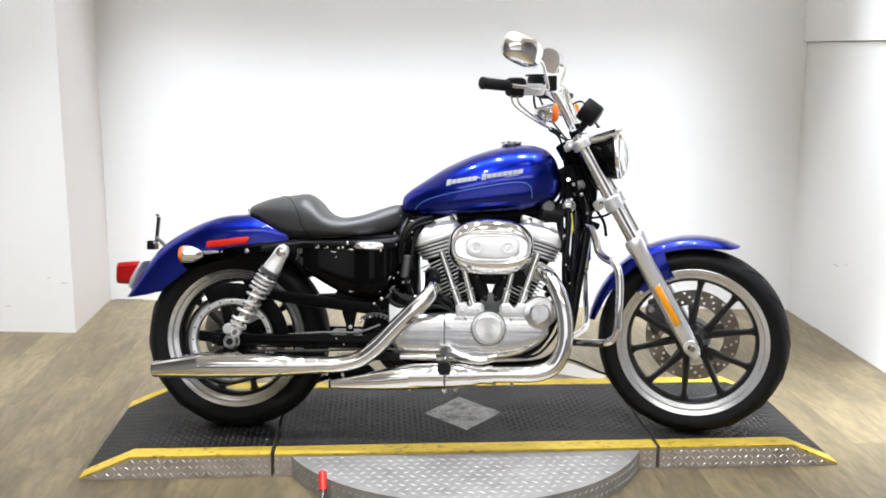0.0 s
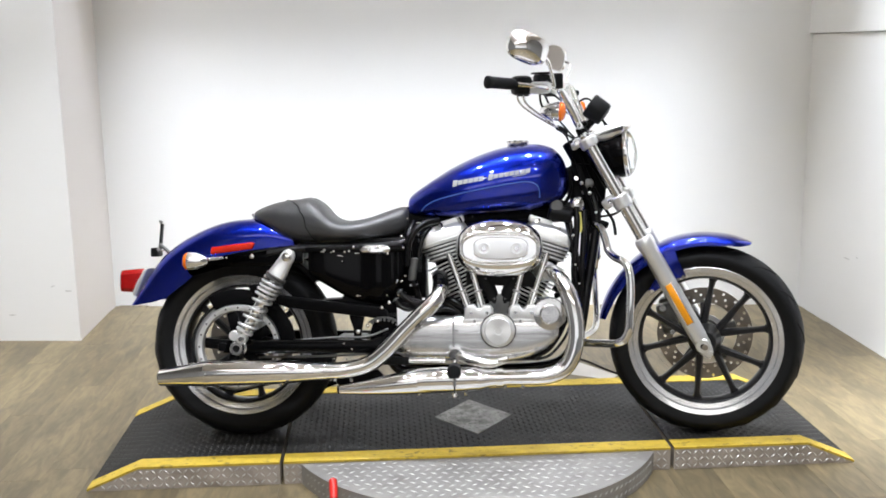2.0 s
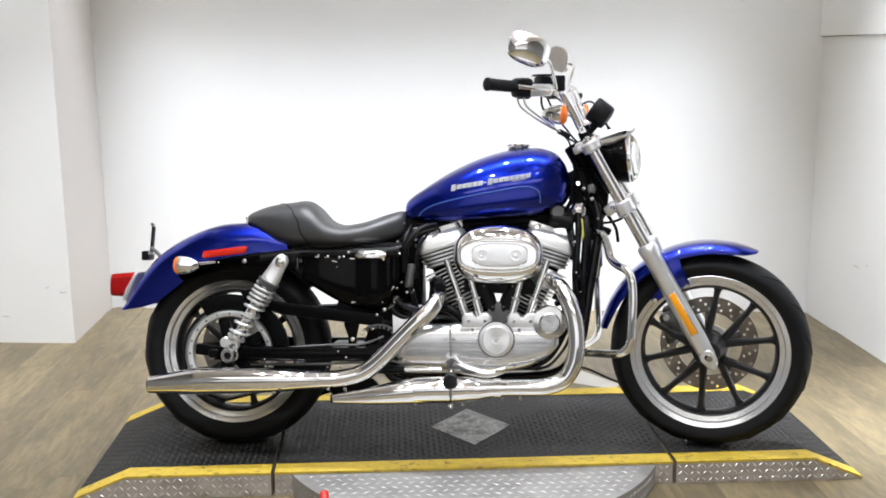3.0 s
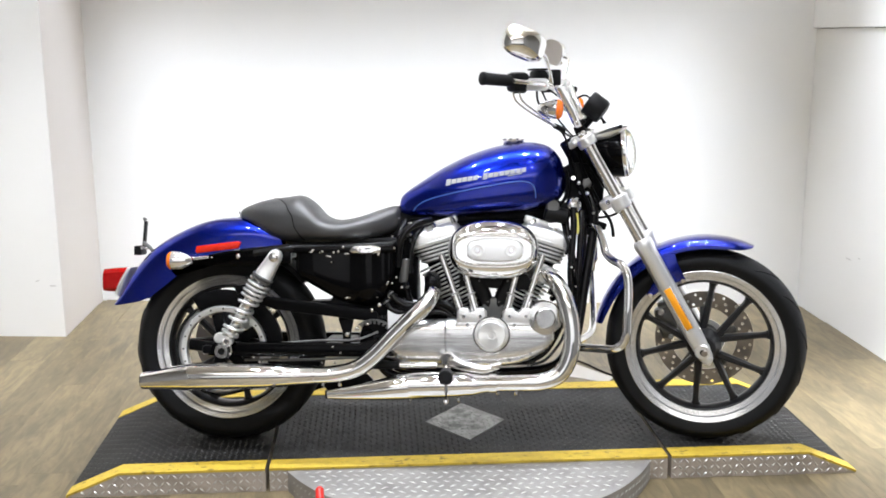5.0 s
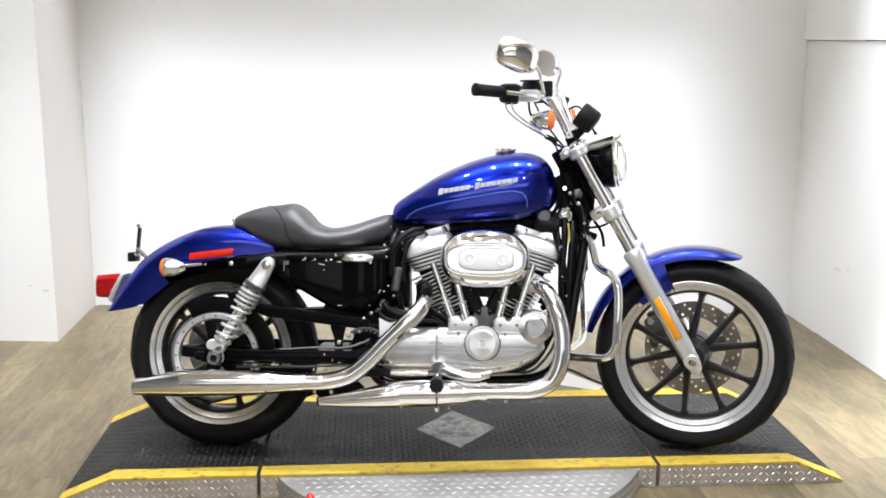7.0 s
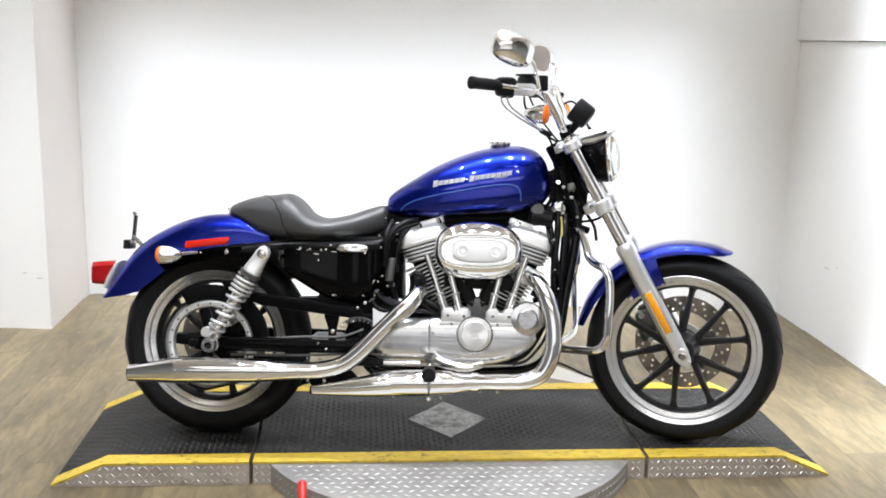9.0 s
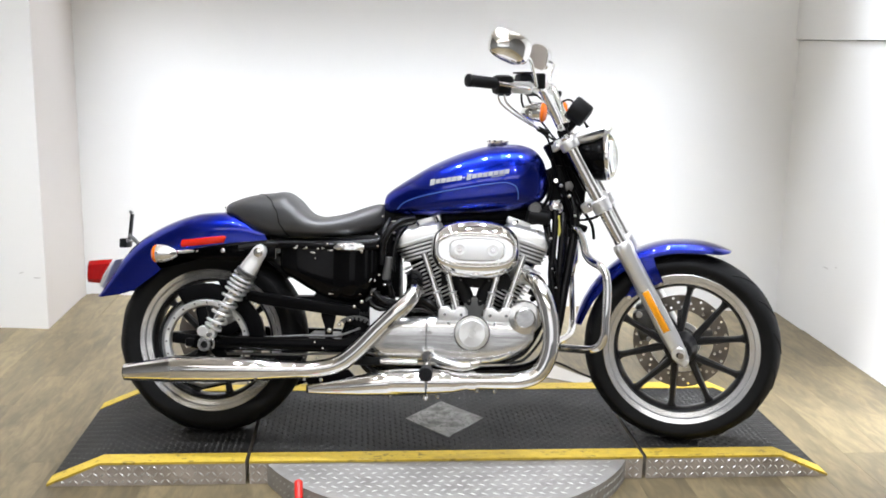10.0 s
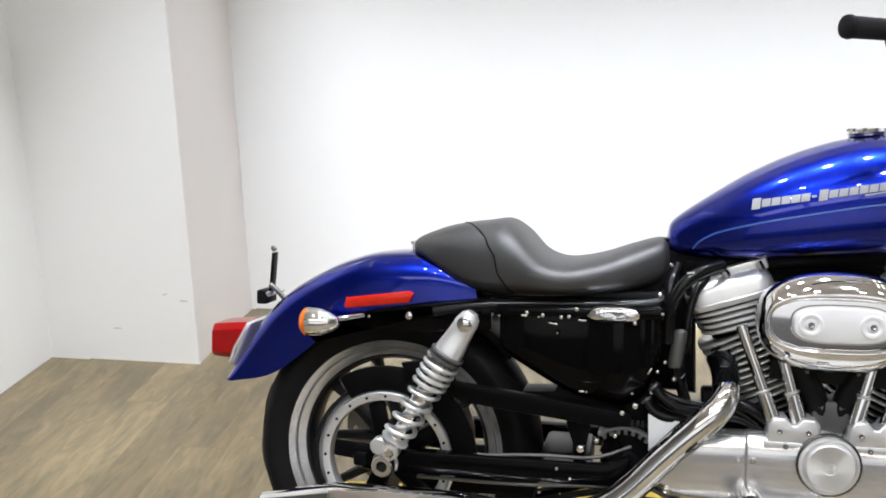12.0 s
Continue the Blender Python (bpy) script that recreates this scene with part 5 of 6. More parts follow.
for dx in (0.0, 0.018):
    part("throttle_line", tube([(0.198 + dx, -0.305, 1.125), (0.208 + dx, -0.295, 1.090), (0.242 + dx, -0.265, 1.058), (0.282 + dx * 0.6, -0.215, 1.028), (0.312, -0.17, 1.008)], 0.0033, 10, 6), CHROME, hb, "chrome sleeved throttle line", S)
part("line_joint", rod((0.304, -0.178, 1.013), (0.330, -0.145, 0.998), 0.0085), PLASTIC, hb, "", S)
res = part("brake_reservoir", box((0.262, -0.215, 1.162), (0.044, 0.046, 0.032), 0.010, Matrix.Rotation(radians(40), 4, "Z")), PLASTIC, hb, "black brake fluid reservoir", S)
part("reservoir_lid", box((0.262, -0.215, 1.180), (0.048, 0.050, 0.006), 0.002, Matrix.Rotation(radians(40), 4, "Z")), PLASTIC, res, "", S)
part("clamp_block", box((0.304, -0.176, 1.156), (0.026, 0.036, 0.048), 0.005, Matrix.Rotation(radians(40), 4, "Z")), PLASTIC, hb, "", S)
part("clutch_switch", rod((0.280, 0.300, 1.126), (0.316, 0.292, 1.119), 0.0105, seg=16), PLASTIC, hb, "black switch on the far lever bracket", S)
riser = part("riser", box((0.368, 0, 0.988), (0.034, 0.098, 0.05), 0.008, Matrix.Rotation(radians(-25), 4, "Y")), SATIN, mc, "black handlebar riser", S)
part("riser_cap", box((0.364, 0, 1.016), (0.036, 0.094, 0.016), 0.005, Matrix.Rotation(radians(-25), 4, "Y")), SATIN, riser, "", S)

# instrument
GD = Vector((-0.81, 0, 0.58)).normalized()
g = Vector((0.408, 0.0, 1.064))
gauge = part("speedometer", lathe([(0.020, -0.036), (0.036, -0.032), (0.0395, -0.022), (0.0405, 0.020), (0.039, 0.027), (0.036, 0.029), (0.034, 0.024), (0.004, 0.023)], g, GD, 36), PLASTIC, mc, "black round speedometer housing", S)
part("mount", slab([(0.345, 0.985), (0.372, 0.985), (0.425, 1.045), (0.400, 1.055)], -0.018, 0.018, 0.004), SATIN, gauge, "", S)

# headlamp
HD = Vector((0.985, 0, 0.10)).normalized()
h0 = Vector((0.497, 0, 0.923))
hl = part("headlamp", lathe([(0.020, -0.105), (0.042, -0.098), (0.062, -0.075), (0.074, -0.040), (0.078, -0.008), (0.078, 0.0)], h0, HD, 40), GLOSSBLACK, mc, "black round headlamp shell", S)
part("rim", lathe([(0.074, 0.002), (0.0790, 0.002), (0.0805, 0.006), (0.0795, 0.013), (0.076, 0.016), (0.073, 0.012)], h0, HD, 48, closed=True), CHROME, hl, "chrome headlamp rim", S)
part("lens", lathe([(0.0745, 0.012), (0.066, 0.024), (0.050, 0.033), (0.026, 0.039), (0.003, 0.041)], h0, HD, 40), GLASS, hl, "clear glass lens", S)
part("reflector_bowl", lathe([(0.074, 0.008), (0.066, -0.010), (0.046, -0.030), (0.018, -0.040), (0.004, -0.040)], h0, HD, 40), CHROME, hl, "", S)
part("bulb_shield", lathe([(0.003, -0.02), (0.012, -0.018), (0.013, 0.008), (0.004, 0.012)], h0, HD, 16), STEEL, hl, "", S)
part("visor", slab([(0.398, 0.983), (0.411, 0.998), (0.429, 1.010), (0.465, 1.020), (0.514, 1.017), (0.515, 1.006), (0.490, 0.985), (0.460, 0.969), (0.423, 0.963), (0.405, 0.970)], -0.066, 0.066, 0.018, 5), SILVER, hl, "chrome headlamp visor", S)
signal((0.310, -0.205, 1.063), (1, -0.05, -0.05), S, [(0.285, -0.19, 1.06), (0.30, -0.16, 1.07), (0.316, -0.125, 1.085)], 0.030)
signal((0.326, 0.215, 1.064), (1, 0.05, -0.05), S, [(0.306, 0.20, 1.064), (0.314, 0.17, 1.074), (0.320, 0.130, 1.098)], 0.030)


def mirror(centre, facing, stem, tilt):
    """An oval mirror: shell, glass and stem; facing is the way the glass looks."""
    f = Vector(facing).normalized()
    side = f.cross(Vector((0, 0, 1))).normalized()
    up = side.cross(f)
    m = Matrix(((side.x, f.x, up.x, centre[0]), (side.y, f.y, up.y, centre[1]), (side.z, f.z, up.z, centre[2]), (0, 0, 0, 1))) @ Matrix.Rotation(radians(tilt), 4, "Y")
    a, b = 0.066, 0.045
    shell = loft([oval(a * k, b * k, 2.9, 40, y=y) for k, y in ((0.05, -0.030), (0.35, -0.028), (0.65, -0.021), (0.88, -0.010), (1.0, 0.002), (1.0, 0.008), (0.95, 0.009))])
    sh = part("mirror", shell, CHROME, mc, "chrome oval rear-view mirror", S @ m, sharp=60)
    part("glass", loft([oval(a * k, b * k, 2.9, 40, y=y) for k, y in ((0.93, 0.0085), (0.92, 0.0105), (0.1, 0.0106))]), MIRROR, sh, "mirror glass", S @ m)
    part("stem", tube(stem, 0.0052, 10, 5), CHROME, sh, "chrome stem", S)


mirror((0.250, -0.385, 1.250), (-0.55, 0.83, 0.0), [(0.300, -0.205, 1.140), (0.294, -0.235, 1.185), (0.285, -0.262, 1.220), (0.262, -0.340, 1.236), (0.253, -0.372, 1.242)], 20)
mirror((0.228, 0.385, 1.250), (-0.76, -0.65, 0.06), [(0.290, 0.225, 1.135), (0.277, 0.270, 1.165), (0.287, 0.300, 1.214), (0.274, 0.335, 1.230), (0.240, 0.372, 1.242)], -14)
# cables from the bars to the neck
for k, pts in enumerate(([(0.315, -0.168, 1.005), (0.33, -0.10, 0.965), (0.345, -0.05, 0.86), (0.33, -0.06, 0.78)],
                         [(0.255, -0.21, 1.13), (0.26, -0.20, 1.08), (0.30, -0.15, 1.01), (0.355, -0.06, 0.96), (0.40, -0.05, 0.87), (0.42, -0.04, 0.74)],
                         [(0.23, 0.24, 1.12), (0.30, 0.18, 1.08), (0.37, 0.10, 1.10), (0.42, 0.04, 1.04), (0.45, 0.02, 0.97)],
                         [(0.20, 0.27, 1.115), (0.24, 0.22, 1.05), (0.30, 0.14, 0.99), (0.345, 0.06, 0.94), (0.35, 0.06, 0.8)],
                         [(0.43, -0.02, 1.03), (0.455, -0.04, 1.0), (0.46, -0.03, 0.97)])):
    part("cable", tube(pts, 0.0034, 8, 6), SATIN, mc, "black control cable", S)


# ---- engine ----
case_bm = box((0.005, 0, 0.325), (0.44, 0.19, 0.150), 0.02)
box((-0.18, 0, 0.345), (0.16, 0.20, 0.13), 0.02, None, case_bm)
part("crankcase", case_bm, SATIN, mc, "black engine crankcase")
cc = part("cam_cover", cover_loft([(-0.0615, 0.398, 0.262, 0.014), (-0.055, 0.400, 0.259, 0.017), (0.0, 0.403, 0.256, 0.020), (0.058, 0.412, 0.254, 0.022), (0.110, 0.405, 0.256, 0.022), (0.160, 0.400, 0.265, 0.021), (0.205, 0.396, 0.281, 0.020), (0.245, 0.388, 0.305, 0.017), (0.264, 0.376, 0.325, 0.012), (0.273, 0.358, 0.340, 0.003)], 0.136, -0.095, 25, 6, 4.6), BRUSHED, mc, "polished aluminium cam cover", sharp=55)
sc = part("sprocket_cover", cover_loft([(-0.237, 0.345, 0.318, 0.003), (-0.228, 0.368, 0.296, 0.010), (-0.205, 0.387, 0.272, 0.015), (-0.175, 0.396, 0.264, 0.018), (-0.12, 0.398, 0.262, 0.019), (-0.068, 0.398, 0.262, 0.017), (-0.0635, 0.398, 0.262, 0.014)], 0.136, -0.095, 25, 6, 4.6), BRUSHED, mc, "polished aluminium sprocket cover", sharp=55)
for x, z in ((-0.05, 0.355), (-0.05, 0.284), (0.045, 0.285), (0.135, 0.278), (0.200, 0.298), (0.245, 0.345), (0.006, 0.386), (0.150, 0.386)):
    part("bolt", bolt((x, -0.148, z), 0.0065, 0.010), CHROME, cc)
for x, z in ((-0.076, 0.356), (-0.20, 0.362), (-0.205, 0.286)):
    part("bolt", bolt((x, -0.146, z), 0.0065, 0.010), CHROME, sc)
part("timer_cover", lathe([(0.052, 0.0), (0.054, 0.010), (0.052, 0.017), (0.0475, 0.018), (0.0465, 0.014), (0.0450, 0.014), (0.0445, 0.026), (0.0430, 0.0295), (0.040, 0.031), (0.012, 0.031), (0.011, 0.029), (0.002, 0.029)], (0.080, -0.150, 0.357), (0, -1, 0), 48), TURNED, cc, "polished round timer cover", sharp=25)
# coloured dark in place of what the chrome groove reflects
part("cover_ring", lathe([(0.050, 0.0), (0.0565, 0.0), (0.0565, 0.013), (0.050, 0.014)], (0.080, -0.150, 0.357), (0, -1, 0), 48, closed=True), DARKSTEEL, cc, "chrome ring with its dark reflection put into the colour")
part("generator_cover", lathe([(0.052, 0.0), (0.053, 0.052), (0.050, 0.060), (0.033, 0.062), (0.031, 0.070), (0.028, 0.072), (0.002, 0.072)], (0.243, -0.095, 0.407), (0, -1, 0), 44), POLISHED, mc, "polished round gear cover", sharp=25)
for a in (75, 190, 300):
    part("bolt", bolt((0.243 + 0.047 * math.cos(radians(a)), -0.152, 0.407 + 0.047 * math.sin(radians(a))), 0.005, 0.005), CHROME, cc)


def cylinder(x0, lean):
    """A finned cylinder with head, rocker box and push-rod tubes; lean in degrees to the rear."""
    m = Matrix.Translation((x0, 0, 0.405)) @ Matrix.Rotation(radians(-lean), 4, "Y")
    barrel = part("cylinder", lathe([(0.055, -0.02), (0.062, 0.0), (0.062, 0.24), (0.05, 0.245)], (0, 0, 0), (0, 0, 1), 36), SATIN, mc, "black finned engine cylinder", m)
    for i in range(14):
        z = 0.030 + 0.0126 * i
        w = 0.125 + 0.062 * i / 13
        fin = loft([[(p[0], p[2], z + dz) for p in oval(w / 2 * k, 0.088 * k, 3.6, 36)] for dz, k in ((-0.0022, 0.985), (-0.0012, 1.0), (0.0012, 1.0), (0.0022, 0.985))])
        part("fin", fin, SILVER if i > 2 else GREYPLATE, barrel, "", m)
    s = 1 if lean > 0 else -1
    slope = -0.15 * s
    part("cylinder_head", loft([[(p[0] + 0.004 * s, p[2], z + slope * p[0]) for p in oval(a, b, 4.0, 36)] for z, a, b in ((0.200, 0.066, 0.070), (0.205, 0.076, 0.080), (0.252, 0.077, 0.082), (0.256, 0.070, 0.076))]), VEEGREY, barrel, "dark cylinder head", m)
    for k in range(4):
        z, a = 0.2085 + 0.0122 * k, 0.081 + 0.0022 * k
        fin = loft([[(p[0] + 0.004 * s, p[2], z + dz + slope * p[0]) for p in oval(a * q, 0.092 * q, 4.2, 40)] for dz, q in ((-0.0030, 0.975), (-0.0018, 1.0), (0.0018, 1.0), (0.0030, 0.975))])
        part("head_fin", fin, SILVER, barrel, "", m)
    rocker = loft([[(p[0] + s * dx, p[2], z + slope * p[0]) for p in oval(a, b, 5.5, 44)] for z, a, b, dx in
                   ((0.252, 0.080, 0.088, 0.004), (0.254, 0.086, 0.094, 0.004), (0.2625, 0.087, 0.095, 0.004), (0.2645, 0.083, 0.091, 0.004), (0.286, 0.0825, 0.090, 0.005), (0.293, 0.079, 0.087, 0.007), (0.304, 0.064, 0.076, 0.016), (0.307, 0.056, 0.066, 0.020))])
    rk = part("rocker_box", rocker, SILVER, mc, "silver cast rocker box", m, sharp=32)
    tip = Matrix.Rotation(math.atan(-slope), 4, "Y")
    part("rocker_cap", box((s * 0.052, -0.01, 0.304), (0.078, 0.120, 0.022), 0.005, tip), SILVER, rk, "", m)
    part("rocker_cap", box((s * -0.010, -0.03, 0.309), (0.040, 0.080, 0.012), 0.004, tip), SILVER, rk, "", m)
    for dx in (-0.062, 0.012, 0.074):
        part("bolt", bolt((dx, -0.072, 0.289 + slope * dx + (0.010 if dx * s > 0 else 0)), 0.0080, 0.020, (0, 0, 1)), CHROME, rk, "", m)


for x0, lean in ((0.022, 26), (0.134, -26)):
    cylinder(x0, lean)
# push-rod tubes and tappet blocks
for pts in (((-0.014, -0.128, 0.425), (-0.076, -0.118, 0.60)), ((0.032, -0.130, 0.425), (-0.016, -0.118, 0.60)), ((0.126, -0.130, 0.425), (0.172, -0.118, 0.60)), ((0.180, -0.128, 0.425), (0.238, -0.118, 0.60))):
    a, b = Vector(pts[0]), Vector(pts[1])
    pr = part("push_rod_tube", rod(a, b, 0.0108, seg=18), CHROME, mc, "chrome push-rod tube")
    part("tube_cap", rod(a, a + (b - a) * 0.30, 0.0142, seg=18), CHROME, pr)
    part("seal", rod(a + (b - a) * 0.30, a + (b - a) * 0.325, 0.0150, seg=18), SILVER, pr)
for x in (0.020, 0.160):
    tb = part("tappet_block", slab([(x - 0.046, 0.384), (x - 0.046, 0.424), (x - 0.036, 0.436), (x - 0.014, 0.437), (x - 0.004, 0.424), (x + 0.004, 0.424), (x + 0.014, 0.437), (x + 0.036, 0.436), (x + 0.046, 0.424), (x + 0.046, 0.384)], -0.150, -0.100, 0.006, 3), SILVER, mc, "silver two-lobed tappet block")
    part("bolt", bolt((x - 0.025, -0.150, 0.412), 0.0062, 0.005), CHROME, tb)
    part("bolt", bolt((x + 0.025, -0.150, 0.412), 0.0062, 0.005), CHROME, tb)
    part("tappet_flange", slab([(x - 0.052, 0.380), (x - 0.052, 0.392), (x + 0.052, 0.392), (x + 0.052, 0.380)], -0.153, -0.098, 0.003), SILVER, tb)
# dark parts in the V
vee = part("intake_cover", slab([(0.062, 0.405), (0.108, 0.405), (0.118, 0.430), (0.114, 0.480), (0.094, 0.466), (0.078, 0.466), (0.058, 0.480), (0.052, 0.430)], -0.125, -0.06, 0.006), VEEGREY, mc, "dark grey cover between the cylinders")
for s, x in ((-1, 0.050), (1, 0.122)):
    part("intake_arm", tube([(x + s * 0.026, -0.095, 0.545), (x + s * 0.012, -0.105, 0.51), (x - s * 0.010, -0.110, 0.470), (x - s * 0.024, -0.108, 0.430)], [0.027, 0.025, 0.021, 0.015], 16, 5), PLASTIC, vee, "black ribbed intake arm")
    for k in range(5):
        part("rib", rod((x + s * (0.024 - 0.009 * k), -0.123, 0.540 - 0.021 * k), (x + s * (0.014 - 0.009 * k), -0.1235, 0.538 - 0.021 * k), 0.0055, seg=10), VEEGREY, vee)
part("intake_backing", slab([(-0.02, 0.540), (0.19, 0.540), (0.215, 0.50), (0.19, 0.49), (-0.02, 0.50)], -0.118, -0.05, 0.006), PLASTIC, mc, "black intake manifold")

# air cleaner
ac = part("air_cleaner", loft([oval(a, b, n, 64, 0.085, 0.6155, y) for a, b, n, y in ((0.120, 0.074, 2.4, -0.105), (0.133, 0.087, 2.4, -0.112), (0.138, 0.0915, 2.4, -0.128), (0.138, 0.0915, 2.4, -0.148), (0.1372, 0.0900, 2.4, -0.157), (0.1345, 0.0845, 2.45, -0.167), (0.1305, 0.0745, 2.5, -0.1765), (0.1265, 0.0635, 2.6, -0.1835),
                                                                                       (0.1235, 0.0550, 2.7, -0.1872), (0.1210, 0.0500, 2.8, -0.1880), (0.1190, 0.0470, 2.9, -0.1868), (0.1160, 0.0440, 3.0, -0.1790), (0.1140, 0.0420, 3.0, -0.1765), (0.0900, 0.0250, 3.0, -0.1770))]), CHROME, mc, "chrome oval air cleaner cover", sharp=50)
part("insert", loft([oval(a, b, 3.2, 64, 0.089, 0.6155, y) for a, b, y in ((0.0810, 0.0310, -0.170), (0.0810, 0.0310, -0.1875), (0.0795, 0.0295, -0.1900), (0.0760, 0.0260, -0.1907))]), INSERT, ac, "brushed aluminium insert")
part("insert_edge", loft([oval(a, b, 3.2, 64, 0.089, 0.6155, y) for a, b, y in ((0.0835, 0.0335, -0.172), (0.0855, 0.0355, -0.1795), (0.0838, 0.0338, -0.1815), (0.0815, 0.0315, -0.1790))]), CHROME, ac)
for x in (0.036, 0.138):
    part("bolt_seat", lathe([(0.0205, 0), (0.0205, 0.0028), (0.0190, 0.0036), (0.0150, 0.0032), (0.0110, 0.0008), (0.004, 0.0008)], (x, -0.1905, 0.6155), (0, -1, 0), 28), INSERT, ac, "", sharp=25)
    part("bolt", bolt((x, -0.191, 0.6155), 0.0075, 0.006), CHROME, ac)
part("backplate", loft([oval(a, b, 2.5, 48, 0.084, 0.612, y) for a, b, y in ((0.12, 0.078, -0.075), (0.13, 0.086, -0.08), (0.13, 0.086, -0.104), (0.12, 0.078, -0.108))]), PLASTIC, ac, "black back plate")

# ---- exhaust ----
front_pipe = part("front_exhaust_pipe", tube([(0.232, -0.075, 0.540), (0.256, -0.120, 0.538), (0.284, -0.165, 0.505), (0.310, -0.19, 0.445), (0.322, -0.198, 0.370), (0.316, -0.20, 0.300), (0.288, -0.20, 0.245), (0.235, -0.20, 0.220), (0.160, -0.20, 0.2155), (0.075, -0.20, 0.214)], [0.021, 0.022, 0.0245, 0.0255, 0.0255, 0.0255, 0.0255, 0.0255, 0.025, 0.024], 24, 8), CHROME, mc, "chrome front exhaust pipe")
part("pipe_flange", rod((0.222, -0.065, 0.540), (0.246, -0.103, 0.539), 0.034, 0.030), SILVER, front_pipe)
fm = part("front_muffler", tube([(0.085, -0.20, 0.214), (0.05, -0.20, 0.212), (0.012, -0.20, 0.209), (-0.06, -0.20, 0.206), (-0.14, -0.20, 0.203), (-0.20, -0.20, 0.199), (-0.265, -0.20, 0.191), (-0.342, -0.20, 0.183), (-0.417, -0.20, 0.177)], [0.0250, 0.0285, 0.0345, 0.0380, 0.0390, 0.0375, 0.0310, 0.0225, 0.0140], 28, 8), CHROME, mc, "chrome front muffler")
part("muffler_end", lathe([(0.0135, 0.0), (0.0135, 0.008), (0.010, 0.008), (0.010, -0.02), (0.002, -0.02)], (-0.415, -0.20, 0.177), (-1, 0, -0.09), 24), PLASTIC, fm)
part("heat_shield", tube([(0.014, -0.206, 0.212), (-0.04, -0.208, 0.2105), (-0.10, -0.208, 0.209), (-0.17, -0.206, 0.206)], [0.0350, 0.0380, 0.0390, 0.0375], 24, 6), CHROME, fm, "chrome heat shield")
part("clamp", lathe([(0.0255, 0), (0.0295, 0), (0.0295, 0.022), (0.0255, 0.022)], (0.072, -0.20, 0.2135), (1, 0, 0), 24, closed=True), CHROME, fm)
for x in (-0.165, -0.055, -0.02, 0.10, 0.155):
    part("bolt", lathe([(0.006, 0), (0.006, 0.009), (0.003, 0.011)], (x, -0.205, 0.168 if x < 0.05 else 0.190), (0, -0.2, -1), 8), CHROME, fm)
rear_pipe = part("rear_exhaust_pipe", tube([(-0.100, -0.07, 0.504), (-0.098, -0.115, 0.502), (-0.100, -0.156, 0.486), (-0.112, -0.186, 0.460), (-0.147, -0.198, 0.425), (-0.21, -0.20, 0.362), (-0.275, -0.20, 0.294), (-0.330, -0.20, 0.255), (-0.400, -0.20, 0.238), (-0.470, -0.20, 0.2345), (-0.530, -0.20, 0.2325)], [0.02, 0.021, 0.0235, 0.0255, 0.0265, 0.0265, 0.0265, 0.0265, 0.0265, 0.0265, 0.026], 24, 8), CHROME, mc, "chrome rear exhaust pipe")
part("pipe_flange", tube([(-0.106, -0.05, 0.520), (-0.103, -0.090, 0.516), (-0.101, -0.130, 0.504), (-0.102, -0.156, 0.486)], [0.027, 0.027, 0.026, 0.0255], 20, 4), FRAMEBLACK, rear_pipe, "black exhaust port")
rm = part("rear_muffler", tube([(-0.458, -0.20, 0.2350), (-0.510, -0.20, 0.2330), (-0.555, -0.20, 0.2328), (-0.62, -0.20, 0.232), (-0.72, -0.20, 0.230), (-0.82, -0.20, 0.228), (-0.845, -0.20, 0.2265), (-0.915, -0.20, 0.220), (-0.985, -0.20, 0.213)], [0.0275, 0.0292, 0.0340, 0.0385, 0.0405, 0.0415, 0.0408, 0.0330, 0.0250], 32, 8), CHROME, mc, "chrome tapered rear muffler")
part("muffler_end", lathe([(0.0245, 0.0), (0.0240, 0.003), (0.020, 0.003), (0.019, -0.04), (0.002, -0.04)], (-0.984, -0.20, 0.213), (-1, 0, -0.10), 28), DARKSTEEL, rm)
part("tail_seam", lathe([(0.0405, 0.0), (0.0418, 0.001), (0.0418, 0.004), (0.0405, 0.005)], (-0.840, -0.20, 0.2268), (1, 0, 0.06), 32, closed=True), CHROME, rm)
part("clamp", lathe([(0.0268, 0), (0.0284, 0.001), (0.0288, 0.004), (0.0284, 0.007), (0.0268, 0.008)], (-0.464, -0.20, 0.2350), (1, 0, 0.04), 24, closed=True), CHROME, rm)
for x in (-0.60, -0.43, -0.38):
    part("bolt", lathe([(0.006, 0), (0.006, 0.009), (0.003, 0.011)], (x, -0.205, 0.200 if x < -0.5 else 0.212), (0, -0.2, -1), 8), CHROME, rm)
part("exhaust_hanger", slab([(-0.44, 0.205), (-0.30, 0.235), (-0.28, 0.215), (-0.42, 0.18)], -0.172, -0.16, 0.003), SATIN, mc)

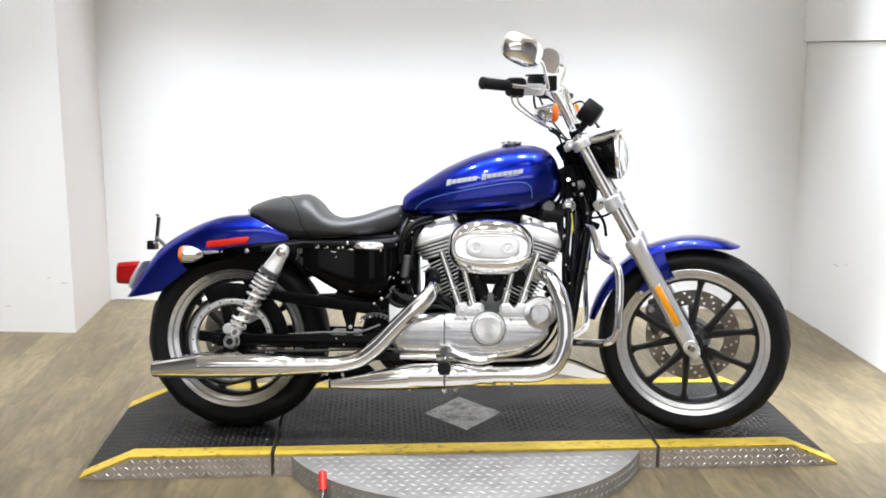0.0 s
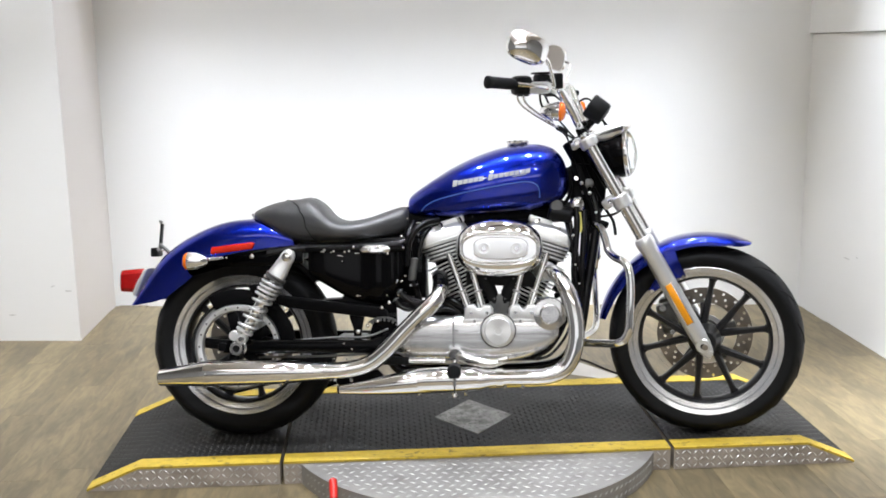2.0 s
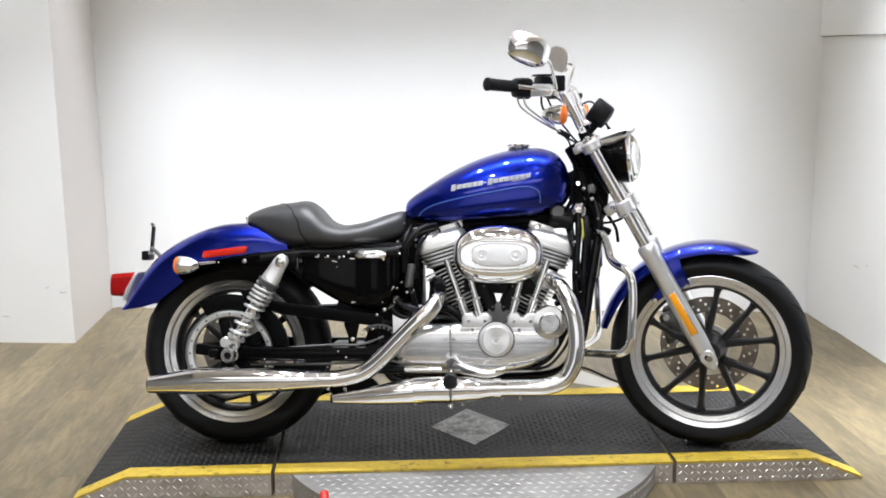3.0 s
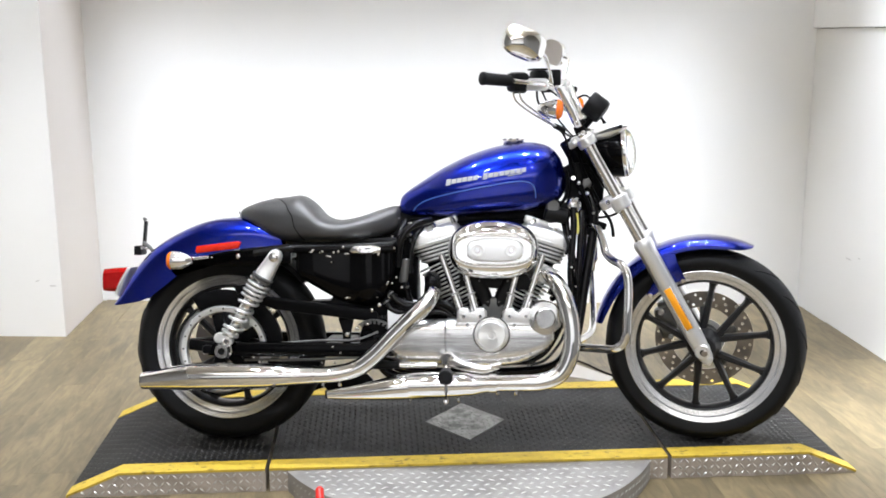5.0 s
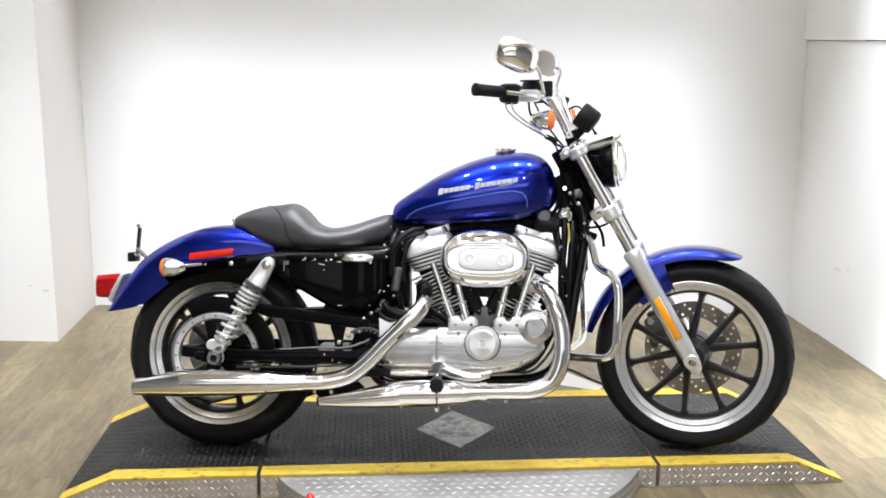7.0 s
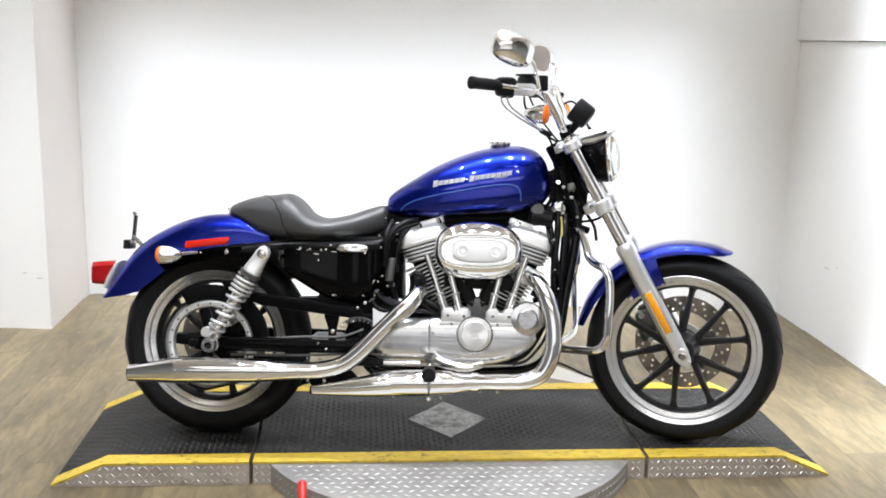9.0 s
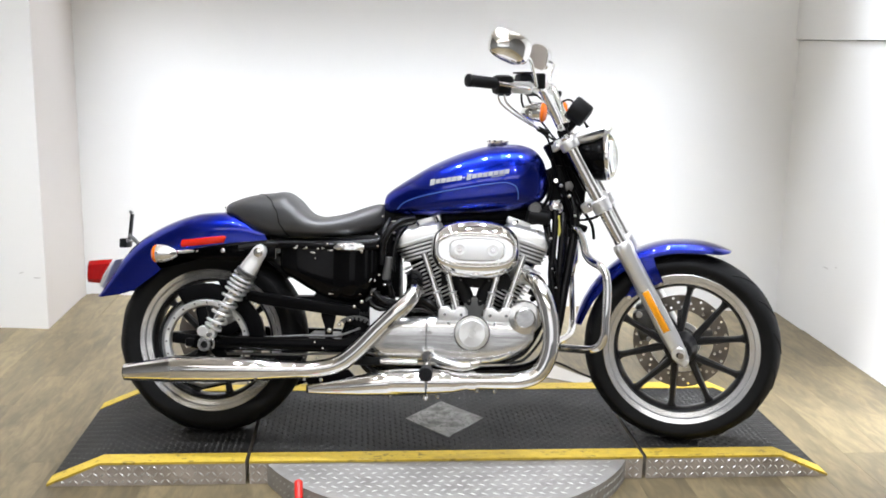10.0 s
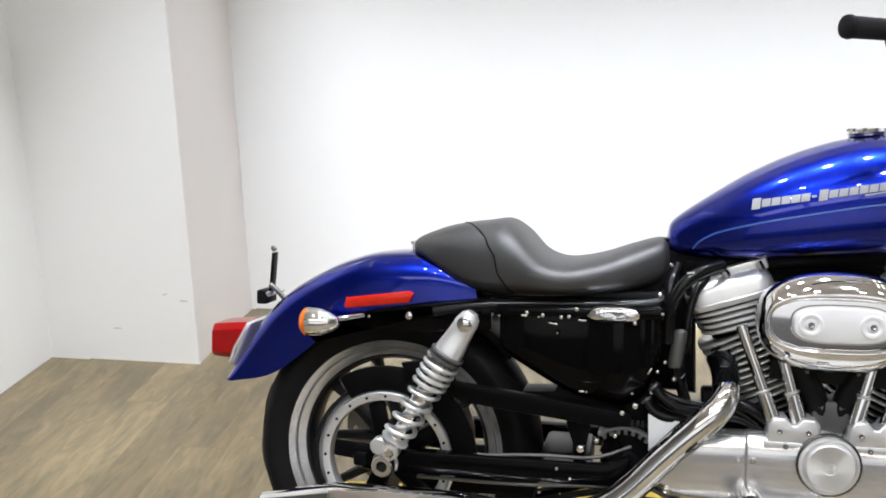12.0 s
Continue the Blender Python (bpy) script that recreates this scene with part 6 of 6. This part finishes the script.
# ---- frame, covers and hardware ----
bm = tube([(0.35, 0, 0.86), (0.20, 0, 0.80), (0.0, 0, 0.735), (-0.20, 0, 0.68), (-0.40, 0, 0.63)], 0.026, 14, 6)
for s in (-1, 1):
    tube([(0.385, s * 0.03, 0.80), (0.402, s * 0.05, 0.71), (0.372, s * 0.06, 0.50), (0.345, s * 0.07, 0.34), (0.30, s * 0.08, 0.235), (0.15, s * 0.09, 0.205), (-0.18, s * 0.09, 0.208), (-0.27, s * 0.09, 0.26), (-0.30, s * 0.09, 0.36)], 0.0155, 12, 6, bm=bm)
    tube([(-0.19, s * 0.05, 0.67), (-0.23, s * 0.09, 0.630), (-0.40, s * 0.10, 0.622), (-0.56, s * 0.105, 0.615), (-0.66, s * 0.108, 0.60)], 0.014, 12, 6, bm=bm)
    tube([(-0.30, s * 0.09, 0.36), (-0.27, s * 0.09, 0.48), (-0.235, s * 0.08, 0.60), (-0.20, s * 0.05, 0.67)], 0.014, 12, 6, bm=bm)
part("frame", bm, HOSE, mc, "gloss black tubular frame")
neck_a, neck_b = PIVOT + HEAD_AXIS * 0.075, PIVOT - HEAD_AXIS * 0.12
part("backbone", slab([(-0.215, 0.730), (-0.10, 0.722), (0.10, 0.722), (0.33, 0.765), (0.345, 0.725), (0.30, 0.700), (0.20, 0.690), (-0.06, 0.662), (-0.15, 0.640), (-0.215, 0.630)][::-1], -0.045, 0.045, 0.008), SATIN, mc, "black frame backbone")
coil = part("ignition_coil", rod((0.245, -0.064, 0.730), (0.322, -0.064, 0.716), 0.024, seg=24, chamfer=0.3), PLASTIC, mc, "black ignition coil under the tank")
part("coil_end", lathe([(0.021, 0), (0.021, 0.010), (0.017, 0.014), (0.008, 0.014), (0.008, 0.011), (0.002, 0.011)], (0.270, -0.070, 0.748), (0.05, -1, 0.1), 24), VEEGREY, coil, "dark grey round coil end")
part("lead_bracket", slab([(0.366, 0.834), (0.384, 0.838), (0.393, 0.822), (0.386, 0.806), (0.378, 0.812), (0.370, 0.804), (0.364, 0.818)], -0.066, -0.058, 0.003), GREYPLATE, mc, "grey bracket at the steering head")
part("steering_head", rod(neck_a, neck_b, 0.032), SATIN, mc, "black steering head")
part("neck_gusset", slab([(0.30, 0.870), (0.335, 0.890), (0.385, 0.885), (0.435, 0.805), (0.430, 0.745), (0.40, 0.69), (0.36, 0.69), (0.315, 0.79)], -0.042, 0.042, 0.010), SATIN, mc, "black neck gusset")
for pts, r in (([(0.325, -0.05, 0.90), (0.340, -0.058, 0.84), (0.372, -0.060, 0.78), (0.392, -0.06, 0.72), (0.385, -0.06, 0.66)], 0.0075), ([(0.352, -0.05, 0.91), (0.372, -0.055, 0.85), (0.402, -0.058, 0.79), (0.43, -0.05, 0.74), (0.455, -0.05, 0.70), (0.462, -0.06, 0.655)], 0.0050),
               ([(0.315, -0.045, 0.86), (0.318, -0.058, 0.80), (0.300, -0.060, 0.76), (0.27, -0.05, 0.735)], 0.0060), ([(0.36, -0.04, 0.72), (0.42, -0.06, 0.715), (0.47, -0.08, 0.73), (0.48, -0.07, 0.77)], 0.0040), ([(0.37, -0.05, 0.70), (0.368, -0.066, 0.62), (0.352, -0.07, 0.52), (0.335, -0.075, 0.44)], 0.0085)):
    part("wiring_loom", tube(pts, r, 8, 6), SATIN, mc, "black wiring loom")
for x, y, z, r in ((0.352, -0.062, 0.822, 0.006), (0.378, -0.064, 0.790, 0.006), (0.345, -0.062, 0.772, 0.005), (0.398, -0.066, 0.728, 0.004), (0.36, -0.07, 0.655, 0.004)):
    part("clip", lathe([(r, 0), (r, 0.006), (r * 0.6, 0.010), (r * 0.2, 0.011)], (x, y, z), (0.1, -1, 0.1), 10), SILVER, mc)
side = part("side_cover", cover_loft([(-0.526, 0.608, 0.560, 0.002), (-0.518, 0.608, 0.532, 0.010), (-0.47, 0.608, 0.501, 0.018), (-0.41, 0.608, 0.467, 0.018), (-0.365, 0.608, 0.450, 0.016), (-0.342, 0.607, 0.446, 0.020), (-0.316, 0.606, 0.440, 0.033), (-0.290, 0.606, 0.438, 0.035), (-0.264, 0.606, 0.450, 0.022), (-0.250, 0.606, 0.462, 0.019), (-0.236, 0.606, 0.488, 0.025), (-0.222, 0.606, 0.520, 0.016), (-0.213, 0.606, 0.570, 0.002)], 0.123, -0.07, flat_top=True), FRAMEBLACK, mc, "gloss black bulged side cover", sharp=60)
part("seat_rail", slab([(-0.535, 0.604), (-0.530, 0.622), (-0.36, 0.626), (-0.225, 0.632), (-0.214, 0.622), (-0.216, 0.606), (-0.36, 0.606)][::-1], -0.150, -0.10, 0.006, 3), FRAMEBLACK, mc, "gloss black rail under the seat")
# black filler plate and block, shaped to close gaps in the camera's view
part("battery_tray", slab([(-0.405, 0.482), (-0.420, 0.456), (-0.480, 0.453), (-0.480, 0.432), (-0.410, 0.424), (-0.36, 0.402), (-0.24, 0.385), (-0.215, 0.47), (-0.30, 0.51)], -0.120, -0.05, 0.006), SATIN, mc, "black filler plate below the side cover")
part("oil_tank", slab([(-0.30, 0.46), (-0.15, 0.45), (-0.155, 0.60), (-0.20, 0.70), (-0.26, 0.66)], -0.06, 0.10, 0.02), SATIN, mc, "black filler block between side cover and engine")
part("far_side_cover", slab([(-0.42, 0.600), (-0.40, 0.470), (-0.30, 0.440), (-0.24, 0.52), (-0.222, 0.607)][::-1], 0.07, 0.150, 0.012), GLOSSBLACK, mc)
part("coil_cover", loft([oval(a, b, 2.6, 32, -0.306, 0.614, y) for a, b, y in ((0.050, 0.016, -0.100), (0.052, 0.0165, -0.145), (0.046, 0.013, -0.158), (0.030, 0.008, -0.163))]), FOIL, mc, "crinkled bright chrome cover under the seat")
for x, z in ((-0.352, 0.612), (-0.268, 0.600), (-0.30, 0.597), (-0.47, 0.612), (-0.44, 0.608), (-0.405, 0.606), (-0.376, 0.622)):
    part("bolt", lathe([(0.0038, 0), (0.0038, 0.003), (0.002, 0.004)], (x, -0.150, z), (0, -1, 0), 10), CHROME, side)
for pts, r in (([(-0.19, -0.05, 0.70), (-0.205, -0.09, 0.66), (-0.20, -0.11, 0.58), (-0.185, -0.11, 0.50), (-0.17, -0.10, 0.44)], 0.011), ([(-0.105, -0.03, 0.69), (-0.15, -0.08, 0.665), (-0.170, -0.10, 0.61), (-0.172, -0.10, 0.54)], 0.008),
               ([(-0.245, -0.10, 0.475), (-0.20, -0.115, 0.455), (-0.15, -0.11, 0.44), (-0.09, -0.10, 0.44), (-0.04, -0.10, 0.41)], 0.009), ([(-0.245, -0.10, 0.450), (-0.20, -0.12, 0.432), (-0.15, -0.115, 0.418), (-0.08, -0.10, 0.42), (-0.03, -0.10, 0.40)], 0.009),
               ([(-0.10, -0.10, 0.45), (-0.06, -0.11, 0.445), (-0.02, -0.11, 0.42)], 0.012), ([(0.30, -0.08, 0.50), (0.305, -0.10, 0.46), (0.29, -0.10, 0.40), (0.27, -0.09, 0.33)], 0.006), ([(0.27, -0.07, 0.46), (0.285, -0.09, 0.47), (0.30, -0.08, 0.43)], 0.010),
               ([(0.20, -0.14, 0.262), (0.245, -0.145, 0.278), (0.29, -0.12, 0.325), (0.31, -0.09, 0.36)], 0.0045), ([(0.19, -0.10, 0.26), (0.25, -0.11, 0.30), (0.30, -0.08, 0.38), (0.335, -0.06, 0.48), (0.36, -0.06, 0.62)], 0.008)):
    part("hose", tube(pts, r, 10, 6), HOSE, mc, "black rubber hose")
relay = part("starter_relay", loft([[(-0.1895 + 0.12 * (z - 0.545) + a * math.cos(math.tau * k / 24), -0.118 + 0.7 * a * math.sin(math.tau * k / 24), z) for k in range(24)] for z, a in ((0.512, 0.007), (0.515, 0.0125), (0.530, 0.0135), (0.570, 0.0135), (0.582, 0.0125), (0.586, 0.006))]), GREYPLATE, mc, "grey plastic relay")
part("lead", tube([(-0.193, -0.120, 0.514), (-0.190, -0.124, 0.500), (-0.181, -0.124, 0.494), (-0.174, -0.120, 0.503)], 0.004, 8, 5), HOSE, relay)
part("hose", tube([(-0.207, -0.118, 0.560), (-0.206, -0.124, 0.618), (-0.196, -0.126, 0.650), (-0.174, -0.122, 0.680), (-0.146, -0.110, 0.697), (-0.110, -0.085, 0.706)], 0.0115, 14, 6), HOSE, mc, "thick black rubber hose behind the rear cylinder")
part("starter_motor", rod((-0.14, -0.03, 0.43), (0.00, -0.03, 0.435), 0.034), SATIN, mc, "black starter motor")
part("frame_bracket", slab([(-0.240, 0.428), (-0.182, 0.417), (-0.238, 0.358)], -0.146, -0.140, 0.001), SATINALU, mc, "bright metal triangular bracket")
for x, y, z, r in ((-0.264, -0.15, 0.445, 0.007), (-0.288, -0.14, 0.428, 0.006), (-0.30, -0.15, 0.386, 0.005), (-0.235, -0.13, 0.468, 0.005), (-0.365, -0.135, 0.352, 0.009), (-0.335, -0.135, 0.37, 0.006), (-0.43, -0.135, 0.318, 0.005), (-0.36, -0.135, 0.318, 0.005), (-0.49, -0.135, 0.318, 0.005), (-0.225, -0.15, 0.512, 0.004), (-0.212, -0.15, 0.53, 0.004)):
    part("bolt", lathe([(r, 0), (r, 0.004), (r * 0.75, 0.008), (r * 0.2, 0.009)], (x, y, z), (0, -1, 0), 14), CHROME, mc, "chrome fastener")
part("brake_line", tube([(-0.60, -0.136, 0.322), (-0.45, -0.137, 0.333), (-0.34, -0.137, 0.336), (-0.27, -0.13, 0.36)], 0.0035, 8, 5), GREYPLATE, mc)
part("brake_line", tube([(-0.69, -0.118, 0.268), (-0.50, -0.137, 0.273), (-0.34, -0.137, 0.280), (-0.25, -0.13, 0.285), (-0.18, -0.15, 0.262)], 0.004, 8, 5), GREYPLATE, mc)
bm = box((-0.40, 0.0, 0.30), (0.10, 0.17, 0.05), 0.01)
part("swingarm_brace", bm, SATIN, mc)
part("master_cylinder", rod((-0.205, -0.165, 0.262), (-0.085, -0.165, 0.262), 0.011, seg=18), CHROME, mc, "chrome rear brake cylinder")
part("cylinder_boot", rod((-0.30, -0.165, 0.264), (-0.20, -0.165, 0.262), 0.015, 0.012, seg=18), RUBBER, mc)
pedal = part("brake_pedal", tube([(-0.055, -0.165, 0.292), (-0.03, -0.20, 0.276), (0.02, -0.225, 0.266), (0.06, -0.232, 0.262), (0.10, -0.235, 0.272)], [0.017, 0.0175, 0.0150, 0.0125, 0.010], 16, 6, flat=0.8), POLISHED, mc, "polished brake pedal")
part("pedal_pad", box((0.092, -0.245, 0.278), (0.036, 0.05, 0.012), 0.005, Matrix.Rotation(radians(-14), 4, "Y")), CHROME, pedal)
part("pedal_pivot", rod((-0.055, -0.15, 0.288), (-0.055, -0.195, 0.286), 0.020), POLISHED, pedal)
peg = part("foot_peg", rod((-0.056, -0.235, 0.247), (-0.056, -0.325, 0.250), 0.0195, 0.021, seg=22), GRIPRUB, mc, "black rubber foot peg")
part("peg_mount", rod((-0.056, -0.155, 0.262), (-0.056, -0.238, 0.247), 0.012), CHROME, peg)
part("wear_peg", rod((-0.054, -0.312, 0.236), (-0.054, -0.313, 0.204), 0.0055, seg=12), CHROME, peg)
# pin added to carry a ball that stands for a muffler bolt
part("peg_pin", rod((-0.054, -0.313, 0.206), (-0.054, -0.314, 0.180), 0.0024, seg=8), DARKSTEEL, peg)
part("peg_tip", lathe([(0.0075, 0), (0.0085, 0.006), (0.004, 0.012)], (-0.054, -0.314, 0.184), (0, 0, -1), 12), CHROME, peg)
part("far_foot_peg", rod((-0.056, 0.14, 0.262), (-0.056, 0.325, 0.250), 0.018, seg=18), GRIPRUB, mc)
plug = part("sensor_plug", rod((0.262, -0.120, 0.476), (0.270, -0.118, 0.494), 0.0130, 0.0105, seg=14), PLASTIC, mc, "black sensor plug above the gear cover")
part("lead", tube([(0.270, -0.118, 0.492), (0.285, -0.112, 0.496), (0.294, -0.108, 0.478), (0.292, -0.104, 0.44)], 0.0035, 8, 5), PLASTIC, plug)
# engine guard
pts = [(0.390, -0.055, 0.690), (0.412, -0.085, 0.676), (0.424, -0.110, 0.640), (0.430, -0.135, 0.606), (0.447, -0.168, 0.586), (0.467, -0.203, 0.574), (0.481, -0.225, 0.545), (0.485, -0.231, 0.490), (0.482, -0.232, 0.420), (0.477, -0.228, 0.355), (0.452, -0.205, 0.322), (0.400, -0.130, 0.312), (0.350, -0.075, 0.308)]
part("engine_guard", tube(pts, 0.0125, 16, 6), CHROME, mc, "chrome tubular engine guard")
far_guard = part("engine_guard", tube([(0.395, 0.050, 0.688), (0.412, 0.080, 0.672), (0.418, 0.110, 0.600), (0.424, 0.180, 0.565), (0.427, 0.225, 0.535), (0.431, 0.230, 0.450), (0.434, 0.228, 0.365), (0.424, 0.200, 0.325), (0.390, 0.140, 0.308), (0.350, 0.080, 0.300)], 0.0120, 16, 6), CHROME, mc, "chrome tubular engine guard")
part("sleeve", tube([(0.412, 0.070, 0.668), (0.414, 0.085, 0.662), (0.416, 0.096, 0.620), (0.418, 0.106, 0.585), (0.420, 0.115, 0.572)], [0.012, 0.0185, 0.0190, 0.0185, 0.012], 20, 5), CHROME, far_guard, "wide chrome sleeve")
part("guard_bracket", box((0.425, 0, 0.690), (0.030, 0.13, 0.022), 0.005, Matrix.Rotation(radians(20), 4, "Y")), SATIN, mc)
# regulator, horn and ignition parts near the neck
reg = part("voltage_regulator", box((0.392, 0, 0.60), (0.020, 0.060, 0.11), 0.006, Matrix.Rotation(radians(9), 4, "Y")), SILVER, mc, "silver finned voltage regulator")
for i in range(6):
    part("fin", box((0.406, -0.025 + 0.010 * i, 0.598), (0.008, 0.003, 0.10), 0.001, Matrix.Rotation(radians(9), 4, "Y")), SILVER, reg)
part("horn", lathe([(0.010, 0), (0.026, 0.004), (0.028, 0.014), (0.024, 0.022), (0.012, 0.030), (0.004, 0.030)], (0.338, -0.045, 0.752), (0.1, -1, 0.1), 28), CHROME, mc, "chrome horn")
part("ignition_switch", lathe([(0.006, 0), (0.0090, 0.003), (0.0090, 0.016), (0.006, 0.020)], (0.3325, -0.055, 0.835), (0.1, -1, 0.15), 20), CHROME, mc, "chrome ignition switch")
part("fork_lock", lathe([(0.006, 0), (0.009, 0.004), (0.008, 0.014), (0.003, 0.017)], (0.362, -0.045, 0.795), (0.2, -1, 0), 14), SILVER, mc)
part("hang_tag", slab([(0.341, 0.728), (0.349, 0.728), (0.3545, 0.664), (0.3425, 0.664)], -0.082, -0.080, 0.0005, 1), YELLOWTAG, mc, "narrow yellow tag hanging at the neck")
part("wiring_box", box((0.30, -0.03, 0.748), (0.07, 0.06, 0.035), 0.008, Matrix.Rotation(radians(15), 4, "Y")), PLASTIC, mc)
part("tank_mount", box((-0.214, 0, 0.735), (0.022, 0.05, 0.03), 0.004), SATIN, mc)
part("seat_pan", box((-0.39, 0, 0.640), (0.36, 0.17, 0.022), 0.008), PLASTIC, mc)
part("tank_rail", box((0.04, 0, 0.712), (0.44, 0.10, 0.03), 0.008, Matrix.Rotation(radians(-4), 4, "Y")), SATIN, mc)
part("battery_box", box((-0.325, 0, 0.52), (0.12, 0.16, 0.15), 0.012), SATIN, mc, "black battery box")
part("side_stand", tube([(-0.28, 0.10, 0.235), (-0.45, 0.20, 0.155), (-0.64, 0.315, 0.068)], 0.011, 12, 5), GLOSSBLACK, mc, "black side stand")

# small chrome bits about the side cover and the swingarm, fitted to the camera's view in place of glints
for x, z, r in ((-0.447, 0.605, 0.003), (-0.411, 0.576, 0.003), (-0.390, 0.608, 0.005), (-0.224, 0.655, 0.005), (-0.218, 0.619, 0.004), (-0.355, 0.467, 0.003), (-0.270, 0.468, 0.003), (-0.408, 0.315, 0.004), (-0.383, 0.297, 0.004), (-0.441, 0.266, 0.004), (-0.401, 0.266, 0.003), (-0.204, 0.710, 0.004), (-0.195, 0.499, 0.005)):
    part("bolt", lathe([(r, 0), (r, 0.003), (r * 0.7, 0.006), (r * 0.2, 0.007)], (x, -0.154, z), (0, -1, 0.1), 12), CHROME, mc)
# chrome slivers stand in for the longer glints
for x, z, ln, a in ((-0.420, 0.594, 0.018, 10), (-0.365, 0.602, 0.016, 2), (-0.170, 0.697, 0.014, -8), (-0.239, 0.512, 0.014, -60), (-0.475, 0.607, 0.012, 4), (-0.364, 0.467, 0.010, 0)):
    part("clip", box((x, -0.154, z), (ln, 0.006, 0.0035), 0.001, Matrix.Rotation(radians(a), 4, "Y")), CHROME, mc)
# ribbed breather hose and its clamps
for pts in ([(-0.236, -0.135, 0.484), (-0.211, -0.140, 0.457), (-0.180, -0.138, 0.439), (-0.141, -0.125, 0.432)], [(-0.248, -0.135, 0.458), (-0.229, -0.140, 0.432), (-0.198, -0.138, 0.420), (-0.159, -0.125, 0.416)]):
    hs = part("hose", tube(pts, 0.0095, 12, 6), HOSE, mc, "black rubber hose")
    a, b = Vector(pts[0]), Vector(pts[1])
    part("clamp", rod(a + (b - a) * 0.12, a + (b - a) * 0.28, 0.0115, seg=16), GREYPLATE, hs)
# hoses and leads beside the front downtube
for pts, r in (([(0.336, -0.070, 0.745), (0.336, -0.080, 0.690), (0.331, -0.082, 0.620), (0.327, -0.080, 0.554), (0.330, -0.072, 0.48)], 0.011), ([(0.312, -0.050, 0.720), (0.318, -0.070, 0.665), (0.326, -0.078, 0.585), (0.330, -0.080, 0.505), (0.340, -0.070, 0.420)], 0.009), ([(0.362, -0.055, 0.735), (0.360, -0.072, 0.680), (0.356, -0.078, 0.610), (0.352, -0.078, 0.540), (0.346, -0.070, 0.450)], 0.0115), ([(0.330, -0.050, 0.730), (0.338, -0.075, 0.675), (0.334, -0.088, 0.610), (0.345, -0.085, 0.540), (0.352, -0.075, 0.460), (0.342, -0.070, 0.380)], 0.006), ([(0.302, -0.060, 0.700), (0.309, -0.085, 0.660), (0.318, -0.092, 0.630), (0.312, -0.090, 0.600)], 0.005)):
    part("hose", tube(pts, r, 10, 6), HOSE, mc, "black hose beside the downtube")
for x, z, r in ((0.322, 0.655, 0.005), (0.330, 0.560, 0.004), (0.342, 0.500, 0.004)):
    part("clip", lathe([(r, 0), (r, 0.004), (r * 0.4, 0.007)], (x, -0.092, z), (0, -1, 0.1), 10), CHROME, mc)


# ---- floor planks ----
PLANK_W, PLANK_L = 0.152, 0.915
bm = bmesh.new()
w, l, c = PLANK_W / 2 - 0.0001, PLANK_L / 2 - 0.0001, 0.00025
low = [bm.verts.new((x, y, -0.003)) for x, y in ((-w, -l), (w, -l), (w, l), (-w, l))]
mid = [bm.verts.new((x, y, -c)) for x, y in ((-w, -l), (w, -l), (w, l), (-w, l))]
top = [bm.verts.new((x, y, 0)) for x, y in ((-w + c, -l + c), (w - c, -l + c), (w - c, l - c), (-w + c, l - c))]
for i in range(4):
    j = (i + 1) % 4
    bm.faces.new((low[i], low[j], mid[j], mid[i]))
    bm.faces.new((mid[i], mid[j], top[j], top[i]))
bm.faces.new(top)
plank_mesh = finish(bm, "plank", WOOD, 20)
for i in range(-17, 15):
    shift = random.random() * PLANK_L
    for j in range(-2, 4):
        u, v = i * PLANK_W + 0.06, j * PLANK_L + shift - 0.6
        p = ROOM @ Vector((u, v, 0))
        if not -2.36 - 0.0 < p.x < 1.90 or p.y > 2.0:
            continue
        if v - PLANK_L / 2 > 2.3 or v + PLANK_L / 2 < -1.6:
            continue
        ob = new("plank", plank_mesh)
        ob.parent = floor
        ob.matrix_basis = ROOM @ pose(u, v, 0, 0, 0, 180 * random.randint(0, 1))
